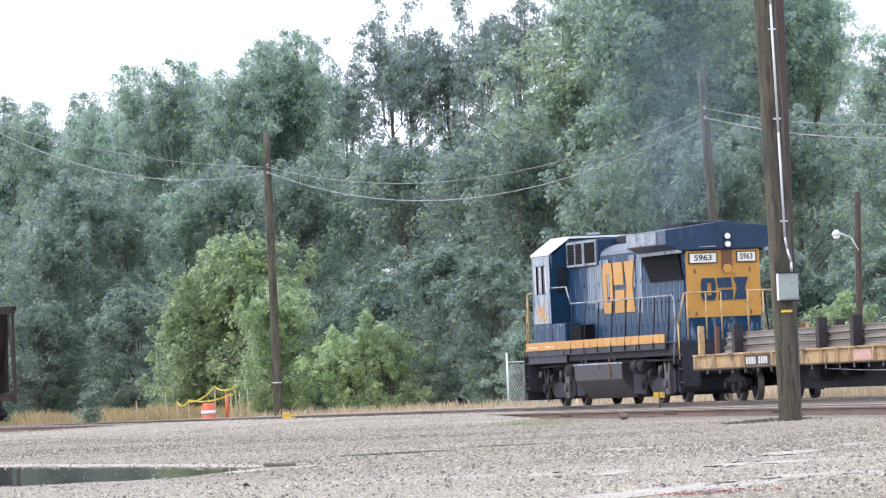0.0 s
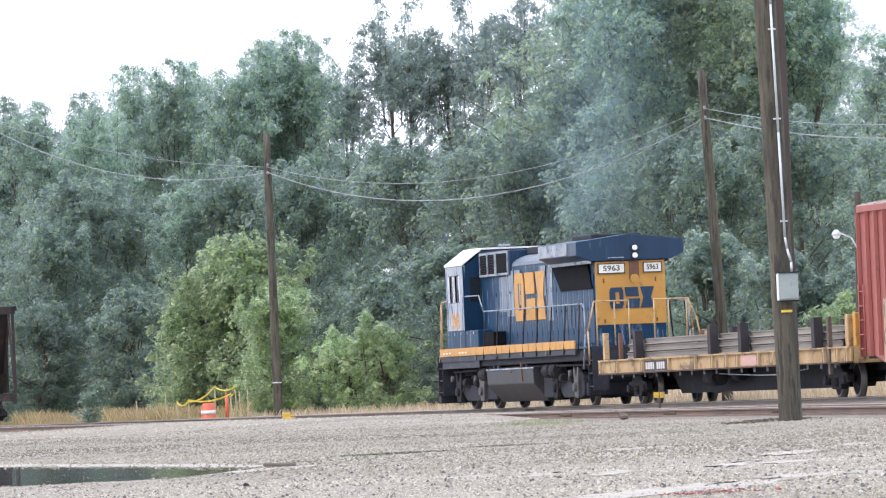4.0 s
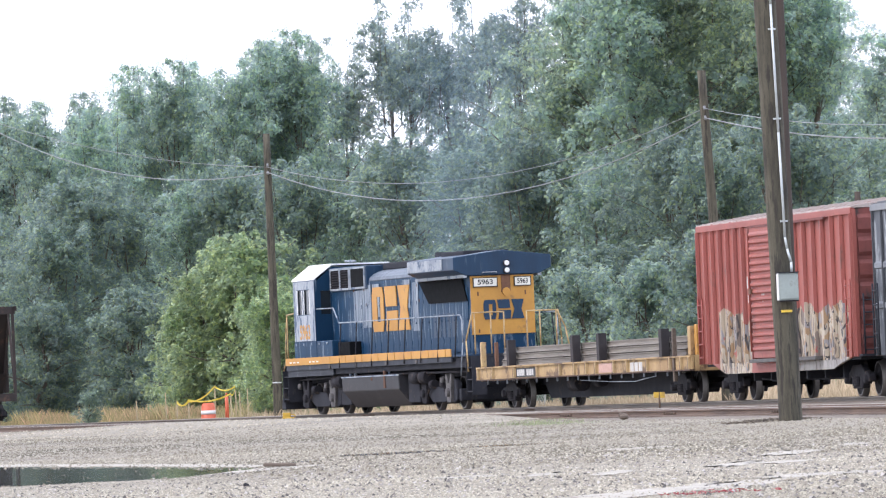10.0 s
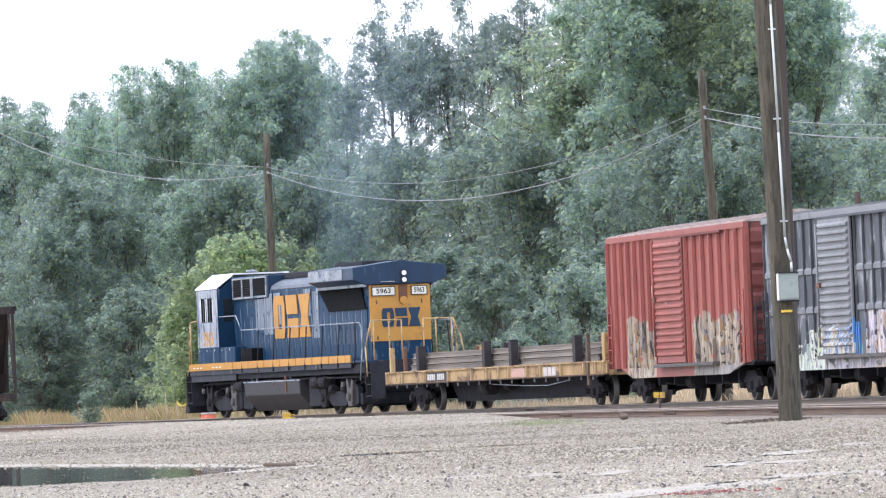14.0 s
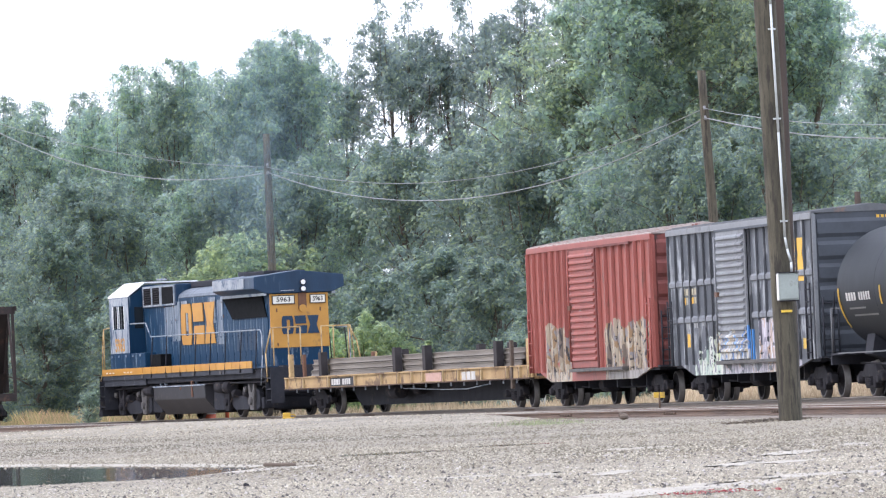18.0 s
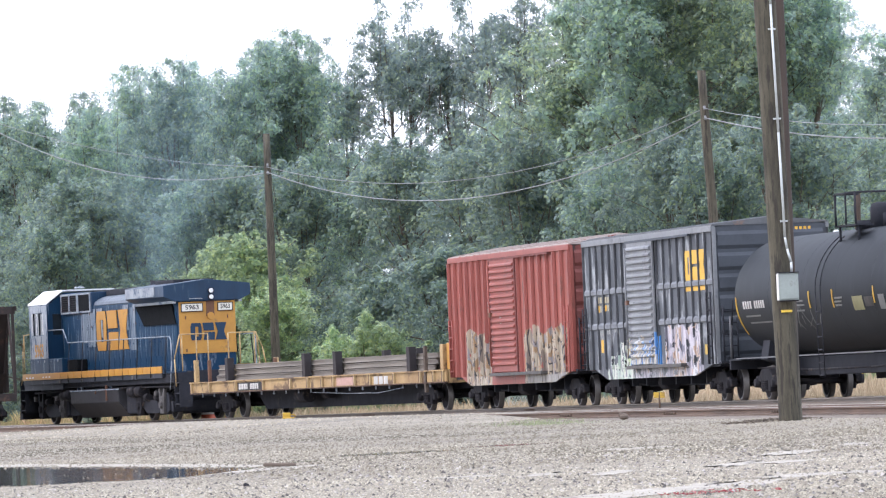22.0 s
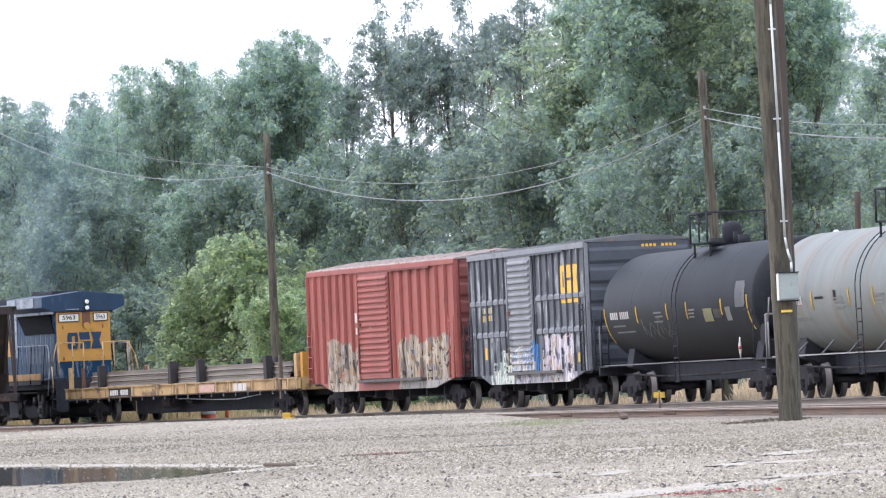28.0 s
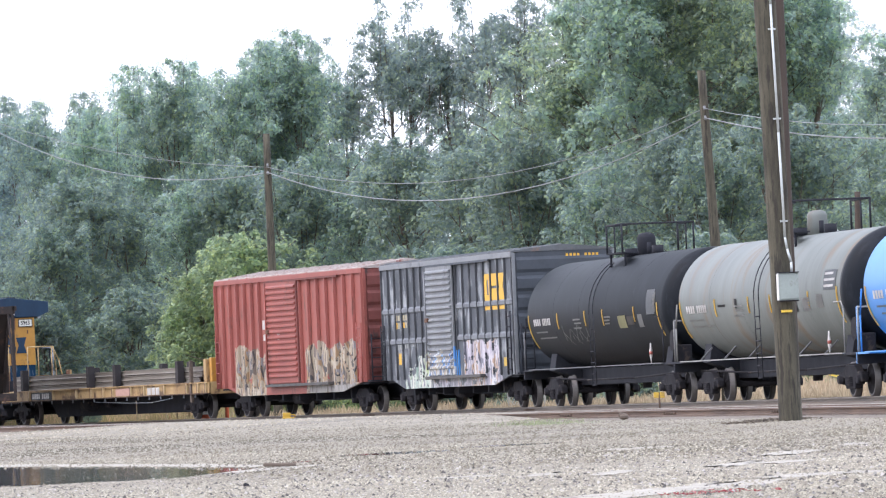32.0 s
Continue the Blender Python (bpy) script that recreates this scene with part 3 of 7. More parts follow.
M_cover = surf("faded_blue_grey_cover", (0.16, 0.19, 0.225), (0.05, 0.07, 0.10), 0.5, grain=1.2, fine=14, bump=0.05, spots=(0.02, 0.035, 0.06), spot_amount=0.3, spot_scale=1.2)


def locomotive():
    offs = (-15.16, -2.82)
    loco = thing("locomotive", ride(*offs, 0), "weathered dark blue and yellow diesel road locomotive on four axles", "locomotive", "train on the main track")
    MOVERS.append((loco, *offs))

    def X(l):
        return l + LX
    # underframe and walkway
    b = box(bmesh.new(), X(-17.75), X(0.95), -1.42, 1.42, 1.22, 1.54, 0.03)
    box(b, X(-17.9), X(0.6), -0.85, 0.85, 0.98, 1.22)
    # deep middle box: added dark mass that blocks the view through
    box(b, X(-13.0), X(-4.6), -0.8, 0.8, 0.3, 1.0)
    under = part("underframe", b, M_black, loco)
    part("walkway", box(bmesh.new(), X(-17.75), X(0.95), -1.50, 1.50, 1.545, 1.60, 0.01), M_navy, loco)
    # yellow side stripe, cut by the posts
    for s in (-1, 1):
        u = -17.75
        k = 0
        while u < -0.45:
            w = 4.9 if k == 0 else 1.66
            e = min(u + w, -0.36)
            part("stripe", box(bmesh.new(), X(u), X(e), s * 1.53 - 0.02, s * 1.53 + 0.02, 1.56, 1.785, 0.006), M_yellow, loco, "yellow side stripe")
            u = e + 0.05
            k += 1
        part("side_sill", box(bmesh.new(), X(-17.75), X(-0.36), s * 1.50 - 0.025, s * 1.50 + 0.025, 1.40, 1.555, 0.006), M_sill, loco, "grimy blue-grey side sill")
        part("sill_panel", box(bmesh.new(), X(-17.75), X(-12.7), s * 1.47 - 0.02, s * 1.47 + 0.02, 1.20, 1.415, 0.006), M_sill, loco)
    # fuel tank
    b = prism(bmesh.new(), [(-1.40, 1.12), (1.40, 1.12), (1.44, 1.08), (1.42, 0.68), (1.0, 0.18), (-1.0, 0.18), (-1.42, 0.68), (-1.44, 1.08)], X(-12.0), X(-6.05), 'x', 0.02)
    tank = part("fuel_tank", b, M_tank_g, loco, "grimy grey fuel tank")
    part("fuel_gauge", box(bmesh.new(), X(-7.55), X(-7.4), -1.46, -1.40, 0.74, 1.26), M_rust, tank)
    part("filler_cap", rod(bmesh.new(), (X(-8.8), -1.36, 1.0), (X(-8.8), -1.45, 1.05), 0.06), M_rust, tank)
    part("tank_rim", box(bmesh.new(), X(-12.02), X(-6.03), -1.46, -1.41, 1.09, 1.13, 0.005), M_peel, tank)
    for u in (-11.4, -10.9, -7.3):
        part("filler_neck", rod(bmesh.new(), (X(u), -1.3, 1.1), (X(u + 0.08), -1.36, 1.28), 0.05, n=8), M_peel, tank)
    b = bmesh.new()
    for i, u in enumerate((-13.2, -5.0, -4.4)):
        rod(b, (X(u), -1.25, 1.0), (X(u + 0.9), -1.25, 1.0), 0.2, n=14)
    box(b, X(-12.9), X(-11.9), -1.3, -0.9, 0.75, 1.2, 0.03)
    tube(b, [(X(-17), -1.3, 1.1), (X(-12), -1.32, 1.14), (X(-5), -1.32, 1.14), (X(0.4), -1.3, 1.1)], 0.035)
    part("air_reservoir", b, M_truck, loco)
    # made-up dark boxes that fill the gaps between tank and trucks
    for u0, u1 in ((-13.1, -12.05), (-6.0, -4.85)):
        for s in (-1, 1):
            part("equipment_rack", box(bmesh.new(), X(u0), X(u1), s * 0.9 - 0.25, s * 0.9 + 0.25, 0.26, 1.22, 0.03), M_black, loco)
    # cab: side walls with window openings, chamfered roof
    x0, x1 = X(-16.75), X(-14.4)
    sec = [(-1.5, 1.60), (-1.5, 4.19), (-0.92, 4.62), (0.92, 4.62), (1.5, 4.19), (1.5, 1.60)]
    b = bmesh.new()
    # walls as slabs round the window openings
    for s in (-1, 1):
        box(b, x0, x1, s * 1.46 - 0.04, s * 1.46 + 0.04, 1.60, 3.12)
        box(b, x0, x1, s * 1.46 - 0.04, s * 1.46 + 0.04, 3.88, 4.19)
        for a, c in ((x0, x0 + 0.42), (x0 + 1.02, x0 + 1.14), (x1 - 0.52, x1)):
            box(b, a, c, s * 1.46 - 0.04, s * 1.46 + 0.04, 3.12, 3.88)
    for xx in (x0 + 0.03, x1 - 0.03):
        prism(b, [(-1.42, 1.6), (-1.42, 3.1), (1.42, 3.1), (1.42, 1.6)], xx - 0.03, xx + 0.03, 'x')
        prism(b, [(-1.42, 3.84), (-1.42, 4.16), (-0.9, 4.56), (0.9, 4.56), (1.42, 4.16), (1.42, 3.84)], xx - 0.03, xx + 0.03, 'x')
        for y0, y1 in ((-1.42, -1.30), (-0.98, 0.98), (1.30, 1.42)):
            box(b, xx - 0.03, xx + 0.03, y0, y1, 3.1, 3.84)
    cab = part("cab", b, M_blue, loco, "faded blue operator's cab")
    b = bmesh.new()
    for s in (-1, 1):
        prism(b, [(s * 1.52, 4.17), (s * 1.52, 4.22), (s * 0.92, 4.66), (s * 0.92, 4.61)], x0 - 0.06, x1 + 0.04, 'x')
    prism(b, [(-0.92, 4.61), (-0.92, 4.66), (0.92, 4.66), (0.92, 4.61)], x0 - 0.06, x1 + 0.04, 'x')
    part("cab_roof", b, M_white, cab, "chalky white chamfered cab roof")
    for s in (-1, 1):
        for a, c in ((x0 + 0.42, x0 + 1.02), (x0 + 1.14, x1 - 0.52)):
            part("window", box(bmesh.new(), a + 0.004, c - 0.004, s * 1.455 - 0.01, s * 1.455 + 0.01, 3.124, 3.876), M_glass, cab, "dark side window")
            for q in ((a, a + 0.05, 3.12, 3.88), (c - 0.05, c, 3.12, 3.88)):
                part("window_frame", box(bmesh.new(), q[0], q[1], s * 1.503 - 0.012, s * 1.503 + 0.012, q[2], q[3]), M_white, cab)
        part("window", box(bmesh.new(), x1 - 0.04, x1 - 0.02, s * 1.14 - 0.155, s * 1.14 + 0.155, 3.11, 3.83), M_glass, cab, "dark rear cab window")
    # faded, peeling paint of the cab side below and beside its windows
    for q in ((x0 + 0.02, x1 - 0.02, 3.90, 4.15), (x0 + 0.02, x1 - 0.02, 2.30, 3.10), (x0 + 0.02, x0 + 0.40, 3.10, 3.90), (x1 - 0.50, x1 - 0.02, 3.10, 3.90)):
        part("faded_patch", box(bmesh.new(), q[0], q[1], -1.508, -1.499, q[2], q[3]), M_peel, cab, "chalky peeling paint")
    letters("road_number", "5963", 0.62, M_yellow, cab, Matrix.Translation((X(-15.55), -1.512, 2.55)) @ SIDE, "yellow road number", 0.012, 0.95)
    # low nose and battery boxes beside the cab
    b = prism(bmesh.new(), [(X(-17.5), 1.6), (X(-17.5), 2.35), (X(-17.2), 2.62), (X(-16.78), 2.68), (X(-16.78), 1.6)], -1.05, 1.05, 'y', 0.04)
    part("nose", b, M_blue, loco)
    for s in (-1, 1):
        part("battery_box", box(bmesh.new(), X(-16.9), X(-12.7), s * 1.28 - 0.21, s * 1.28 + 0.21, 1.60, 2.28, 0.03), M_blue, loco)
    for i in range(5):
        u = -16.6 + i * 0.85
        part("latch", rod(bmesh.new(), (X(u), -1.49, 2.2), (X(u), -1.52, 2.2), 0.04, n=8), M_faded, loco)
    part("step_box", box(bmesh.new(), X(-12.55), X(-11.3), -1.35, -0.96, 1.60, 2.2, 0.02), M_grille, loco)
    # long hood
    b = prism(bmesh.new(), [(-0.95, 1.6), (-0.95, 4.02), (-0.80, 4.20), (0.80, 4.20), (0.95, 4.02), (0.95, 1.6)], X(-14.38), X(0.0), 'x')
    hood = part("hood", b, M_blue, loco, "streaked blue engine hood with access doors")
    # rounded pale engine cover
    arc = [(-0.93, 3.98)] + [(-0.97 * math.cos(a), 4.02 + 0.36 * math.sin(a)) for a in np.linspace(0, math.pi, 13)] + [(0.93, 3.98)]
    part("engine_cover", prism(bmesh.new(), arc, X(-10.25), X(-4.3), 'x'), M_cover, hood, "rounded chalky grey roof cover")
    # equipment boxes with grilles behind the cab
    part("blower_box", box(bmesh.new(), X(-14.3), X(-10.35), -1.02, 1.02, 3.78, 4.50, 0.03), M_navy, hood, "dark equipment box with pale framed openings")
    for u0, u1 in ((-14.1, -13.2), (-13.05, -12.2), (-11.95, -10.55)):
        part("opening", box(bmesh.new(), X(u0), X(u1), -1.035, -1.015, 3.86, 4.42), M_grille, hood, "dark screened opening")
        for q in ((u0 - 0.09, u0, 3.80, 4.47), (u1, u1 + 0.09, 3.80, 4.47), (u0, u1, 3.80, 3.86), (u0, u1, 4.42, 4.47)):
            part("opening_frame", box(bmesh.new(), X(q[0]), X(q[1]), -1.05, -1.018, q[2], q[3]), M_faded, hood)
    for u0, u1 in ((-14.1, -13.2), (-13.05, -12.2)):
        b = bmesh.new()
        for i in range(7):
            box(b, X(u0), X(u1), -1.06, -1.03, 3.88 + i * 0.078, 3.91 + i * 0.078)
        part("louvre", b, M_truck, hood)
    # access doors
    b = box(bmesh.new(), 0, 0.62, -0.975, -0.945, 0, 1.9, 0.008)
    rod(b, (0.56, -0.98, 0.95), (0.56, -1.0, 0.95), 0.03, n=8)
    box(b, 0.02, 0.06, -0.99, -0.97, 0.3, 0.42)
    box(b, 0.02, 0.06, -0.99, -0.97, 1.5, 1.62)
    door = None
    for i in range(19):
        at = pose(X(-12.4 + 0.64 * i), 0, 1.68)
        if door is None:
            door = part("access_door", b, M_blue, hood, at=at)
        else:
            again(door, at)
    for i in range(9):
        u = -11.9 + i * 1.1
        part("latch", box(bmesh.new(), X(u), X(u) + 0.06, -0.99, -0.96, 3.72, 3.80), M_rust, hood)
        part("latch", box(bmesh.new(), X(u) + 0.2, X(u) + 0.24, -0.99, -0.96, 3.25, 3.34), M_rust, hood)
    # emblem on the side: three plain yellow shapes
    def slab(name, outline, y, mat, parent, axis='y', d=0.012):
        return part(name, prism(bmesh.new(), outline, y - d, y + d, axis), mat, parent, "yellow emblem shape" if axis == 'y' else "dark emblem shape")
    yb = -0.995
    emblem_shapes(slab, X(-9.9), X(-6.0), 2.45, 3.80, yb, M_yellow, hood, 'y')
    for i in range(5):
        part("louvre_slot", box(bmesh.new(), X(-3.7 + 0.46 * i), X(-3.45 + 0.46 * i), -0.985, -0.975, 2.15, 2.85), M_navy, hood, "dark louvre slot")
    for u in (-17.25, -16.85, -16.45, -15.1, -14.7, -14.3):
        part("rivet_plate", box(bmesh.new(), X(u), X(u) + 0.2, -1.56, -1.548, 1.63, 1.67), M_band, loco)
    for u in (-13.0, -10.2, -7.0, -3.9):
        part("tie_bracket", box(bmesh.new(), X(u), X(u) + 0.16, -1.56, -1.52, 1.42, 1.54, 0.01), M_pedestal, loco)
    # radiator housing with wings
    cap = [(-1.12, 3.90), (-1.5, 4.07), (-1.5, 4.44), (0.0, 4.62), (1.5, 4.44), (1.5, 4.07), (1.12, 3.90)]
    rad = part("radiator_housing", prism(bmesh.new(), cap, X(-4.45), X(0.12), 'x', 0.015), M_navy, loco, "dark blue winged radiator housing")
    for s in (-1, 1):
        part("wing_panel", box(bmesh.new(), X(-4.4), X(-0.95), s * 1.51 - 0.012, s * 1.51 + 0.012, 4.10, 4.42), M_faded, rad, "chalky wing side panel")
        part("wing_beam", box(bmesh.new(), X(-4.7), X(0.1), s * 1.14 - 0.06, s * 1.14 + 0.06, 3.84, 3.93, 0.01), M_faded, rad)
        part("intake", prism(bmesh.new(), [(X(-5.0), 3.86), (X(-0.7), 3.86), (X(-0.25), 3.17), (X(-4.0), 3.17)], s * 0.99 - 0.03, s * 0.99 + 0.03), M_grille, rad, "dark radiator intake screen")
    part("exhaust_stack", rod(bmesh.new(), (X(-5.6), 0, 4.35), (X(-5.6), 0, 4.72), 0.28, 0.26, 14), M_black, loco, "sooty exhaust stack")
    part("muffler", box(bmesh.new(), X(-10.3), X(-4.5), -0.5, 0.5, 4.33, 4.54, 0.04), M_black, loco, "sooty roof muffler")
    part("radiator_cap", box(bmesh.new(), X(-3.6), X(-1.4), -0.7, 0.7, 4.5, 4.66, 0.03), M_black, loco)
    # upper doors on both sides of the emblem: bleached paint, sky sheen coloured in
    for u0, u1, z0, z1 in ((-11.9, -11.0, 2.75, 3.75), (-10.95, -10.05, 2.6, 3.9), (-5.75, -5.15, 2.4, 3.85), (-9.9, -9.2, 2.9, 3.9), (-6.7, -6.0, 3.1, 3.95)):
        part("bleached_panel", box(bmesh.new(), X(u0), X(u1), -0.984, -0.974, z0, z1), M_bleach_sheen, hood, "chalky bleached paint with sky sheen painted in")
    b = bmesh.new()
    for y in (-0.12, 0.0, 0.12):
        rod(b, (X(-15.2), y, 4.73), (X(-15.5), y, 4.74), 0.015, 0.04, 8)
    rod(b, (X(-15.3), 0, 4.64), (X(-15.3), 0, 4.8), 0.02, n=6)
    part("air_horn", b, M_faded, loco)
    # rear end
    b = bmesh.new()
    box(b, X(0.0), X(0.03), -0.97, 0.97, 2.17, 3.88)
    rear = part("rear_panel", b, M_yellow, loco, "yellow rear hood end with number boards")
    for y0, y1 in ((-0.88, -0.17), (0.38, 0.86)):
        part("number_board", box(bmesh.new(), X(0.03), X(0.075), y0, y1, 3.57, 3.81, 0.01), M_plate, rear, "pale number board")
        letters("number", "5963", 0.20, M_ink, rear, Matrix.Translation((X(0.078), (y0 + y1) / 2, 3.69)) @ REAR, "black figures", 0.003, 1.22 if y0 < 0 else 0.85)
        fr = bmesh.new()
        for q in ((y0 - 0.02, y1 + 0.02, 3.55, 3.57), (y0 - 0.02, y1 + 0.02, 3.81, 3.83), (y0 - 0.02, y0, 3.57, 3.81), (y1, y1 + 0.02, 3.57, 3.81)):
            box(fr, X(0.03), X(0.085), *q)
        part("board_frame", fr, M_ink, rear)
    part("sand_hatch", box(bmesh.new(), X(0.03), X(0.06), -0.03, 0.25, 3.38, 3.90, 0.01), M_rust, rear, "rusty brown hatch")
    b = bmesh.new()
    rod(b, (X(0.03), 0.11, 3.40), (X(0.10), 0.11, 3.40), 0.12, n=14)
    part("bell", b, M_yellow, rear)
    for z in (4.23, 4.02):
        hl = part("headlight", rod(bmesh.new(), (X(0.1), 0.12, z), (X(0.2), 0.12, z), 0.095, n=18), M_truck, rear, "round chrome-rimmed headlight")
        part("lens", rod(bmesh.new(), (X(0.2), 0.12, z), (X(0.212), 0.12, z), 0.078, 0.06, 18), M_lamp, hl)
    part("grab_bar", tube(bmesh.new(), [(X(0.14), -0.62, 3.97), (X(0.2), -0.62, 3.98), (X(0.2), -0.2, 3.98), (X(0.14), -0.2, 3.97)], 0.015), M_faded, rear)
    emblem_shapes(slab, -0.60, 0.64, 2.60, 3.17, X(0.045), M_navy, rear, 'x')
    for y in (-0.75, 0.70):
        part("hinge", box(bmesh.new(), X(0.03), X(0.05), y - 0.02, y + 0.02, 3.30, 3.42), M_rust, rear)
        part("hinge", box(bmesh.new(), X(0.03), X(0.05), y - 0.02, y + 0.02, 2.22, 2.32), M_rust, rear)
    # handrails
    for s in (-1, 1):
        y = s * 1.46
        b = tube(bmesh.new(), [(X(-14.6), y, 3.27), (X(-12.55), y, 3.26), (X(-12.0), y, 2.79), (X(0.45), y, 2.76), (X(0.6), y, 2.6), (X(0.62), y, 1.95), (X(0.42), y * 1.02, 1.0)], 0.022)
        part("handrail", b, M_faded, loco, "pale side handrail")
        post = None
        for i in range(8):
            u = -11.8 + i * 1.7
            p = rod(bmesh.new(), (0, 0, 2.77), (0, s * 0.10, 1.42), 0.02, n=6)
            if post is None:
                post = part("handrail_post", p, M_black, loco, at=pose(X(u), y, 0))
            else:
                p.free()
                again(post, pose(X(u), y, 0))
        b = tube(bmesh.new(), [(X(-16.6), y, 3.2), (X(-17.7), y, 3.15), (X(-17.9), y, 2.6), (X(-18.0), y, 1.7), (X(-18.35), y, 1.35), (X(-18.3), y, 0.9)], 0.022)
        tube(b, [(X(-17.7), y, 3.15), (X(-17.75), y, 1.6)], 0.022)
        part("front_handrail", b, M_handyel, loco, "chipped yellow front handrail")
        b = tube(bmesh.new(), [(X(1.05), y, 1.1), (X(0.95), y, 2.0), (X(1.15), y * 0.9, 2.80), (X(1.15), s * 0.35, 2.80)], 0.024)
        part("rear_handrail", b, M_handyel, loco, "yellow rear platform railing")
        for q in (1.25, 0.75, 0.35):
            part("rail_post", rod(bmesh.new(), (X(1.15), s * q, 2.80), (X(1.15), s * q, 1.6), 0.022, n=6), M_handyel, loco)
        # steps
        for u0 in (-18.3, 0.95):
            b = bmesh.new()
            for i, z in enumerate((0.5, 0.85, 1.2)):
                box(b, X(u0), X(u0 + 0.55), s * 1.28 - 0.2, s * 1.28 + 0.2, z, z + 0.04)
            for q in (u0 - 0.01, u0 + 0.55):
                box(b, X(q), X(q + 0.03), s * 1.28 - 0.22, s * 1.28 + 0.22, 0.42, 1.55)
            part("steps", b, M_black, loco, "black boarding steps")
    part("rail_brace", tube(bmesh.new(), [(X(1.15), 1.28, 2.80), (X(1.2), 1.5, 2.3), (X(1.25), 1.62, 1.6)], 0.024), M_handyel, loco)
    # end platforms, plough and couplers
    b = box(bmesh.new(), X(0.95), X(1.5), -1.06, 1.06, 1.50, 1.60, 0.01)
    box(b, X(1.40), X(1.5), -1.45, 1.45, 0.75, 1.5, 0.02)
    part("end_platform", b, M_black, loco)
    part("front_platform", box(bmesh.new(), X(-18.35), X(-17.75), -1.06, 1.06, 1.50, 1.60, 0.01), M_black, loco)
    b = prism(bmesh.new(), [(X(-18.5), 1.4), (X(-18.35), 1.4), (X(-18.3), 0.2), (X(-18.75), 0.2), (X(-18.55), 0.7)], -1.45, 1.45, 'y', 0.02)
    part("plough", b, M_black, loco, "black pilot plough")
    coupler(loco, X(1.3), X(1.85))
    coupler(loco, X(-18.3), X(-18.9))
    # two-axle trucks
    for l in offs:
        x = X(l)
        b = box(bmesh.new(), -0.35, 0.35, -1.0, 1.0, 0.35, 0.95, 0.04)
        t = part("truck", b, M_truck, loco, "heavy two-axle power truck", pose(x, 0, 0))
        part("traction_motor", box(bmesh.new(), -2.0, 2.0, -0.6, 0.6, 0.20, 0.9, 0.05), M_black, t)
        for q in (-2.15, -0.72, 0.72, 2.05):
            part("brake_beam", box(bmesh.new(), q - 0.12, q + 0.12, -1.1, 1.1, 0.26, 0.62, 0.03), M_black, t)
        for s in (-1, 1):
            o = [(-1.95, 0.55), (-1.95, 0.78), (-1.65, 0.95), (-0.9, 0.88), (-0.5, 0.70), (0.5, 0.70), (0.9, 0.88), (1.65, 0.95), (1.95, 0.78), (1.95, 0.30), (1.7, 0.22), (1.1, 0.42), (0.7, 0.24), (-0.7, 0.24), (-1.1, 0.42), (-1.7, 0.22), (-1.95, 0.30)]
            f = prism(bmesh.new(), o, s * 1.08 - 0.09, s * 1.08 + 0.09, bevel=0.02)
            part("side_frame", f, M_black, t)
            for d in (-1.37, 1.37):
                j = prism(bmesh.new(), [(d - 0.34, 1.05), (d - 0.22, 1.1), (d - 0.08, 0.80), (d + 0.08, 0.80), (d + 0.22, 1.1), (d + 0.34, 1.05), (d + 0.22, 0.40), (d + 0.2, 0.22), (d - 0.2, 0.22), (d - 0.22, 0.40)], s * 1.2 - 0.06, s * 1.2 + 0.06, bevel=0.015)
                rod(j, (d, s * 1.2, 0.52), (d, s * 1.34, 0.52), 0.14, 0.12, 14)
                part("journal_box", j, M_pedestal if d > 0 else M_truck, t, "dusty journal box with forked pedestal")
                part("journal_cover", rod(bmesh.new(), (d - 0.45, s * 1.26, 0.90), (d - 0.45, s * 1.36, 0.90), 0.10, 0.085, 12), M_pedestal, t)
            for d in (-0.62, 0.62):
                g = bmesh.new()
                rod(g, (d, s * 1.2, 0.78), (d + 0.35, s * 1.2, 0.78), 0.13, n=12)
                tube(g, [(d, s * 1.22, 0.78), (d * 1.6, s * 1.24, 0.5), (d * 2.0, s * 1.2, 0.35)], 0.03)
                part("brake_cylinder", g, M_truck, t)
        for d in (-1.37, 1.37):
            wheelset(t, d, 0.51)
        TURNERS.append((t, l, offs, x))
    return loco


def emblem_shapes(slab, u0, u1, z0, z1, w, mat, parent, axis):
    """Three plain blocks of the painted emblem: a hollow block, two offset bars, a waisted block."""
    k = (u1 - u0)
    h = z1 - z0

    def P(a, b):
        return (u0 + a * k, z0 + b * h)
    for part_of in (
            [P(0.03, 0), P(0, 0.2), P(0, 0.8), P(0.03, 1), P(0.13, 1), P(0.13, 0)],
            [P(0.13, 0.78), P(0.13, 1), P(0.28, 1), P(0.31, 0.78)], [P(0.13, 0.0), P(0.13, 0.22), P(0.31, 0.22), P(0.28, 0)], [P(0.22, 0.22), P(0.22, 0.78), P(0.31, 0.78), P(0.31, 0.22)],
            [P(0.37, 0.55), P(0.34, 1), P(0.64, 1), P(0.66, 0.55)], [P(0.36, 0), P(0.39, 0.45), P(0.68, 0.45), P(0.66, 0)],
            [P(0.69, 0), P(0.76, 0.5), P(0.69, 1), P(1.0, 1), P(0.93, 0.5), P(1.0, 0)]):
        slab("emblem", part_of, w, mat, parent, axis)


locomotive()


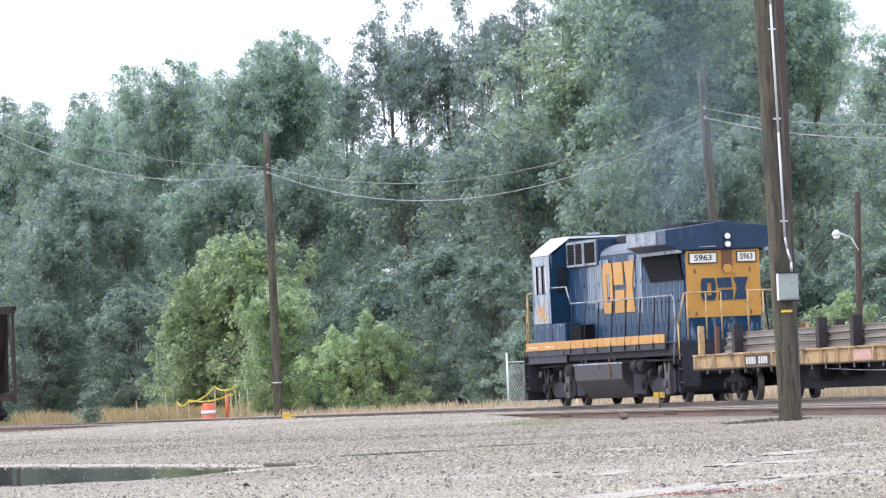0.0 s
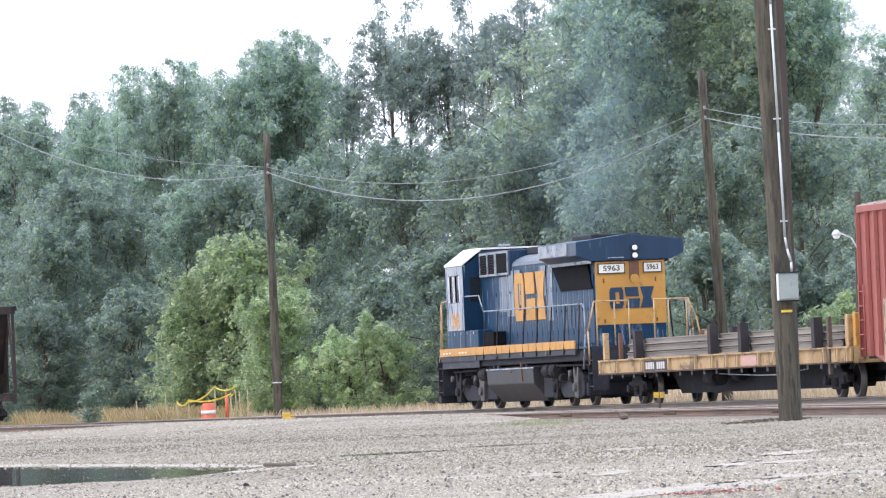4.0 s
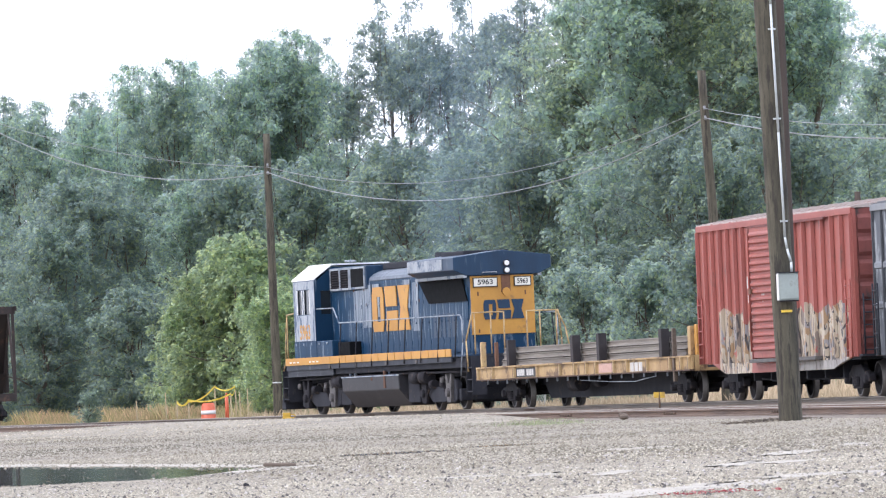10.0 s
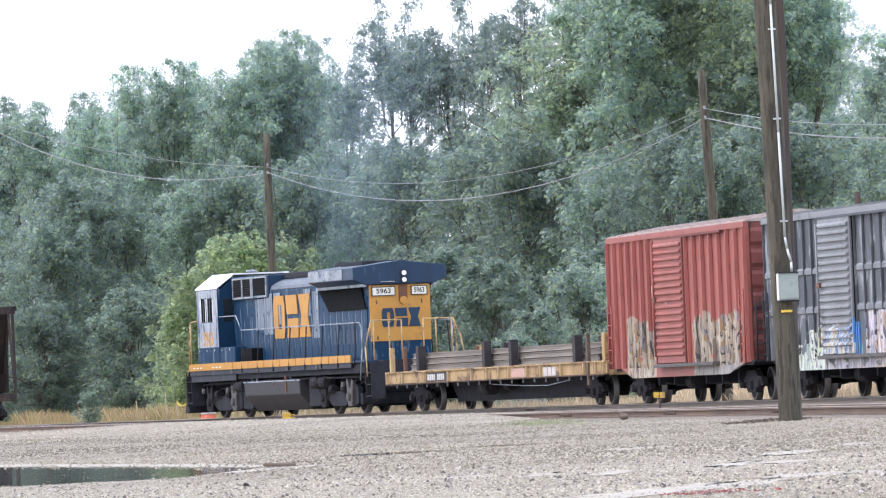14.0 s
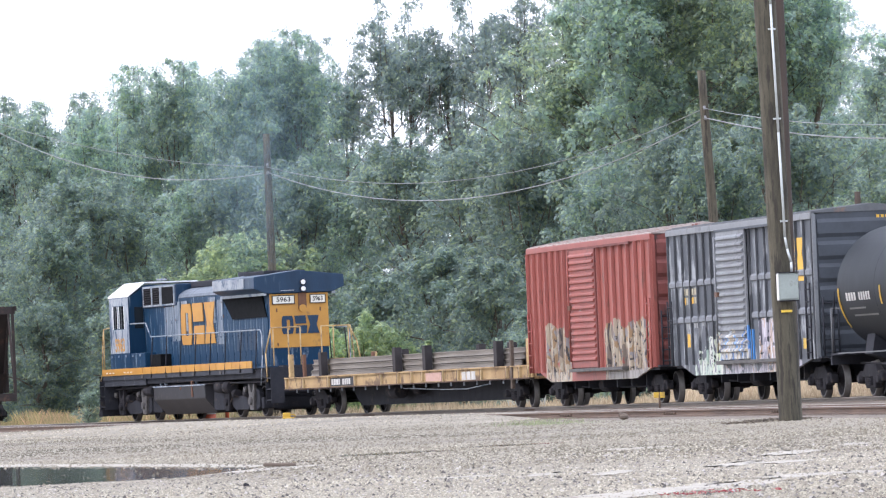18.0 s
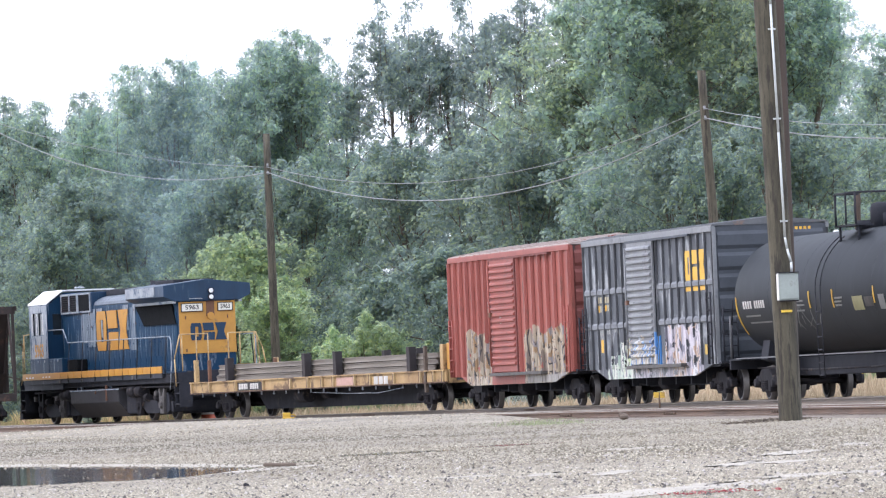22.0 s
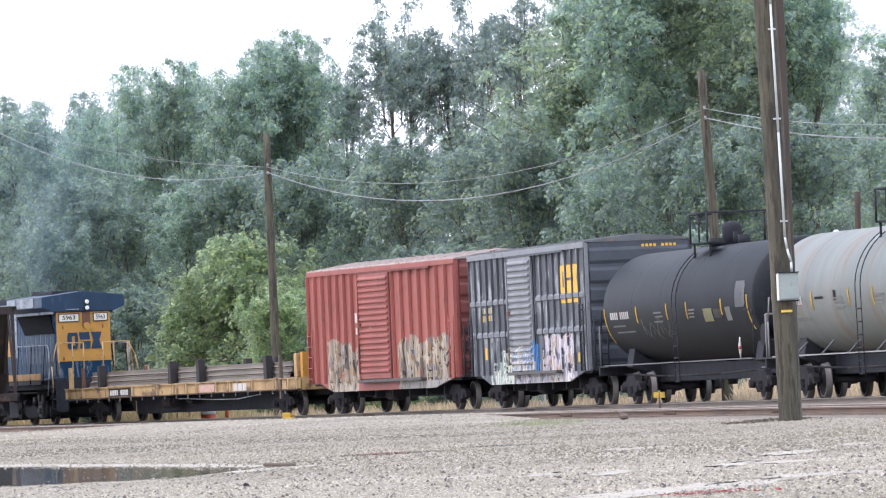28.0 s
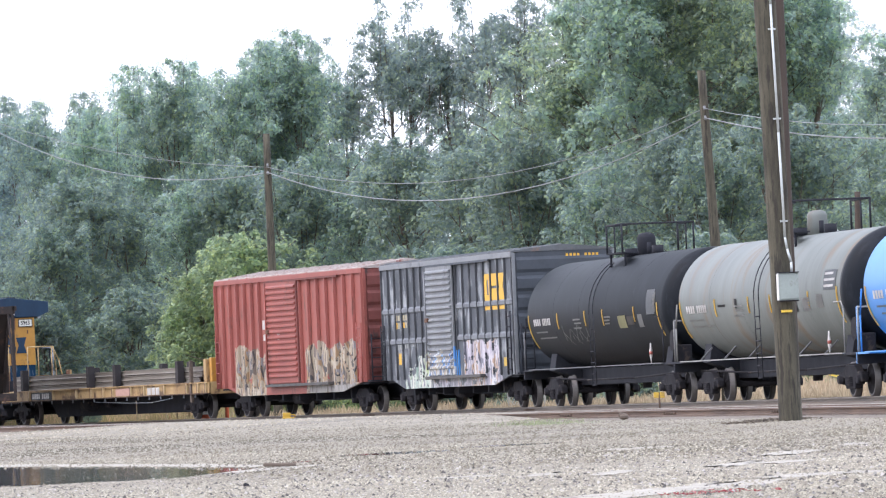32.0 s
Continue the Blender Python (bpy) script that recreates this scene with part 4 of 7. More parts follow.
# ---------------------------------------------------------------- flat car with a load of rails
def flat_car():
    offs = (5.45, 26.9)
    mid = sum(offs) / 2

    def X(l):
        return l - mid
    car = thing("flat_car", ride(*offs, 0), "weathered yellow flat car with stake pockets, loaded with rails", "flat car", "train on the main track")
    MOVERS.append((car, *offs))
    part("deck", box(bmesh.new(), X(2.95), X(29.9), -1.42, 1.42, 1.06, 1.18, 0.01), M_tie, car, "worn plank deck")
    b = box(bmesh.new(), X(3.4), X(29.4), -0.35, 0.35, 0.62, 1.06, 0.02)
    prism(b, [(X(6.9), 0.8), (X(25.4), 0.8), (X(24.6), 0.24), (X(7.9), 0.24)], -0.45, 0.45)
    for u in np.linspace(4, 29, 12):
        box(b, X(u) - 0.06, X(u) + 0.06, -1.4, 1.4, 0.86, 1.06)
    part("centre_sill", b, M_black, car)
    for s in (-1, 1):
        b = box(bmesh.new(), X(2.85), X(30.0), s * 1.47 - 0.03, s * 1.47 + 0.03, 0.84, 1.18, 0.008)
        box(b, X(2.85), X(30.0), s * 1.50 - 0.06, s * 1.50 + 0.06, 1.16, 1.20)
        part("lower_flange", box(bmesh.new(), X(2.85), X(30.0), s * 1.50 - 0.06, s * 1.50 + 0.06, 0.81, 0.845), M_pocket, car, "rusty lower flange")
        part("side_sill", b, M_paleyel, car, "rust-stained yellow side sill")
        rib = None
        for u in (3.0, 5.1, 8.1, 11.2, 14.2, 16.1, 17.6, 18.8, 21.0, 22.6, 25.0, 27.6, 28.9, 29.8):
            q = box(bmesh.new(), -0.05, 0.03, -0.055, 0.055, 0.845, 1.16, 0.008)
            if rib is None:
                rib = part("stake_pocket", q, M_pocket, car, at=pose(X(u), s * 1.52, 0))
                edge = part("pocket_edge", box(bmesh.new(), 0.035, 0.085, -0.06, 0.05, 0.845, 1.16, 0.006), M_edgeyel, car, at=pose(X(u), s * 1.52, 0))
            else:
                q.free()
                again(rib, pose(X(u), s * 1.52, 0))
                again(edge, pose(X(u), s * 1.52, 0))
    for u, d in ((2.9, -1), (29.95, 1)):
        part("end_sill", box(bmesh.new(), X(u) - 0.06, X(u) + 0.06, -1.42, 1.42, 0.8, 1.2, 0.01), M_paleyel, car)
        coupler(car, X(u), X(u) + d * 0.55)
        part("brake_stand", prism(bmesh.new(), [(X(u) - 0.12 * d, 1.2), (X(u) - 0.12 * d, 1.7), (X(u) - 0.42 * d, 1.7), (X(u) - 0.42 * d, 1.2)], -0.2, 0.2), M_paleyel, car) if d < 0 else None
    # end posts and rear bulkhead
    for s in (-1, 1):
        part("end_post", box(bmesh.new(), X(3.0), X(3.2), s * 1.36 - 0.08, s * 1.36 + 0.06, 1.2, 1.92, 0.02), M_handyel, car, "chipped pale yellow end post")
        part("end_post", box(bmesh.new(), X(3.7), X(3.85), s * 1.12 - 0.05, s * 1.12 + 0.05, 1.2, 1.9, 0.02), M_rust, car, "rusty end post")
        part("rear_post", box(bmesh.new(), X(28.0), X(28.14), s * 1.5 - 0.05, s * 1.5 + 0.05, 0.55, 1.92, 0.015), M_tie, car, "dark rusty vertical rod")
        part("rear_post", box(bmesh.new(), X(29.15), X(29.45), s * 1.3 - 0.1, s * 1.3 + 0.1, 1.2, 1.95, 0.02), M_paleyel, car, "chipped yellow end post")
    part("bulkhead", box(bmesh.new(), X(29.5), X(29.75), -1.3, 1.3, 1.2, 1.98, 0.02), M_yellow, car, "yellow end bulkhead")
    # plain bars for the painted markings
    yb = -1.504
    part("marking_panel", box(bmesh.new(), X(8.25), X(11.0), yb - 0.004, yb, 0.86, 1.12), M_ink, car, "black marking panel")
    k = 8.4
    for w in (0.28, 0.28, 0.28, 0.2, -0.25, 0.24, 0.24, 0.24, 0.24):
        if w > 0:
            part("marking", box(bmesh.new(), X(k), X(k + w - 0.06), yb - 0.008, yb - 0.003, 0.90, 1.08), M_paint_w, car)
        k += abs(w)
    part("faded_panel", box(bmesh.new(), X(19.05), X(20.9), yb - 0.004, yb, 0.87, 1.12), M_pinkpanel, car, "faded pink painted panel")
    for i in range(3):
        part("marking", box(bmesh.new(), X(22.9 + i * 0.5), X(23.3 + i * 0.5), yb - 0.006, yb, 0.86, 1.10), M_paint_w, car)
    b = tube(bmesh.new(), [(X(20.2), -1.4, 0.62), (X(23), -1.42, 0.60), (X(25.5), -1.42, 0.72)], 0.012)
    tube(b, [(X(20.2), -1.4, 0.62), (X(16), -1.35, 0.7)], 0.012)
    part("brake_rod", b, M_faded, car)
    part("brake_reservoir", rod(bmesh.new(), (X(13.1), -0.9, 0.62), (X(14.2), -0.9, 0.62), 0.22, n=14), M_truck, car)
    part("brake_cylinder", rod(bmesh.new(), (X(15.2), -0.7, 0.66), (X(15.9), -0.7, 0.66), 0.16, n=12), M_truck, car)
    hook = None
    for u in np.arange(4, 29, 1.35):
        at = pose(X(float(u)), -1.45, 0.755)
        if hook is None:
            hook = part("tie_down", box(bmesh.new(), -0.02, 0.02, -0.02, 0.02, -0.055, 0.055), M_faded, car, at=at)
        else:
            again(hook, at)
    for l in offs:
        freight_truck(car, X(l), offs, l)
    return offs


M_pocket = surf("dark_rust_pocket", (0.10, 0.058, 0.038), (0.05, 0.03, 0.022), 0.85, grain=3, fine=25, bump=0.2)
M_edgeyel = surf("pale_worn_yellow", (0.55, 0.42, 0.24), (0.40, 0.29, 0.15), 0.7, grain=3, fine=20, bump=0.05)
M_pinkpanel = surf("faded_pink_paint", (0.55, 0.36, 0.30), (0.42, 0.26, 0.21), 0.7, grain=6, fine=40, bump=0.03)
M_timber = surf("dark_timber", (0.035, 0.03, 0.032), (0.02, 0.018, 0.02), 0.85, grain=4, fine=40, bump=0.3)
flat_offs = flat_car()


def rail_load():
    """The stacked rails and the timber uprights that hold them."""
    mid = sum(flat_offs) / 2
    load = thing("rail_load", ride(*flat_offs, 0), "stack of used steel rails held by dark timber uprights", "rail stack", "train on the main track")
    MOVERS.append((load, *flat_offs))
    prof = [(-0.07, 0), (-0.07, 0.015), (-0.012, 0.035), (-0.012, 0.115), (-0.036, 0.125), (-0.036, 0.16), (0.036, 0.16), (0.036, 0.125), (0.012, 0.115), (0.012, 0.035), (0.07, 0.015), (0.07, 0)]
    b = prism(bmesh.new(), prof, -11.4, 11.8, 'x')
    first = None
    rnd = random.Random(3)
    for tier in range(3):
        for i in range(14):
            at = pose(rnd.uniform(-0.25, 0.25), -1.12 + i * 0.172 + rnd.uniform(-0.01, 0.01), 1.20 + tier * 0.178)
            if first is None:
                first = part("rail", b, M_oldrail, load, at=at)
            else:
                again(first, at)
    for tier in (1, 2):
        for u in (-9, -3, 3, 9):
            part("spacer", box(bmesh.new(), u - 0.05, u + 0.05, -1.2, 1.2, 1.18 + tier * 0.178 + 0.003, 1.18 + tier * 0.178 + 0.019), M_timber, load)
    for s in (-1, 1):
        for l in (6.75, 15.3, 18.6, 26.1):
            part("upright", box(bmesh.new(), l - mid - 0.16, l - mid + 0.16, s * 1.31 - 0.11, s * 1.31 + 0.11, 1.2, 1.93, 0.015), M_timber, load, "dark timber upright")


rail_load()


# ---------------------------------------------------------------- box cars
def box_car(first, last, offs, name_label, paint, door_paint, roof_paint, end_paint, door, skirt, style):
    mid = sum(offs) / 2

    def X(l):
        return l - mid
    W = 1.46
    car = thing("box_car", ride(*offs, 0), name_label, "box car", "train on the main track")
    MOVERS.append((car, *offs))
    a, c = X(first), X(last)
    d0, d1 = X(door[0]), X(door[1])
    z0, z1, zm = 0.95, 4.36, skirt
    top = 0.30 if style == 'red' else 0.22
    for s in (-1, 1):
        # side sheets with a deeper sill in the middle
        o = [(a, z0), (a, z1), (c, z1), (c, z0), (c - 0.6, z0), (c - 2.6, zm), (a + 2.4, zm), (a + 1.0, z0)]
        part("side", prism(bmesh.new(), o, s * (W - 0.06), s * W), paint, car)
        part("eave", box(bmesh.new(), a, c, s * (W + 0.015) - 0.05, s * (W + 0.015) + 0.05, z1 - 0.10, z1 + 0.05, 0.01), paint if style == 'red' else M_galvdoor, car)
        spots_x = list(np.linspace(a + 0.06, d0 - 0.12, 8)) + list(np.linspace(d1 + 0.2, c - 0.06, 8 if style == 'red' else 9))
        for x in spots_x:
            e, proud = (0.052, 0.095) if style == 'red' else (0.042, 0.055)
            q = prism(bmesh.new(), [(x - e, s * (W + 0.01)), (x - 0.5 * e, s * (W + proud)), (x + 0.5 * e, s * (W + proud)), (x + e, s * (W + 0.01))], z0, z1 - 0.10, 'z')
            part("side_post", q, paint if style == 'red' else M_greypost, car)
        if style != 'red':
            for z in (3.02, 2.1):
                for x, y in zip(spots_x, spots_x[1:]):
                    if 0.3 < y - x < 1.3:
                        part("panel_seam", prism(bmesh.new(), [(s * (W - 0.01), z - 0.10), (s * (W + 0.045), z - 0.07), (s * (W + 0.045), z + 0.03), (s * (W - 0.01), z + 0.10)], x + 0.07, y - 0.07, 'x'), M_pressed, car)
        # sliding door
        b = box(bmesh.new(), d0, d1, s * (W + 0.07) - 0.03, s * (W + 0.07) + 0.03, z0 + 0.08, z1 - 0.1, 0.01)
        n = 17
        dr = part("door", b, door_paint, car, "ribbed sliding door")
        for i in range(n):
            z = z0 + 0.25 + i * (z1 - 0.45 - z0) / n
            part("door_rib", prism(bmesh.new(), [(s * (W + 0.095), z), (s * (W + 0.165), z + 0.03), (s * (W + 0.165), z + 0.07), (s * (W + 0.095), z + 0.13)], d0 + 0.08, d1 - 0.08, 'x'), door_paint, dr)
        part("door_bar", rod(bmesh.new(), (d0 + 0.18, s * (W + 0.19), 1.2), (d0 + 0.18, s * (W + 0.19), 4.1), 0.025, n=6), door_paint, dr)
        part("door_latch", box(bmesh.new(), d0 + 0.1, d0 + 0.4, s * (W + 0.18) - 0.03, s * (W + 0.18) + 0.03, 2.6, 2.72), M_rust, dr)
        b = box(bmesh.new(), d0 - 0.1, c - 2.4, s * (W + 0.09) - 0.025, s * (W + 0.09) + 0.025, z1 - 0.15, z1 - 0.09)
        part("door_shelf", box(bmesh.new(), d0 - 0.1, d1 + 3.3, s * (W + 0.1) - 0.1, s * (W + 0.1) + 0.1, z0 - 0.03, z0 + 0.06, 0.01), M_shelf, car, "dark worn door sill shelf")
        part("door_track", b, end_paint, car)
        for x in (a + 0.35, c - 0.35):
            ladder(car, M_redplain if style == 'red' else M_black, x, s * (W + 0.11), 0.95, 2.6 if x < 0 else 2.75, 0.45, 'x', 5 if x < 0 else 6)
    # roof with a shallow ridge and seams
    b = prism(bmesh.new(), [(-W - 0.03, z1 + 0.04), (-W - 0.03, z1 + 0.08), (0, z1 + top), (W + 0.03, z1 + 0.08), (W + 0.03, z1 + 0.04)], a - 0.02, c + 0.02, 'x')
    roof = part("roof", b, roof_paint, car, "weathered ridged metal roof")
    seam = None
    for x in np.linspace(a + 0.5, c - 0.5, 14):
        q = prism(bmesh.new(), [(-W, z1 + 0.08), (-W, z1 + 0.105), (0, z1 + top + 0.025), (W, z1 + 0.105), (W, z1 + 0.08), (0, z1 + top - 0.01)], -0.03, 0.03, 'x')
        if seam is None:
            seam = part("roof_seam", q, roof_paint if style == 'red' else M_galvdoor, roof, at=pose(float(x), 0, 0))
        else:
            q.free()
            again(seam, pose(float(x), 0, 0))
    # corrugated ends
    for x, d in ((a, -1), (c, 1)):
        b = prism(bmesh.new(), [(-W, z0), (-W, z1), (0, z1 + 0.18), (W, z1), (W, z0)], x - 0.03 * d, x + 0.0, 'x')
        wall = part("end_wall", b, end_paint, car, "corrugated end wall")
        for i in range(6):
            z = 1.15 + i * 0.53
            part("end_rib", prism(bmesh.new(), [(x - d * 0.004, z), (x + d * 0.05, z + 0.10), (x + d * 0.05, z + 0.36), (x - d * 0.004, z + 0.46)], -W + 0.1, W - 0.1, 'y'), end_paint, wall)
        part("corner_post", box(bmesh.new(), x - 0.03, x + 0.03, -W - 0.03, -W + 0.06, z0, z1 + 0.02), M_galvdoor if style != 'red' else paint, car)
        ladder(car, M_black, x + d * 0.11, -W + 0.32, 0.95, 2.4, 0.36, 'y', 5)
        part("crossover", box(bmesh.new(), x + d * 0.05, x + d * 0.35, -W, W, 0.95, 1.0), M_black, car)
        coupler(car, x, x + d * 0.6)
    b = box(bmesh.new(), a + 0.1, c - 0.1, -0.3, 0.3, 0.5, 0.95, 0.02)
    prism(b, [(a + 2.9, 0.9), (c - 2.9, 0.9), (c - 3.6, 0.44), (a + 3.5, 0.44)], -0.55, 0.55)
    box(b, a + 0.1, c - 0.1, -1.38, 1.38, 0.88, 0.94)
    for x in np.linspace(a + 2.5, c - 2.5, 7):
        box(b, x - 0.06, x + 0.06, -1.2, 1.2, 0.48, 0.9)
    part("underframe", b, M_black, car)
    b = tube(bmesh.new(), [(a + 3.6, -1.0, 0.55), (a + 5.2, -1.0, 0.5), (a + 6.0, -1.0, 0.56)], 0.03)
    rod(b, (a + 6.4, -0.8, 0.55), (a + 7.4, -0.8, 0.55), 0.2, n=12)
    part("brake_gear", b, M_truck, car)
    for l in offs:
        freight_truck(car, X(l), offs, l)
    return car, X


M_pressed = surf("chalky_pressed_panel", (0.20, 0.215, 0.235), (0.09, 0.10, 0.115), 0.6, grain=3, fine=20, bump=0.05)
M_shelf = surf("worn_dark_steel", (0.11, 0.105, 0.10), (0.05, 0.047, 0.045), 0.7, grain=3, fine=25, bump=0.1)
M_primer = surf("streaked_grey_primer", (0.36, 0.35, 0.33), (0.22, 0.21, 0.20), 0.75, grain=2.5, fine=20, bump=0.04, spots=(0.12, 0.10, 0.09), spot_amount=0.25, spot_scale=3, stretch=(1.5, 1, 0.4))
M_skyblue = surf("sprayed_sky_blue", (0.05, 0.24, 0.58), (0.035, 0.16, 0.42), 0.6, grain=3, fine=20, bump=0.02)
M_redplain = surf("red_grab_iron_paint", (0.34, 0.09, 0.07), (0.24, 0.06, 0.05), 0.6, grain=2, fine=15, bump=0.03)
# Darker than the side red: shade between the cars is painted in.
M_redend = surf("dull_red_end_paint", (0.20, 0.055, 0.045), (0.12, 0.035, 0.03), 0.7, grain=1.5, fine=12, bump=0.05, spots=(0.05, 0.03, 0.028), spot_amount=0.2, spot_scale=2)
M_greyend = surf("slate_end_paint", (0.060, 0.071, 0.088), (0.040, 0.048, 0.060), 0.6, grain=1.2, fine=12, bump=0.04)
M_redroof = surf("pale_peeling_roof", (0.47, 0.43, 0.40), (0.30, 0.235, 0.21), 0.75, grain=2.5, fine=15, bump=0.1, spots=(0.27, 0.11, 0.09), spot_amount=0.25, spot_scale=2.5)

red, RX = box_car(31.12, 46.87, (32.75, 45.2), "red ribbed steel box car with cream and black graffiti", M_redcar, M_redcar, M_redroof, M_redend, (36.95, 40.2), 0.68, 'red')
for u, z, w, h in ((36.2, 2.75, 0.25, 0.3), (36.25, 2.4, 0.22, 0.2), (38.0, 2.55, 0.3, 0.1), (38.05, 2.4, 0.2, 0.1), (36.55, 2.1, 0.2, 0.2)):
    part("stencil", box(bmesh.new(), RX(u), RX(u + w), -1.475 if u < 36.9 else -1.56, -1.462 if u < 36.9 else -1.54, z, z + h), M_paint_w, red)
grey, GX = box_car(48.68, 64.03, (50.3, 62.65), "slate grey-blue box car with pale graffiti and a bare metal door", M_greycar, M_doorspray, M_roofgrey, M_greyend, (54.4, 57.4), 0.68, 'grey')
part("primer_patch", prism(bmesh.new(), [(RX(40.95), 0.69), (RX(40.95), 0.90), (RX(45.6), 0.90), (RX(45.2), 0.81), (RX(44.5), 0.69)], -1.468, -1.461), M_primer, red, "streaked grey primer patch")
for u in (36.9, 40.2):
    part("door_stop", box(bmesh.new(), RX(u) - 0.05, RX(u) + 0.05, -1.58, -1.47, 0.98, 4.2, 0.01), M_redend, red)
part("blue_strip", box(bmesh.new(), GX(57.42), GX(57.72), -1.50, -1.461, 1.0, 1.75), M_skyblue, grey, "sky-blue sprayed strip")
part("yellow_square", box(bmesh.new(), GX(62.68), GX(63.1), -1.472, -1.461, 1.2, 1.45), M_signyel, grey, "yellow consolidated stencil square")


def yellow_slab(name, outline, y, mat, parent, axis='y', d=0.006):
    return part(name, prism(bmesh.new(), outline, y - d, y + d, axis), mat, parent, "yellow emblem shape")


emblem_shapes(yellow_slab, GX(60.8), GX(63.0), 3.08, 3.85, -1.466, M_paint_y, grey, 'y')
for u0, u1 in ((60.8, 61.4), (61.6, 62.2), (62.4, 63.0)):
    part("emblem_bar", box(bmesh.new(), GX(u0), GX(u1), -1.472, -1.461, 2.82, 2.98), M_paint_y, grey)
M_cream = surf("faded_cream_stencil", (0.46, 0.42, 0.30), (0.34, 0.30, 0.2), 0.6, grain=6, fine=30, bump=0)
M_dimwhite = surf("faded_grey_stencil", (0.36, 0.37, 0.37), (0.25, 0.26, 0.26), 0.6, grain=6, fine=30, bump=0)
for u, z, w, h, m in ((50.25, 2.72, 0.2, 0.16, M_cream), (50.25, 2.48, 0.2, 0.18, M_paint_y), (50.55, 2.72, 0.2, 0.16, M_cream), (50.55, 2.48, 0.16, 0.18, M_cream), (51.15, 2.72, 0.2, 0.16, M_cream), (51.15, 2.50, 0.2, 0.16, M_paint_y),
                      (51.45, 2.72, 0.18, 0.16, M_cream), (51.45, 2.50, 0.18, 0.16, M_cream), (50.45, 1.86, 0.14, 0.2, M_dimwhite), (50.7, 1.86, 0.14, 0.2, M_dimwhite), (51.3, 1.88, 0.14, 0.2, M_dimwhite), (51.55, 1.88, 0.12, 0.2, M_dimwhite),
                      (52.2, 1.92, 0.14, 0.16, M_dimwhite), (52.45, 1.92, 0.14, 0.16, M_dimwhite), (50.5, 1.40, 0.3, 0.34, M_paint_y)):
    part("marking", box(bmesh.new(), GX(u), GX(u + w), -1.468, -1.461, z, z + h), m, grey)
for k in range(9):
    if k != 4:
        part("end_marking", box(bmesh.new(), GX(64.03) + 0.002, GX(64.03) + 0.01, 0.10 + k * 0.11, 0.17 + k * 0.11, 4.21, 4.305), M_paint_y, grey)


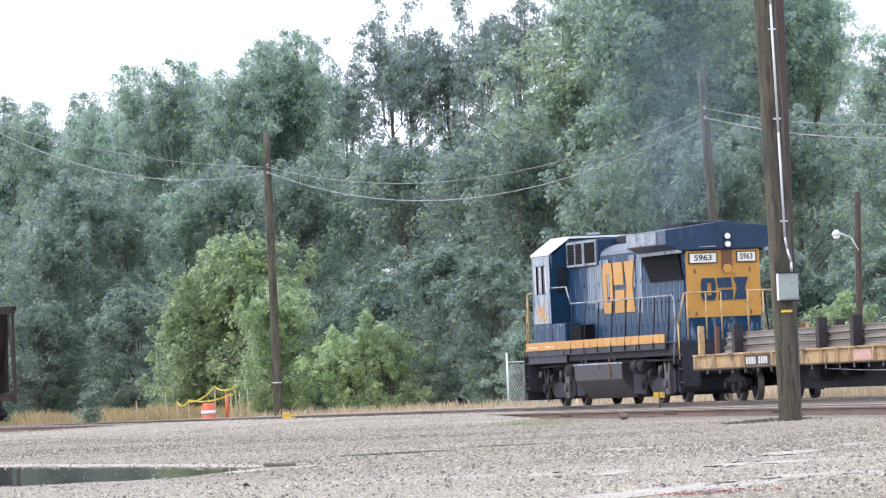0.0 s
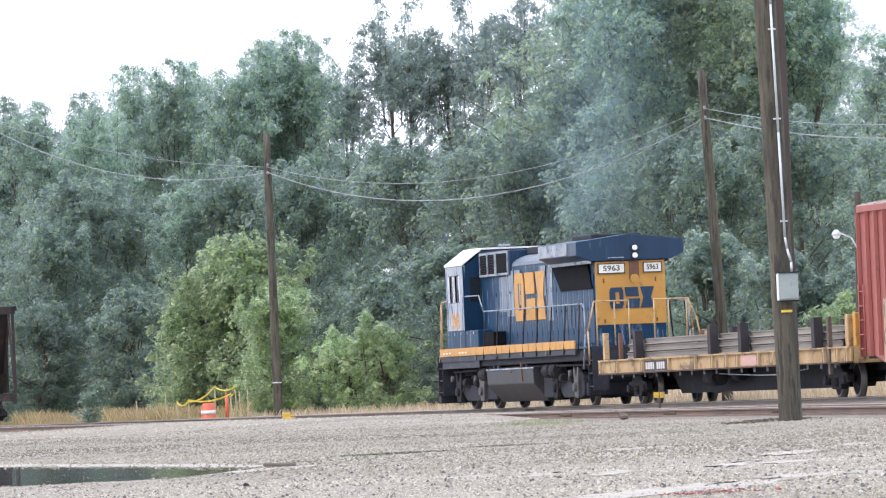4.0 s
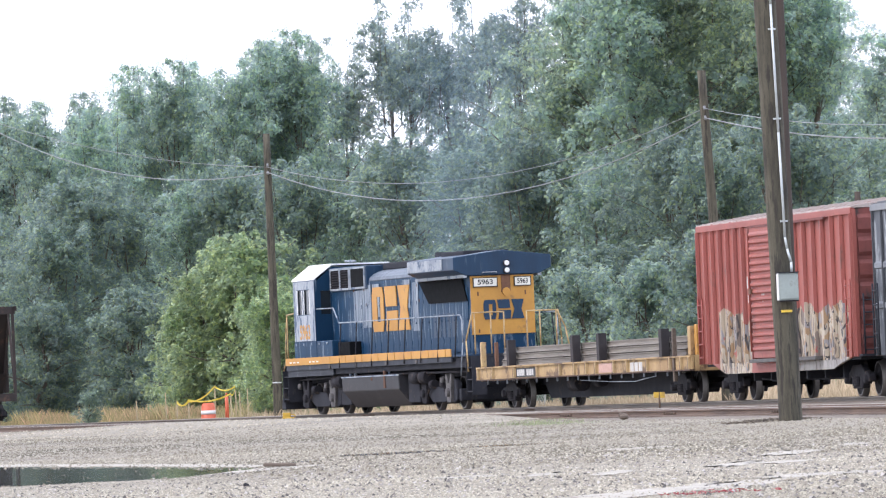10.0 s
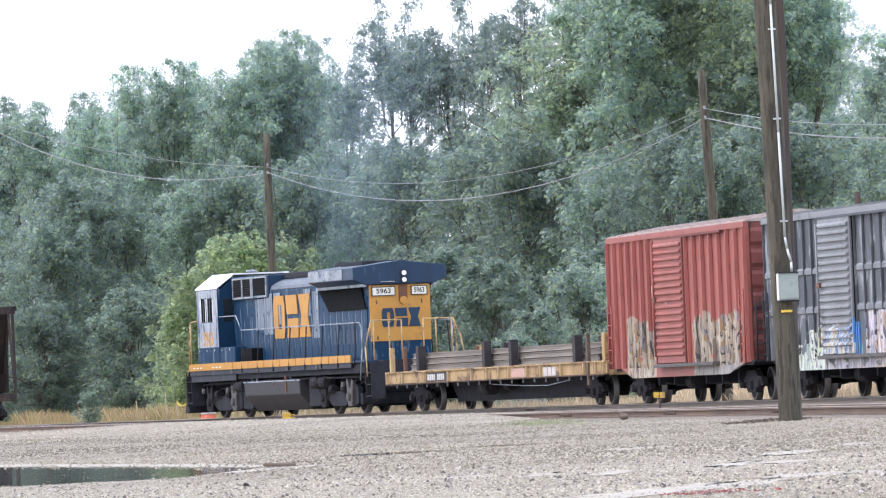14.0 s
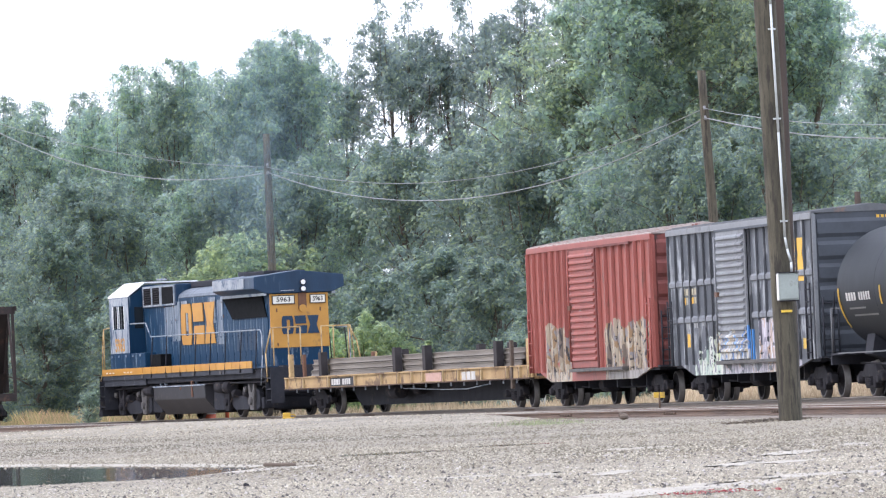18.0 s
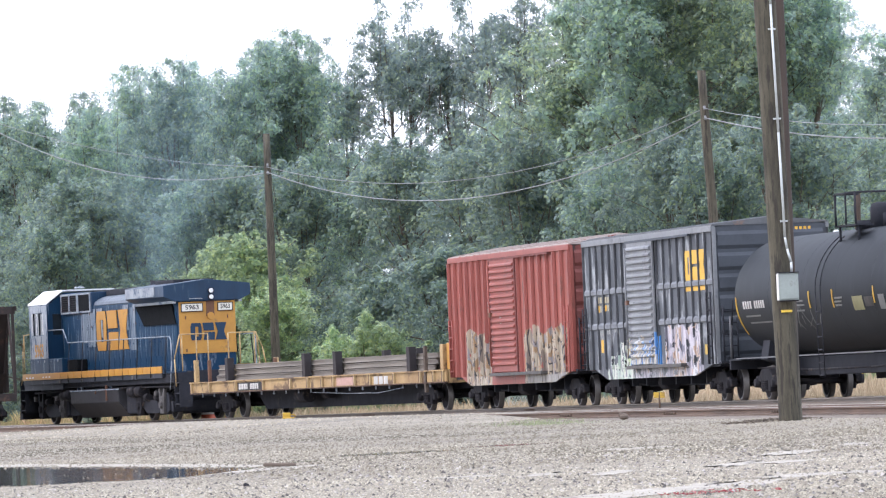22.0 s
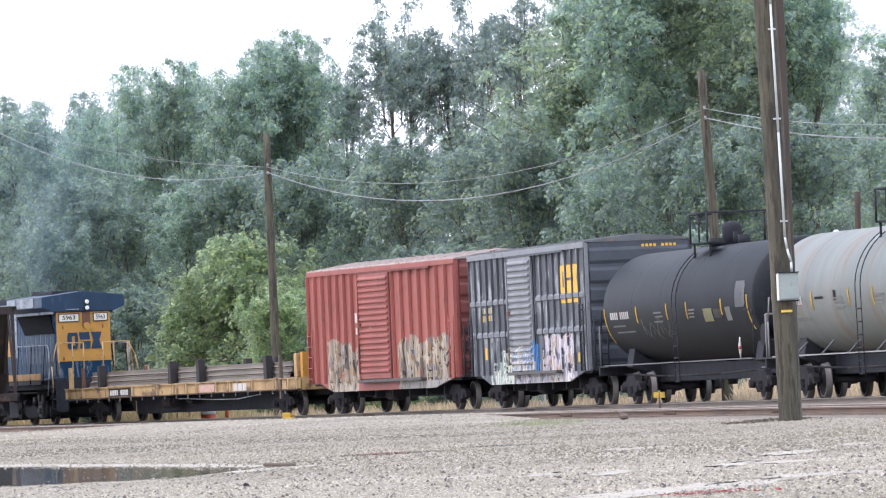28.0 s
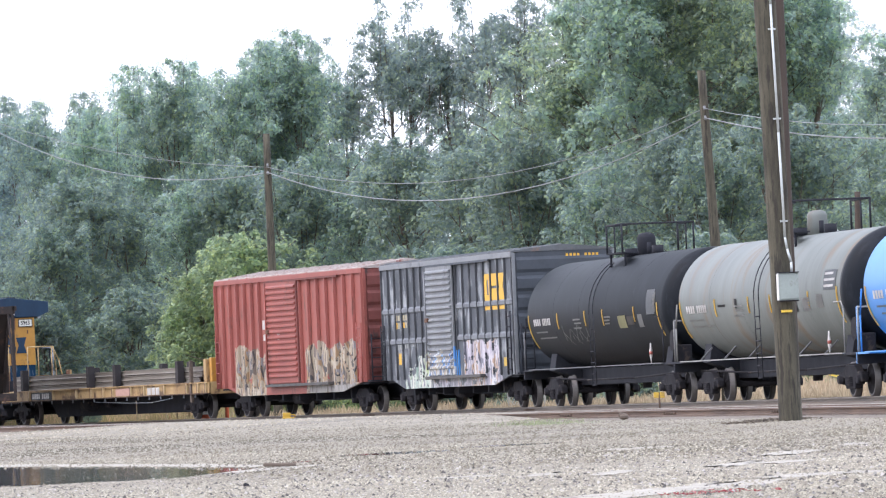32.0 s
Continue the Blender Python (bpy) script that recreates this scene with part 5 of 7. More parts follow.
# ---------------------------------------------------------------- tank cars
def tank_car(first, offs, label, paint, head_paint, frame_paint, marks, R=1.47):
    mid = sum(offs) / 2

    def X(l):
        return l - mid
    zc = 2.53
    L = 18.1
    a, c = X(first), X(first + L)
    car = thing("tank_car", ride(*offs, 0), label, "tank car", "train on the main track")
    MOVERS.append((car, *offs))
    head = [(R * 0.42 * (1 - math.cos(q)), R * math.sin(q)) for q in np.linspace(0.06, math.pi / 2, 9)]
    prof = [(a + u, r) for u, r in head]
    prof += [(c - u, r) for u, r in head[::-1]]
    shell = part("shell", lathe(bmesh.new(), prof, 56, 'x', (0, 0, zc)), paint, car, "large welded tank shell")
    for k in range(1, 5):
        x = a + 0.7 + (L - 1.4) * k / 5
        part("weld_seam", lathe(bmesh.new(), [(x - 0.02, R - 0.01), (x - 0.012, R + 0.0012), (x + 0.012, R + 0.0012), (x + 0.02, R - 0.01)], 56, 'x', (0, 0, zc)), paint, shell)
    if head_paint:
        hp = [(c - u + 0.004, r + 0.004) for u, r in head[::-1]]
        hp = [(c - 0.75, R + 0.004)] + hp
        part("painted_end", lathe(bmesh.new(), hp, 56, 'x', (0, 0, zc)), head_paint, shell, "dark painted rear end")
    # running frame
    b = box(bmesh.new(), X(offs[0]) - 2.2, X(offs[1]) + 2.2, -0.32, 0.32, 0.56, 1.02, 0.02)
    for x in (X(offs[0]), X(offs[1])):
        prism(b, [(-1.0, 1.55), (-0.7, 1.2), (0.7, 1.2), (1.0, 1.55), (1.1, 1.0), (0.5, 0.78), (-0.5, 0.78), (-1.1, 1.0)], x - 0.35, x + 0.35, 'x')
    part("frame", b, M_black if frame_paint is not M_bluepaint else frame_paint, car)
    for s in (-1, 1):
        b = bmesh.new()
        box(b, a + 0.6, c - 0.7, s * 1.45 - 0.05, s * 1.45 + 0.05, 1.03, 1.06)
        for x in (() if paint is M_blackpaint else np.linspace(a + 2.6, c - 2.6, 6)):
            part("strut", rod(bmesh.new(), (x, s * 1.42, 1.05), (x + 0.7, s * 1.28, 1.36), 0.024, n=6), M_bluepaint if paint is M_bluepaint else M_boardgrey, car)
        part("running_board", b, frame_paint, car, "narrow side running board")
        for x, d in ((a + 0.1, -1), (c - 0.6, 1)):
            b = bmesh.new()
            tube(b, [(x, s * 1.45, 1.05), (x, s * 1.45, 2.1), (x - d * 0.2, s * 1.45, 2.25), (x - d * 0.9, s * 1.45, 2.25)] if d > 0 else [(x, s * 1.45, 1.05), (x, s * 1.45, 1.9), (x - d * 0.25, s * 1.46, 2.5)], 0.02)
            part("side_rail", b, M_black if paint is M_blackpaint else frame_paint, car)
    for x, d in ((X(offs[0]) - 1.6, -1), (X(offs[1]) + 1.6, 1)):
        b = box(bmesh.new(), x - 0.6, x + 0.6, -1.45, 1.45, 1.0, 1.05)
        box(b, x + d * 0.5, x + d * 0.62, -1.45, 1.45, 0.78, 1.05)
        part("end_platform", b, M_black if frame_paint is not M_bluepaint else frame_paint, car)
        b = tube(bmesh.new(), [(x + d * 0.58, -1.4, 1.05), (x + d * 0.58, -1.4, 2.1), (x + d * 0.58, 1.4, 2.1), (x + d * 0.58, 1.4, 1.05)], 0.025)
        rod(b, (x + d * 0.58, 0, 1.05), (x + d * 0.58, 0, 2.1), 0.025, n=6)
        part("end_railing", b, frame_paint, car)
        coupler(car, x, x + d * 0.95)
    b = rod(bmesh.new(), (X(first + 9.0), 0, 1.1), (X(first + 9.0), 0, 0.42), 0.16, 0.12, 14)
    rod(b, (X(first + 9.0), 0, 0.62), (X(first + 9.0), 0, 0.55), 0.24, n=14)
    part("bottom_outlet", b, M_truck, car, "grimy bottom outlet valve")
    b = tube(bmesh.new(), [(X(offs[0]) - 1.5, -0.9, 0.80), (X(first + 6), -1.0, 0.70), (X(first + 12), -1.0, 0.70), (X(offs[1]) + 1.5, -0.9, 0.80)], 0.03)
    part("brake_pipe", b, M_truck, car)
    # mid ladder, platform, railing and dome
    xm = X(first + 9.4)
    b = bmesh.new()
    for dx in (-0.24, 0.24):
        pts = [(xm + dx, -1.53, 0.5)] + [(xm + dx, -(R + 0.1) * math.cos(q), zc + (R + 0.1) * math.sin(q)) for q in np.linspace(-0.05, 0.95, 9)]
        tube(b, pts, 0.013)
    lm = M_black if frame_paint is not M_bluepaint else frame_paint
    lad = part("ladder", b, lm, car, "side ladder hung beside the shell")
    rung = part("rung", rod(bmesh.new(), (-0.24, 0, 0), (0.24, 0, 0), 0.02, n=6), lm, lad, at=pose(xm, -1.53, 0.55))
    for z in (0.85, 1.15, 1.45, 1.75, 2.05):
        again(rung, pose(xm, -1.53 - (R - 1.43) * (z - 0.5) / 1.95, z))
    plat = bmesh.new()
    box(plat, xm - 0.3, xm + 1.65, -1.0, -0.55, zc + R + 0.02, zc + R + 0.06)
    box(plat, xm - 0.3, xm + 1.65, 0.55, 1.0, zc + R + 0.02, zc + R + 0.06)
    box(plat, xm - 0.3, xm + 0.2, -1.0, 1.0, zc + R + 0.02, zc + R + 0.06)
    for x in (xm - 0.2, xm + 1.55):
        for y in (-0.9, 0.9):
            rod(plat, (x, y, zc + R * 0.75), (x, y, zc + R + 0.04), 0.03, n=6)
    part("top_platform", plat, M_black, car, "black top walkway")
    zt = zc + R + 0.06
    for y in (-0.98, 0.98):
        b = bmesh.new()
        tube(b, [(xm - 0.28, y, zt), (xm - 0.28, y, zt + 0.74), (xm + 1.6, y, zt + 0.74), (xm + 1.6, y, zt)], 0.028)
        tr = part("top_railing", b, M_black, car, "thin black safety railing")
        part("railing_post", rod(bmesh.new(), (xm + 0.7, y, zt), (xm + 0.7, y, zt + 0.74), 0.024, n=6), M_black, tr)
    part("cross_rail", rod(bmesh.new(), (xm + 1.6, -0.98, zt + 0.74), (xm + 1.6, 0.98, zt + 0.74), 0.028, n=6), M_black, car)
    part("cross_rail", rod(bmesh.new(), (xm - 0.28, -0.98, zt + 0.74), (xm - 0.28, -0.4, zt + 0.74), 0.028, n=6), M_black, car)
    xd = xm + 0.2
    dome = part("dome", lathe(bmesh.new(), [(zc + R - 0.1, 0.25), (zc + R + 0.44, 0.25), (zc + R + 0.54, 0.21), (zc + R + 0.58, 0.10)], 24, 'z', (xd, 0, 0)), M_black if paint is M_blackpaint else paint, car, "round valve dome")
    part("valve", rod(bmesh.new(), (xd + 0.9, 0.1, zc + R - 0.05), (xd + 0.9, 0.1, zc + R + 0.22), 0.16, n=12), M_black, dome)
    part("manway", rod(bmesh.new(), (xd - 0.8, -0.2, zc + R - 0.05), (xd - 0.8, -0.2, zc + R + 0.18), 0.22, n=12), M_black, dome)
    part("vent", rod(bmesh.new(), (xd + 1.2, -0.2, zc + R), (xd + 1.2, -0.2, zc + R + 0.3), 0.06, n=8), M_black, dome)
    # reflective stripes and markings as curved slabs on the shell
    def patch(name, l, w, a0, a1, mat, lean=0.0, label=""):
        g = bmesh.new()
        k = 6
        rows = []
        for i in range(k + 1):
            q = a0 + (a1 - a0) * i / k
            off = lean * i / k
            y, z = -(R + 0.012) * math.cos(q), zc + (R + 0.012) * math.sin(q)
            rows.append((g.verts.new((X(l) + off, y, z)), g.verts.new((X(l) + off + w, y, z))))
        for p, q in zip(rows, rows[1:]):
            g.faces.new((p[0], p[1], q[1], q[0]))
        bmesh.ops.solidify(g, geom=g.faces[:], thickness=0.006)
        return part(name, g, mat, car, label)
    for u, a0, a1 in ((0.68, -0.65, 0.02), (4.5, -0.28, 0.02), (8.05, -0.26, 0.02), (10.3, -0.28, 0.02), (14.15, -0.25, 0.02), (16.95, -0.55, 0.06)):
        patch("reflective_stripe", first + u, 0.13, a0, a1, M_reflect, label="yellow reflective stripe")
    k = 1.42
    for w in (0.24, 0.24, 0.24, 0.24, -0.2, 0.22, 0.22, 0.22, 0.22, 0.22):
        if w > 0:
            patch("marking", first + k, w - 0.06, -0.19, -0.06, M_band)
        k += abs(w)
    for u, w, q in ((1.5, 1.5, -0.33), (1.7, 2.2, -0.45), (6.6, 0.9, -0.14), (6.7, 0.9, -0.21), (6.5, 1.0, -0.30), (10.55, 0.75, -0.14), (10.5, 0.7, -0.2), (10.55, 0.6, -0.26)):
        patch("marking", first + u, w, q, q + 0.03, M_greyplac)
    for u, w, a0, a1, mt in marks:
        patch("placard", first + u, w, a0, a1, mt)
    for i in range(11 if paint is M_blackpaint else 0):
        patch("scribble", first + 5.0 + 0.33 * i, 0.05, -0.52 - 0.05 * (i % 3), -0.22 - 0.07 * (i % 4), M_greyplac, 0.7 * math.sin(2.1 * i), "thin grey sprayed stroke")
    # brake valve at the rear and a reflective marker
    b = box(bmesh.new(), X(offs[1]) + 1.15, X(offs[1]) + 1.5, -1.2, -0.8, 1.05, 1.5, 0.04)
    rod(b, (X(offs[1]) + 1.3, -1.25, 1.6), (X(offs[1]) + 1.3, -1.28, 1.6), 0.28, n=16)
    part("hand_brake", b, M_truck, car)
    b = lathe(bmesh.new(), [(1.05, 0.018), (1.16, 0.02), (1.26, 0.044), (1.38, 0.044), (1.5, 0.022), (1.58, 0.016)], 10, 'z', (c - 1.85, -1.5, 0))
    mk = part("marker", b, M_paint_w, car, "white striped marker post")
    part("marker_band", rod(bmesh.new(), (c - 1.85, -1.5, 1.28), (c - 1.85, -1.5, 1.36), 0.048, n=10), M_redplain, mk)
    for l in offs:
        freight_truck(car, X(l), offs, l)
    return car


M_boardgrey = surf("dull_grey_board", (0.13, 0.135, 0.145), (0.08, 0.084, 0.09), 0.6, grain=2, fine=20, bump=0.05)
M_khaki = surf("khaki_placard", (0.42, 0.40, 0.22), (0.33, 0.31, 0.17), 0.6, grain=4, fine=30, bump=0)
M_greyplac = surf("grey_placard", (0.30, 0.30, 0.29), (0.22, 0.22, 0.21), 0.6, grain=4, fine=30, bump=0)
tank_car(65.5, (67.4, 82.0), "black steel tank car with yellow reflective stripes", M_blackpaint, None, M_boardgrey,
         [(12.2, 0.95, -0.35, -0.12, M_khaki), (13.3, 0.8, -0.3, -0.14, M_shelf), (14.6, 0.55, -0.36, -0.12, M_greyplac), (15.75, 0.95, -0.14, 0.3, M_galvdoor), (16.5, 0.3, -0.1, 0.24, M_greyplac)])
tank_car(84.45, (86.3, 100.9), "weathered grey tank car with a dark end and yellow stripes", M_greypaint, M_blackpaint, M_greyplac,
         [(11.9, 0.5, -0.3, -0.06, M_tape), (12.5, 0.55, -0.3, -0.08, M_ink), (13.6, 0.7, -0.3, -0.08, M_greyplac), (15.0, 0.6, -0.26, -0.04, M_greyplac), (15.75, 1.15, 0.02, 0.34, M_galvdoor), (15.8, 0.9, 0.06, 0.10, M_band), (15.8, 1.0, 0.16, 0.20, M_band), (15.8, 0.8, 0.26, 0.30, M_band), (4.9, 0.8, -0.12, -0.08, M_ink), (6.7, 0.25, -0.16, 0.0, M_ink)])
tank_car(103.4, (105.2, 119.8), "bright blue tank car coupled behind a grey one", M_bluepaint, None, M_bluepaint, [])


# ---------------------------------------------------------------- standing hopper car on the yard track
def hopper():
    p, a = YARD.at(-102.2)
    car = thing("hopper_car", pose(p.x, p.y, RAIL_TOP, 0, 0, math.degrees(a)), "dark rust-brown open hopper car standing on the yard track", "hopper car")
    M_hop = surf("dark_rust_brown_paint", (0.034, 0.024, 0.022), (0.018, 0.014, 0.013), 0.8, grain=1.5, fine=15, bump=0.1, spots=(0.075, 0.04, 0.03), spot_amount=0.15, spot_scale=2)
    L = 6.2
    for s in (-1, 1):
        part("side", prism(bmesh.new(), [(-L + 1.0, 4.0), (L - 1.0, 4.0), (L - 2.8, 1.2), (-L + 2.8, 1.2)], s * 1.45 - 0.04, s * 1.45 + 0.04), M_hop, car)
        rib = None
        for x in np.linspace(-L + 2.9, L - 2.9, 8):
            q = box(bmesh.new(), -0.05, 0.05, -0.09, 0.09, 1.15, 4.0, 0.01)
            if rib is None:
                rib = part("side_post", q, M_hop, car, at=pose(float(x), s * 1.52, 0))
            else:
                q.free()
                again(rib, pose(float(x), s * 1.52, 0))
        part("top_chord", box(bmesh.new(), -L - 0.05, L + 0.05, s * 1.48 - 0.09, s * 1.48 + 0.09, 3.9, 4.06, 0.01), M_hop, car)
    for d in (-1, 1):
        b = prism(bmesh.new(), [(d * (L - 1.0), 4.0), (d * (L - 1.08), 4.0), (d * (L - 2.9), 1.7), (d * (L - 2.8), 1.7)], -1.42, 1.42)
        part("slope_sheet", b, M_hop, car)
        part("end_chord", box(bmesh.new(), d * L - 0.05, d * L + 0.05, -1.5, 1.5, 3.80, 4.06), M_hop, car)
        for y in (-1.42, 1.42):
            part("corner_post", box(bmesh.new(), d * L - 0.05, d * L + 0.05, y - 0.05, y + 0.05, 1.0, 3.9, 0.01), M_hop, car)
            part("brace", rod(bmesh.new(), (d * (L - 0.05), y, 1.1), (d * (L - 1.0), y, 3.8), 0.04, n=6), M_hop, car)
        ladder(car, M_hop, d * (L + 0.12), -1.25, 0.55, 3.9, 0.4, 'y', 9)
        ladder(car, M_hop, d * (L - 0.25), -1.6, 0.7, 3.9, 0.4, 'x', 9)
        part("end_platform", box(bmesh.new(), d * L - 0.5, d * L + 0.15, -1.45, 1.45, 0.85, 1.12, 0.02), M_hop, car)
        coupler(car, d * L, d * (L + 0.6))
        part("marking", box(bmesh.new(), d * (L + 0.062) - 0.004, d * (L + 0.062) + 0.004, -1.3, -0.6, 3.88, 4.0), M_paint_y, car)
    b = bmesh.new()
    for q in (-2.0, 2.0):
        prism(b, [(q - 2.0, 1.8), (q - 0.5, 0.5), (q + 0.5, 0.5), (q + 2.0, 1.8)], -1.4, 1.4)
    part("hopper_bay", b, M_hop, car)
    part("centre_sill", box(bmesh.new(), -L, L, -0.3, 0.3, 0.72, 1.02), M_hop, car)
    n_t, n_r = len(TURNERS), len(ROLLERS)
    for x in (-L + 1.3, L - 1.3):
        freight_truck(car, x, (0, 0), 0)
    del TURNERS[n_t:], ROLLERS[n_r:]


hopper()


# ---------------------------------------------------------------- poles, wires, lamp
def lean_pole(name, base, top, r0, r1, material, label, category="utility pole", group=""):
    v = Vector(top) - Vector(base)
    b = bmesh.new()
    k = 14
    rings = []
    rnd = random.Random(len(label))
    for i in range(k + 1):
        f = i / k
        ring = []
        r = (r0 + (r1 - r0) * f) * (1 + rnd.uniform(-0.02, 0.02))
        for j in range(14):
            q = 2 * math.pi * j / 14
            w = 1 + 0.02 * math.sin(3 * q + i)
            ring.append(b.verts.new(v * f + Vector((r * w * math.cos(q), r * w * math.sin(q), -0.3 if i == 0 else 0))))
        rings.append(ring)
    for p, q in zip(rings, rings[1:]):
        for j in range(14):
            b.faces.new((p[j], p[(j + 1) % 14], q[(j + 1) % 14], q[j])).smooth = True
    b.faces.new(rings[-1])
    root = thing(name, pose(*base), label, category, group)
    part("shaft", b, material, root)
    return root, v


near, nv = lean_pole("utility_pole", (5.31, 119.7, 0), (5.135, 119.7, 9.0), 0.185, 0.165, M_pole, "tall weathered wooden pole with conduit and grey meter box")
b = box(bmesh.new(), -0.155, 0.155, -0.09, 0.09, -0.215, 0.215, 0.012)
mb = part("meter_box", b, M_boxgrey, near, "pale grey metal service box", pose(0.03, -0.29, 2.09, 0, 0, 6))
part("box_cover", box(bmesh.new(), -0.135, 0.15, -0.104, -0.088, -0.195, 0.195, 0.008), M_boxgrey, mb)
# White strip paints the sunlight on the box's left side.
part("box_edge", box(bmesh.new(), -0.166, -0.154, -0.085, 0.085, -0.21, 0.205, 0.003), M_band, mb)
part("box_lip", box(bmesh.new(), -0.16, 0.165, -0.12, 0.09, 0.212, 0.228, 0.004), M_truck, mb)
part("box_lip", box(bmesh.new(), -0.15, 0.155, -0.1, 0.08, -0.232, -0.214, 0.004), M_truck, mb)
b = tube(bmesh.new(), [(0.10, -0.20, 2.30), (0.10, -0.20, 2.47), (0.045, -0.205, 2.68), (0.02, -0.205, 2.86), (-0.012, -0.20, 4.5), (-0.05, -0.20, 6.5), (-0.1, -0.19, 9.0)], 0.02, 10)
part("conduit", b, M_galv, near, "pale metal conduit bent into the box")
b = bmesh.new()
for z, x in ((3.1, 0.015), (4.7, -0.02), (6.1, -0.045)):
    box(b, x - 0.06, x + 0.06, -0.215, -0.17, z, z + 0.025)
part("conduit_strap", b, M_galv, near)
part("tag", box(bmesh.new(), -0.085, 0.085, -0.215, -0.185, 1.69, 1.73, 0.003), M_reflect, near, "small yellow tag")
lean_pole("utility_pole", (5.57, 125.0, 0), (5.58, 125.0, 9.3), 0.15, 0.145, M_pole_dark, "dark creosoted wooden pole close behind another")
left_pole, lv = lean_pole("utility_pole", (-5.85, 262, 0.0), (-5.87, 262, 9.78), 0.165, 0.115, M_pole, "thin grey-brown wooden line pole beside the track", group="line poles")
part("band", rod(bmesh.new(), (0, 0, 1.25), (0, 0, 1.29), 0.17, n=14), M_galv, left_pole)
right_pole, rv = lean_pole("utility_pole", (7.70, 212, 0.0), (7.34, 212, 9.28), 0.165, 0.115, M_pole, "thin leaning wooden line pole behind the track", group="line poles")
for root, v in ((left_pole, lv), (right_pole, rv)):
    for z in ((8.40, 8.66) if root is left_pole else (7.92, 8.19)):
        q = v * (z / v.z)
        part("insulator", rod(bmesh.new(), (q.x, q.y - 0.2, z), (q.x, q.y - 0.12, z + 0.09), 0.04, 0.03, 10), M_wire, root)


def wire(name, pts, sag, r=0.02, parts=18):
    b = bmesh.new()
    for (p, q), s in zip(zip(pts, pts[1:]), sag):
        p, q = Vector(p), Vector(q)
        line = [p.lerp(q, i / parts) - Vector((0, 0, 4 * s * (i / parts) * (1 - i / parts))) for i in range(parts + 1)]
        tube(b, line, r, 5)
    return tagged(part(name, b, M_wire), "pale slack overhead wire strung between line poles", "cable", "overhead wires")


wire("overhead_wire", [(-18.0, 288, 12.1), (-5.87, 261.8, 8.45), (7.40, 211.8, 7.95), (20.65, 161.8, 8.2)], [1.15, 1.56, 1.55], 0.017)
wire("overhead_wire", [(-18.0, 288, 12.1), (-5.87, 261.8, 8.63), (7.38, 211.8, 8.22), (20.6, 161.8, 8.45)], [0.50, 1.2, 1.45], 0.011)

lamp, _ = lean_pole("street_lamp", (12.6, 235, 0), (12.76, 235, 6.3), 0.11, 0.09, M_pole_dark, "dark pole with a small white yard lamp on an arm", "street lamp")
part("arm", tube(bmesh.new(), [(0.12, -0.1, 4.5), (-0.1, -0.14, 4.9), (-0.45, -0.14, 5.06)], 0.025), M_galv, lamp)
b = lathe(bmesh.new(), [(4.98, 0.13), (5.02, 0.15), (5.10, 0.10), (5.16, 0.05)], 18, 'z', (-0.55, -0.14, 0))
part("lamp_head", b, M_galv, lamp, "white lamp head")
b = lathe(bmesh.new(), [(4.88, 0.05), (4.91, 0.10), (4.98, 0.12)], 18, 'z', (-0.55, -0.14, 0))
part("lamp_bowl", b, M_lamp, lamp)

# ---------------------------------------------------------------- trackside things
barrel = thing("traffic_barrel", pose(-8.1, 257.6, -0.03), "orange construction barrel with white reflective bands", "traffic barrel")
prof = [(0.0, 0.30), (0.06, 0.30), (0.065, 0.255), (0.22, 0.25), (0.225, 0.245), (0.40, 0.24), (0.405, 0.235), (0.58, 0.23), (0.585, 0.22), (0.68, 0.21), (0.70, 0.15)]
part("body", lathe(bmesh.new(), prof, 24, 'z'), M_orange, barrel)
for z in (0.32,):
    part("band", lathe(bmesh.new(), [(z, 0.252), (z + 0.13, 0.248)], 24, 'z'), M_band, barrel)
post = thing("delineator_post", pose(-7.5, 258.6, -0.03), "orange plastic channelizer post", "traffic post")
part("tube", rod(bmesh.new(), (0, 0, 0), (0, 0, 0.95), 0.07, 0.06, 12), M_orange, post)
part("loop", rod(bmesh.new(), (0, 0, 0.95), (0, 0, 1.02), 0.03, 0.03, 8), M_orange, post)
stake_at = [(-9.15, 257.8, 0.78), (-8.75, 257.5, 0.75), (-7.9, 259, 1.25), (-7.35, 258.2, 1.0), (-7.2, 258.9, 1.05), (-7.05, 258.4, 1.0), (-6.8, 259, 1.1), (-10.6, 260, 0.85), (-9.9, 268, 1.1)]
for x, y, h in stake_at:
    st = part("survey_stake", box(bmesh.new(), -0.02, 0.02, -0.02, 0.02, -0.1, h, 0.004), M_stake, at=pose(x, y, 0))
    tagged(st, "thin bare wooden survey stake beside the track", "stake", "stakes with caution tape")


def tape(pts, width=0.055):
    b = bmesh.new()
    prev = None
    k = 0
    for (p, q) in zip(pts, pts[1:]):
        p, q = Vector(p), Vector(q)
        for i in range(9):
            f = i / 8
            c = p.lerp(q, f) - Vector((0, 0, 0.14 * 4 * f * (1 - f)))
            tw = 0.4 * math.sin(k * 0.7)
            k += 1
            d = Vector((0, math.sin(tw), math.cos(tw))) * width / 2
            cur = (b.verts.new(c - d), b.verts.new(c + d))
            if prev:
                b.faces.new((prev[0], cur[0], cur[1], prev[1]))
            prev = cur
    bmesh.ops.solidify(b, geom=b.faces[:], thickness=0.004)
    return b


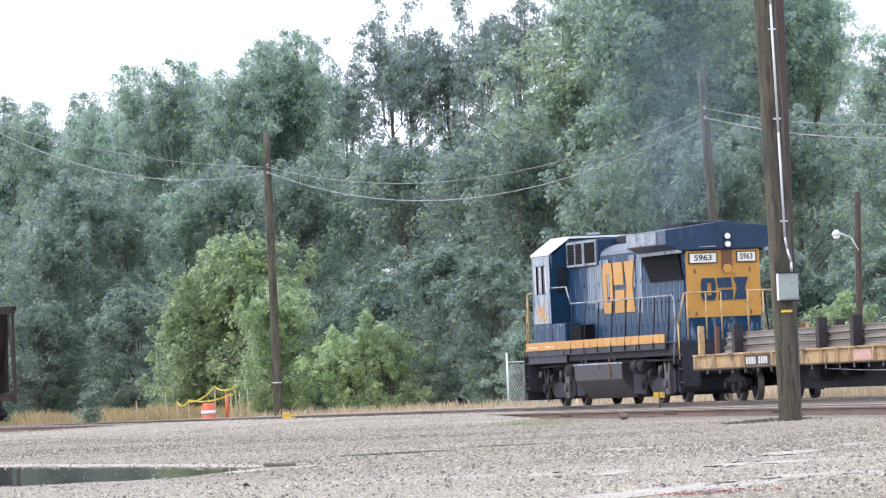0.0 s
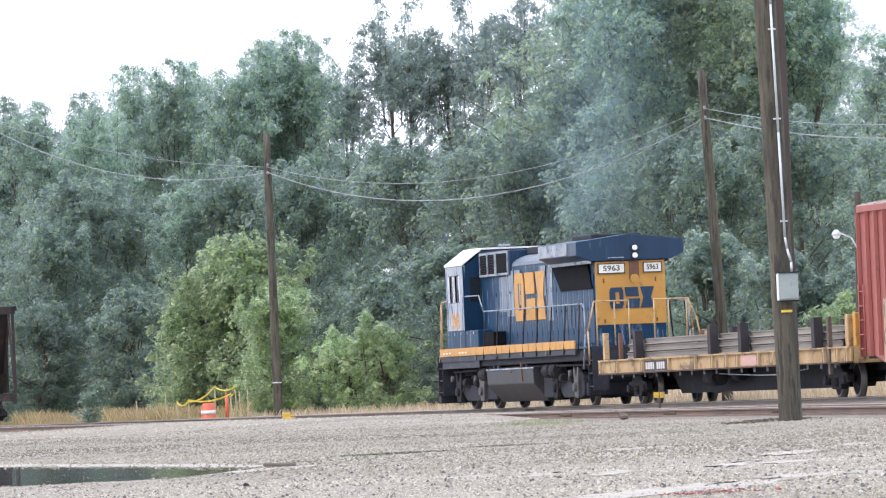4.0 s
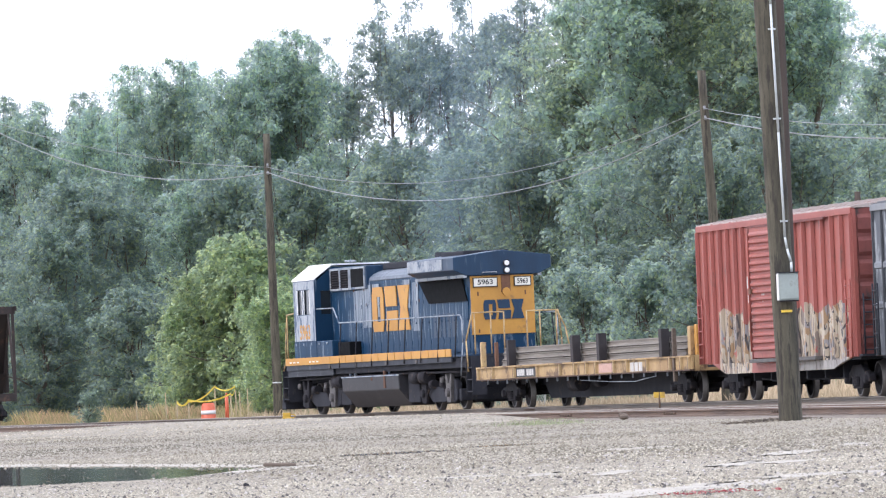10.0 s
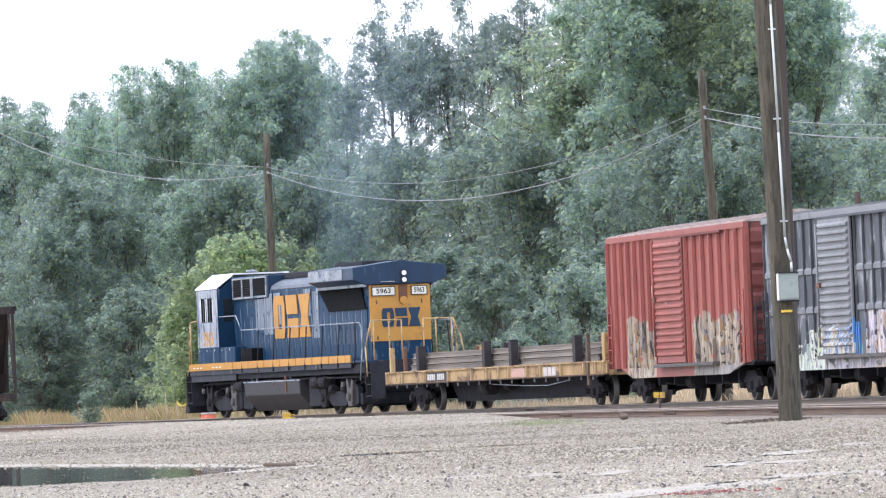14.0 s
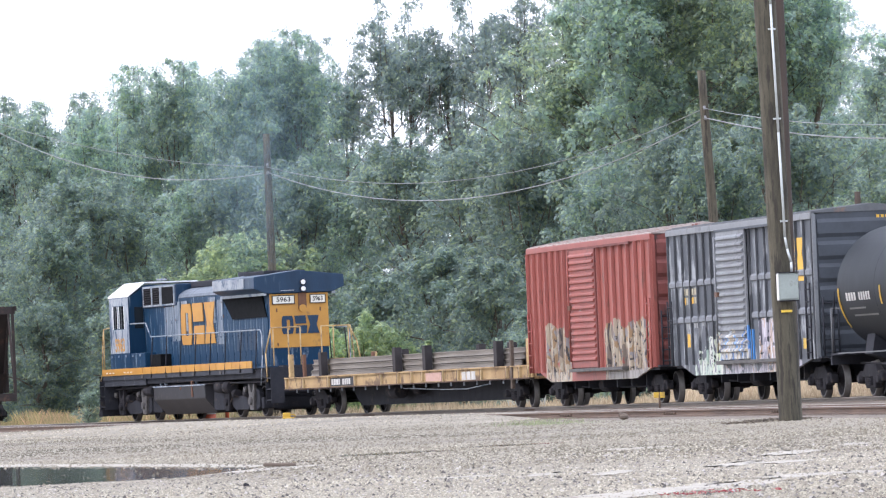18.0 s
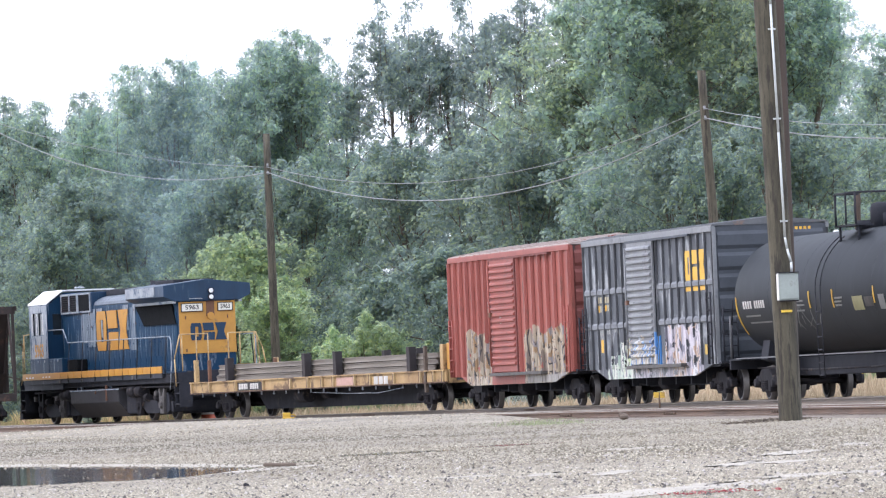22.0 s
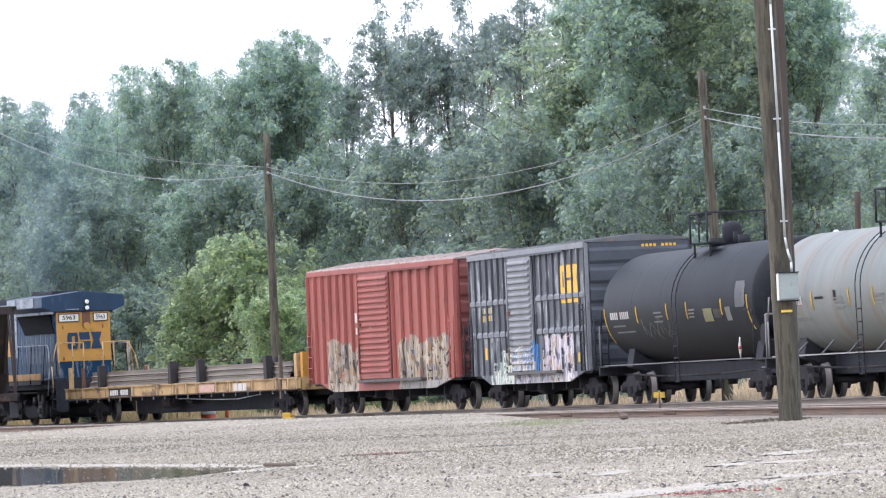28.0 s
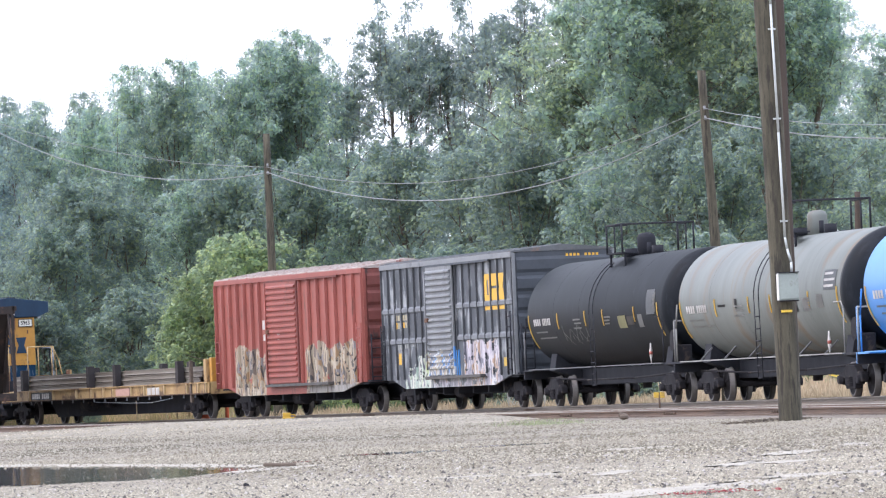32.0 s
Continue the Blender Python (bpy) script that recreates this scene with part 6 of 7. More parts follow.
t1 = part("caution_tape", tape([(-9.15, 257.7, 0.78), (-8.75, 257.4, 0.74), (-7.9, 258.9, 1.22), (-7.2, 258.8, 1.2)]), M_tape)
tagged(t1, "yellow caution tape sagging between wooden stakes", "caution tape", "caution tapes")
t2 = part("caution_tape", tape([(-9.15, 257.7, 0.72), (-8.75, 257.4, 0.80), (-7.35, 258.1, 0.95), (-7.2, 258.8, 1.18)]), M_tape)
tagged(t2, "yellow caution tape sagging between wooden stakes", "caution tape", "caution tapes")
t3 = part("caution_tape", tape([(11.2, 226.5, 0.75), (12.4, 225.5, 0.85), (13.6, 224.5, 0.7)]), M_tape)
tagged(t3, "yellow caution tape sagging over dry grass", "caution tape", "caution tapes")
for x, y in ((11.2, 226.5), (12.4, 225.5), (13.6, 224.5)):
    tagged(part("survey_stake", box(bmesh.new(), -0.02, 0.02, -0.02, 0.02, -0.1, 0.95, 0.004), M_stake, at=pose(x, y, 0)), "thin bare wooden survey stake in dry grass", "stake", "stakes with caution tape")

# low yellow switch target and flag
sw = thing("switch_stand", pose(-5.02, 237.2, 0.0), "low yellow-painted switch stand beside the rail", "switch stand")
part("body", box(bmesh.new(), -0.15, 0.1, -0.12, 0.12, 0.0, 0.27, 0.03), M_signyel, sw)
part("foot", box(bmesh.new(), -0.17, 0.24, -0.15, 0.15, 0.0, 0.13, 0.03), M_signyel, sw)
part("lever", tube(bmesh.new(), [(0.05, -0.05, 0.2), (0.2, -0.05, 0.2), (0.26, -0.05, 0.15)], 0.018), M_signyel, sw)
fl = thing("switch_target", pose(4.76, 174.0, 0.0), "yellow rectangular target on a short dark post by the rails", "rail sign")
part("post", rod(bmesh.new(), (0, 0, 0), (0, 0, 0.48), 0.022, n=8), M_rail, fl)
part("plate", box(bmesh.new(), -0.13, -0.012, -0.03, -0.02, 0.35, 0.48, 0.004), M_signyel, fl)
part("plate", box(bmesh.new(), 0.012, 0.125, -0.03, -0.02, 0.35, 0.48, 0.004), M_signyel, fl)

# a corner of chain-link fence behind the track
fence = thing("chain_link_fence", pose(0, 0, 0), "galvanised chain-link fence at the edge of the woods", "fence")
fp = [(1.85, 240.0), (3.0, 240.8)]
for x, y in fp:
    part("post", rod(bmesh.new(), (x, y, 0), (x, y, 1.85), 0.035, n=8), M_galv, fence)
b = bmesh.new()
for (x0, y0), (x1, y1) in zip(fp, fp[1:]):
    rod(b, (x0, y0, 1.55), (x1, y1, 1.55), 0.02, n=6)
part("top_rail", b, M_galv, fence)
b = bmesh.new()
(x0, y0), (x1, y1) = fp[0], fp[-1]
n = 14
for i in range(-10, n):
    for d in (0, 1):
        p, q = i / n, (i + 10) / n
        za, zb = (0.05, 1.5) if d == 0 else (1.5, 0.05)
        p2, q2 = max(p, 0), min(q, 1)
        fa, fb = (p2 - p) / (q - p), (q2 - p) / (q - p)
        rod(b, (x0 + (x1 - x0) * p2, y0 + (y1 - y0) * p2, za + (zb - za) * fa), (x0 + (x1 - x0) * q2, y0 + (y1 - y0) * q2, za + (zb - za) * fb), 0.006, n=3, caps=False)
part("mesh", b, M_galv, fence)

# broken lump of concrete beside the yard track
b = bmesh.new()
bmesh.ops.create_icosphere(b, subdivisions=2, radius=0.095)
for v in b.verts:
    v.co *= 1 + 0.9 * noise.noise(v.co * 7)
    v.co.z *= 0.8
tagged(part("rock", b, M_tie, at=pose(3.25, 145.2, 0.09)), "grey-brown broken rock lying on the gravel", "rock")


b = box(bmesh.new(), -0.16, 0.16, -0.05, 0.05, 0.0, 0.035, 0.012)
tagged(part("tie_plate", b, M_tie, at=pose(-1.69, 75.2, 0.005, 0, 2, 8)), "dark rusty scrap plate lying on the gravel", "scrap metal")
b = bmesh.new()
bmesh.ops.create_icosphere(b, subdivisions=2, radius=0.02)
for v in b.verts:
    v.co *= 1 + 0.7 * noise.noise(v.co * 38)
    v.co.x *= 1.3
tagged(part("rock", b, M_truck, at=pose(-1.60, 59.3, 0.008)), "small dark lump lying on the gravel", "rock")


# ---------------------------------------------------------------- plants
def leaf_cloud(rng, tufts, per, size):
    """Leaves as small folded quads, gathered in loose tufts and turned outwards and up."""
    tufts = np.array(tufts)
    k = len(tufts) * per
    centre, rad = np.repeat(tufts[:, :3], per, 0), np.repeat(tufts[:, 3], per, 0)[:, None]
    d = rng.normal(size=(k, 3)) * np.array([1, 1, 0.62])
    far = np.linalg.norm(d, axis=1)[:, None]
    pos = centre + d / far * np.minimum(far, 1.9) * rad * 0.66 + np.array([0, 0, -0.12]) * (d[:, :1] ** 2 + d[:, 1:2] ** 2) * rad
    nrm = d / far * 0.6 + np.array([0, 0, 0.55]) + rng.normal(size=(k, 3)) * 0.42
    nrm /= np.linalg.norm(nrm, axis=1)[:, None]
    t = np.cross(nrm, rng.normal(size=(k, 3)))
    t /= np.linalg.norm(t, axis=1)[:, None]
    u = np.cross(nrm, t)
    s = (size * (0.6 + 0.75 * rng.random(k)))[:, None]
    tip = pos + t * s * 0.8 - np.array([0, 0, 0.25]) * s
    v = np.stack([pos - t * s * 0.8, pos + u * s * 0.5 + nrm * s * 0.12, tip, pos - u * s * 0.5 + nrm * s * 0.12], 1).reshape(-1, 3)
    return v, np.arange(4 * k).reshape(-1, 4)


def tree_mesh(seed, height, width, limb_n, tuft_n, per, size, low):
    """A trunk with rising limbs, and tufts of leaves along them; a few upright leaders end the crown in spires."""
    rng = np.random.default_rng(seed)
    wood = bmesh.new()
    top = Vector((rng.normal() * 0.5, rng.normal() * 0.5, height * 0.92))
    pts = [Vector((0, 0, -0.3))] + [top * (i / 7) + Vector((rng.normal() * 0.14, rng.normal() * 0.14, 0)) for i in range(1, 8)]
    r0 = 0.012 * height + 0.05
    for i in range(7):
        rod(wood, pts[i], pts[i + 1], r0 * (1 - i / 7.6), r0 * (1 - (i + 1) / 7.6), 8, False)
    tufts = []
    for i in range(limb_n):
        f = (i + rng.random()) / limb_n
        z = height * (low + (0.86 - low) * f)
        reach = width * (0.45 + 0.55 * math.sin(math.pi * (0.12 + 0.80 * f))) * (0.42 + 0.88 * rng.random())
        if f > 0.8:
            reach *= 0.75
        ang = i * 2.4 + rng.normal() * 0.4
        rise = math.radians(8 + 58 * f ** 1.4 + rng.normal() * 10)
        base = top * (z / top.z)
        way = Vector((math.cos(ang) * math.cos(rise), math.sin(ang) * math.cos(rise), math.sin(rise)))
        tip = base + way * reach
        bend = base.lerp(tip, 0.5) + Vector((0, 0, 0.08 * reach))
        rod(wood, base, bend, 0.055 * (1.15 - f), 0.035 * (1.15 - f), 5, False)
        rod(wood, bend, tip, 0.035 * (1.15 - f), 0.012, 5, False)
        for j in range(tuft_n):
            g = 0.30 + 0.75 * (j + rng.random()) / tuft_n
            c = base + way * reach * g + Vector(rng.normal(size=3)) * (0.155 * width * (1.15 - 0.5 * f)) * Vector((1, 1, 0.8)).length / 1.6
            tufts.append((c.x, c.y, c.z, (0.20 + 0.46 * rng.random() ** 1.4) * width / 3.4 * (1.1 - 0.3 * f)))
    for i in range(9):
        a = i * 0.7 + rng.random()
        w = width * (0.06 + 0.34 * rng.random())
        c0 = Vector((top.x * 0.8 + math.cos(a) * w, top.y * 0.8 + math.sin(a) * w, height * 0.76))
        c1 = c0 + Vector((math.cos(a) * 0.3 + rng.normal() * 0.15, math.sin(a) * 0.3 + rng.normal() * 0.15, height * (0.08 + 0.19 * rng.random())))
        rod(wood, c0 - Vector((0, 0, 1.0)), c1, 0.03, 0.008, 4, False)
        for j in range(8):
            f = (j + rng.random()) / 8
            c = c0.lerp(c1, f)
            sp = 0.55 * (1.15 - f)
            tufts.append((c.x + rng.normal() * sp, c.y + rng.normal() * sp, c.z, (0.46 - 0.22 * f) * width / 3.4))
    return wood, leaf_cloud(rng, tufts, per, size)


def tree_kind(seed, height, width, limb_n, tuft_n, per, size, low, leaf, label, category="tree", group="", name="tree"):
    wood, (v, f) = tree_mesh(seed, height, width, limb_n, tuft_n, per, size, low)
    root = thing(name, pose(0, 0, 0), label, category, group)
    part("trunk", wood, M_bark, root)
    soup("crown", v, f, leaf, root)
    return root


G1 = "trees of the wood"
KINDS = [
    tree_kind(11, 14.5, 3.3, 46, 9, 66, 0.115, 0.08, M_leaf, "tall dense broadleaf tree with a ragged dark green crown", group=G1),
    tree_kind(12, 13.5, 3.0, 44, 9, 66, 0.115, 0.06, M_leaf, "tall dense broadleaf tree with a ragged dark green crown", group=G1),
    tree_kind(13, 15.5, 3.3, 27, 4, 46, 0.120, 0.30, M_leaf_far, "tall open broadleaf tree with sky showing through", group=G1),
    tree_kind(14, 16.0, 4.3, 56, 11, 78, 0.112, 0.06, M_leaf_g, "broad full green tree of the wood's edge", group=G1),
    tree_kind(15, 9.5, 3.1, 40, 8, 66, 0.115, 0.04, M_leaf_shade, "understorey tree, shade put into its dark green leaves", group="understorey trees"),
]
BUSH = [
    tree_kind(21, 6.2, 2.7, 40, 9, 60, 0.115, 0.03, M_leaf_b, "rounded light green small tree at the wood's edge", "small tree", "small trees at the edge", "small_tree"),
    tree_kind(22, 3.2, 1.8, 26, 7, 64, 0.095, 0.02, M_leaf_b, "low light green bush at the wood's edge", "bush", "bushes at the edge", "bush"),
    tree_kind(23, 5.2, 2.3, 34, 8, 72, 0.105, 0.02, M_leaf_shade, "dense dark green bush at the wood's edge", "bush", "bushes at the edge", "bush"),
]
used = set()


def plant(kinds, i, x, y, z, turn, s, lean=0.0, slim=1.0):
    src = kinds[i]
    if src.name in used:
        o = copy_thing(src, pose(x, y, z, lean, 0, turn))
    else:
        o = src
        used.add(src.name)
    o.matrix_basis = pose(x, y, z, lean, 0, turn) @ Matrix.Diagonal((s * slim, s * slim, s, 1))
    return o


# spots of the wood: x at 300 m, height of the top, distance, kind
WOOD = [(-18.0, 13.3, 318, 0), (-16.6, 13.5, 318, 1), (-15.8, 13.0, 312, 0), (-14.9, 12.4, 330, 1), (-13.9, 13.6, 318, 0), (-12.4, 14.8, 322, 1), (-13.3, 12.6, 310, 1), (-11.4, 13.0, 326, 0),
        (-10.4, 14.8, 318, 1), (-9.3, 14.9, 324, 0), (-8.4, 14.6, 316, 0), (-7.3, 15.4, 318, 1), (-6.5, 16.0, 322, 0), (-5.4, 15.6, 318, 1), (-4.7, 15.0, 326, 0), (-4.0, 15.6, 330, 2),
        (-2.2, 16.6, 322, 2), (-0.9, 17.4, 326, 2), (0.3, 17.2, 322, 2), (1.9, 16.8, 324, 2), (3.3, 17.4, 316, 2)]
BROAD = [(5.2, 13.6, 288, 3), (6.4, 17.6, 286, 3), (8.0, 17.8, 282, 0), (10.0, 18.0, 282, 3), (12.4, 17.2, 284, 3), (14.3, 15.9, 284, 0), (15.0, 14.9, 290, 0), (17.7, 14.4, 300, 0), (17.2, 13.2, 306, 1), (18.6, 13.6, 305, 0), (19.4, 14.4, 298, 1)]
BACK = [(-11.6, 11.8, 340, 1), (-19, 11.8, 336, 1), (-14.2, 11.2, 336, 0), (-8.9, 12.4, 338, 0), (-6.2, 12.6, 336, 1), (-17.2, 11.4, 340, 0), (-3.6, 11.8, 338, 1), (-1.6, 11.4, 336, 0), (0.4, 11.8, 336, 1), (2.4, 12.6, 330, 0), (4.4, 13.6, 318, 1), (1.0, 12.0, 332, 1), (7.2, 15.6, 316, 1), (10.4, 15.6, 316, 0), (13.0, 14.6, 318, 1), (15.9, 12.2, 325, 0), (18.5, 12.2, 322, 1)]
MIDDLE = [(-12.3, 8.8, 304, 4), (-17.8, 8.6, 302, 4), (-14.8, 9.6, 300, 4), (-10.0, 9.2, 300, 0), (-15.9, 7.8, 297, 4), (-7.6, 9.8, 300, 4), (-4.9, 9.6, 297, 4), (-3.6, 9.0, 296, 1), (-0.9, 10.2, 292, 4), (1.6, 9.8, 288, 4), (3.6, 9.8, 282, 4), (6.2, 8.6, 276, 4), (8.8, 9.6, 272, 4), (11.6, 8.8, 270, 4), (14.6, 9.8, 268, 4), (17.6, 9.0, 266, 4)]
rnd = random.Random(5)
HEIGHTS = (14.5, 13.5, 15.5, 16.0, 9.5)
for stand, slim in ((WOOD, 0.82), (BROAD, 0.95), (BACK, 1.0), (MIDDLE, 1.0)):
    for x, h, d, k in stand:
        plant(KINDS, k, x * d / 300, d, -0.1, rnd.uniform(0, 360), (h + 0.3) / HEIGHTS[k], rnd.uniform(-2, 2), slim)
for x, h, d, k in ((-7.0, 6.5, 276, 0), (-5.5, 4.9, 274, 0), (-9.0, 4.2, 278, 0), (-8.1, 5.5, 277, 0), (-4.3, 3.4, 272, 2), (-3.3, 2.7, 268, 1), (-1.9, 3.1, 266, 1), (-6.3, 4.4, 270, 0), (0.4, 5.6, 268, 2), (1.9, 5.0, 262, 2), (-2.2, 4.8, 272, 2), (-11.2, 5.0, 290, 2), (-14.5, 4.6, 292, 2), (-17.6, 5.2, 293, 2),
                   (3.4, 3.2, 252, 2), (4.8, 4.6, 258, 2), (5.9, 5.4, 266, 2), (7.2, 4.6, 254, 2), (9.6, 5.4, 252, 2), (12.0, 4.6, 248, 2), (14.0, 3.9, 248, 2), (14.7, 2.9, 244, 1), (13.3, 2.3, 244, 1), (16.2, 4.6, 247, 2), (-12.9, 1.25, 276, 2), (2.6, 2.4, 250, 2)):
    hk = (6.2, 3.2, 5.2)[k]
    plant(BUSH, k, x * (d / 275), d, -0.05, rnd.uniform(0, 360), h / hk)


def grass(name, seed, count, region, height, material, label, bearing=(-1.0, 1.0)):
    """Blades scattered over a strip along the far side of the main track."""
    rng = np.random.default_rng(seed)
    u0, u1, s0, s1 = region
    uu, ss = rng.uniform(u0, u1, count), rng.uniform(s0, s1, count)
    px = np.interp(uu, MAIN.u, MAIN.x)
    py = np.interp(uu, MAIN.u, MAIN.y)
    aa = np.interp(uu, MAIN.u, MAIN.a)
    px, py = px - np.sin(aa) * ss, py + np.cos(aa) * ss
    keep = (px / py > bearing[0]) & (px / py < bearing[1])
    px, py, uu, ss = px[keep], py[keep], uu[keep], ss[keep]
    count = len(px)
    h = height * (0.45 + 0.75 * rng.random(count)) * (0.8 + 0.5 * np.sin(uu * 0.7) * np.cos(ss * 0.9))
    ang = rng.uniform(0, 6.28, count)
    w = 0.0035 + 0.005 * rng.random(count)
    dx, dy = np.cos(ang) * w, np.sin(ang) * w
    lx, ly = rng.normal(size=count) * 0.22 * h, rng.normal(size=count) * 0.22 * h
    a = np.stack([px - dx, py - dy, np.zeros(count)], 1)
    b = np.stack([px + dx, py + dy, np.zeros(count)], 1)
    c = np.stack([px + lx * 0.5 + dx, py + ly * 0.5, h * 0.65], 1)
    d = np.stack([px + lx, py + ly, h], 1)
    v = np.stack([a, b, c, d], 1).reshape(-1, 3)
    return tagged(soup(name, v, np.arange(4 * count).reshape(-1, 4), material), label, "grass", kind="stuff")


grass("tall_dry_grass", 1, 110000, (-105, -50, 3.2, 16), 0.52, M_tallgrass, "tall dry tan grass along the far side of the track", (-1.0, -0.030))
grass("rough_grass", 2, 80000, (-105, -36, 3.0, 18), 0.55, M_greengrass, "rough green grass mixed into dry grass", (-1.0, -0.026))
grass("dry_verge_grass", 3, 80000, (-70, 60, 3.0, 20), 0.34, M_drygrass, "short dry straw-coloured grass on the verge", (-0.034, 1.0))
grass("tall_straw", 4, 50000, (-30, 70, 5.5, 20), 0.62, M_drygrass, "knee-high dry straw behind the track", (0.028, 1.0))
verge = strip("verge", MAIN, -150, 130, 2.6, 90.0, 0.004, 0.006, M_soil)
tagged(verge, "dry grassy soil behind the track", "ground", kind="structure")


def weeds(name, seed, count, centre, spread, height, label):
    """Thin low weeds in a loose patch on the gravel."""
    rng = np.random.default_rng(seed)
    p = rng.normal(size=(count, 2)) * np.array(spread) + np.array(centre)
    z = bank_height(p[:, 0], p[:, 1])
    h = height * (0.4 + rng.random(count))
    a = rng.uniform(0, 6.28, count)
    w = 0.004 + 0.006 * rng.random(count)
    lean = rng.normal(size=(count, 2)) * 0.4 * h[:, None]
    v = np.stack([np.stack([p[:, 0] - np.cos(a) * w, p[:, 1] - np.sin(a) * w, z], 1), np.stack([p[:, 0] + np.cos(a) * w, p[:, 1] + np.sin(a) * w, z], 1),
                  np.stack([p[:, 0] + lean[:, 0], p[:, 1] + lean[:, 1], z + h], 1)], 1)
    return tagged(soup(name, v.reshape(-1, 3), np.arange(3 * count).reshape(-1, 3), M_weed), label, "weeds", kind="stuff")


# ---------------------------------------------------------------- gravel and puddles
def blob(cx, cy, rx, ry, slant, seed, rough=0.16):
    out = []
    for i in range(48):
        q = 2 * math.pi * i / 48
        k = 1 + 2 * rough * noise.noise(Vector((3 * math.cos(q) + seed, 3 * math.sin(q), seed)))
        x, y = rx * k * math.cos(q), ry * k * math.sin(q)
        out.append((cx + x + slant * y, cy + y))
    return out


def ragged(corners, seed, amount):
    """A closed outline through corners, broken up by noise."""
    out = []
    for (x0, y0), (x1, y1) in zip(corners, corners[1:] + corners[:1]):
        for i in range(14):
            f = i / 14
            x, y = x0 + (x1 - x0) * f, y0 + (y1 - y0) * f
            w = noise.noise(Vector((x * 2.2, y * 0.6, seed)))
            out.append((x + amount * w, y + 6 * amount * noise.noise(Vector((x * 3, y * 0.5, seed + 5)))))
    return out


WATER = [
    (ragged([(-7.5, 66.0), (-3.96, 67.0), (-2.5, 68.2), (-1.95, 73.0), (-2.05, 75.6), (-2.95, 80.4), (-5.33, 90.8), (-8, 99)], 1.0, 0.12), "dark rain puddle mirroring the trees"),
    (blob(-0.65, 87.0, 0.62, 1.7, 0.12, 2.0, 0.3), "thin rain puddle between stones"),
    (blob(0.75, 92.0, 0.5, 1.2, 0.22, 3.0, 0.3), "thin rain puddle between stones"),
    (blob(-1.55, 80.5, 0.14, 0.8, 0.1, 6.0, 0.3), "thin rain puddle between stones"),
]
def dust(cx, cy, rx, ry, slant, seed, rough):
    return blob(cx, cy, rx, 1.7 * ry, slant, seed, rough)


# First outline is the puddle rim's wet shine, laid down as pale colour.
PALE = [ragged([(-7.9, 99.4), (-5.3, 91.2), (-2.95, 80.9), (-2.03, 76.0), (-1.75, 77.5), (-2.8, 83.0), (-5.3, 94.0), (-7.9, 103.0)], 4.0, 0.10), dust(1.15, 46.4, 0.30, 1.5, 0.2, 8.0, 0.5), dust(1.72, 48.2, 0.34, 1.2, 0.2, 18.0, 0.5), dust(2.35, 51.4, 0.30, 0.5, 0.1, 19.0, 0.5), dust(2.80, 51.9, 0.20, 0.4, 0.1, 20.0, 0.5),
        dust(2.96, 67.6, 0.22, 1.1, 0.1, 9.0, 0.4), dust(3.86, 73.6, 0.15, 0.7, 0.1, 10.0, 0.4), dust(1.22, 57.6, 0.13, 0.8, 0.1, 11.0, 0.5), dust(0.66, 58.4, 0.12, 0.6, 0.1, 12.0, 0.5),
        dust(2.22, 60.2, 0.13, 0.8, 0.1, 13.0, 0.5), dust(2.6, 60.4, 0.20, 0.5, 0.1, 14.0, 0.5), dust(-1.85, 72.6, 0.17, 1.3, 0.1, 15.0, 0.5), dust(1.9, 79.0, 0.4, 0.7, 0.1, 16.0, 0.5),
        dust(-1.45, 74.2, 0.12, 0.7, 0.1, 17.0, 0.5), dust(0.1, 59.2, 0.25, 0.4, 0.1, 21.0, 0.5)]


def inside(px, py, poly):
    hit = np.zeros(len(px), bool)
    for (x0, y0), (x1, y1) in zip(poly, poly[1:] + poly[:1]):
        if y0 != y1:
            c = (y0 > py) != (y1 > py)
            hit ^= c & (px < (x1 - x0) * (py - y0) / (y1 - y0) + x0)
    return hit


def bank_height(x, y):
    """Height of the gravel bank at a spot."""
    a = math.radians(-78.8)
    u = (x - 2.35) * math.cos(a) + (y - 165.0) * math.sin(a)
    d = -(x - 2.35) * math.sin(a) + (y - 165.0) * math.cos(a)
    f = np.clip(np.minimum((u + 56) / 14, (4 - u) / 12), 0, 1)
    k = np.interp(d, (-14, -9, -5, -2.6, -1.5, -0.86, 0.86, 1.6, 3.0), (0, 0.22, 0.6, 0.95, 1.0, 0.93, 0.8, 0.5, 0))
    return 0.185 * np.sin(f * math.pi / 2) ** 1.2 * k


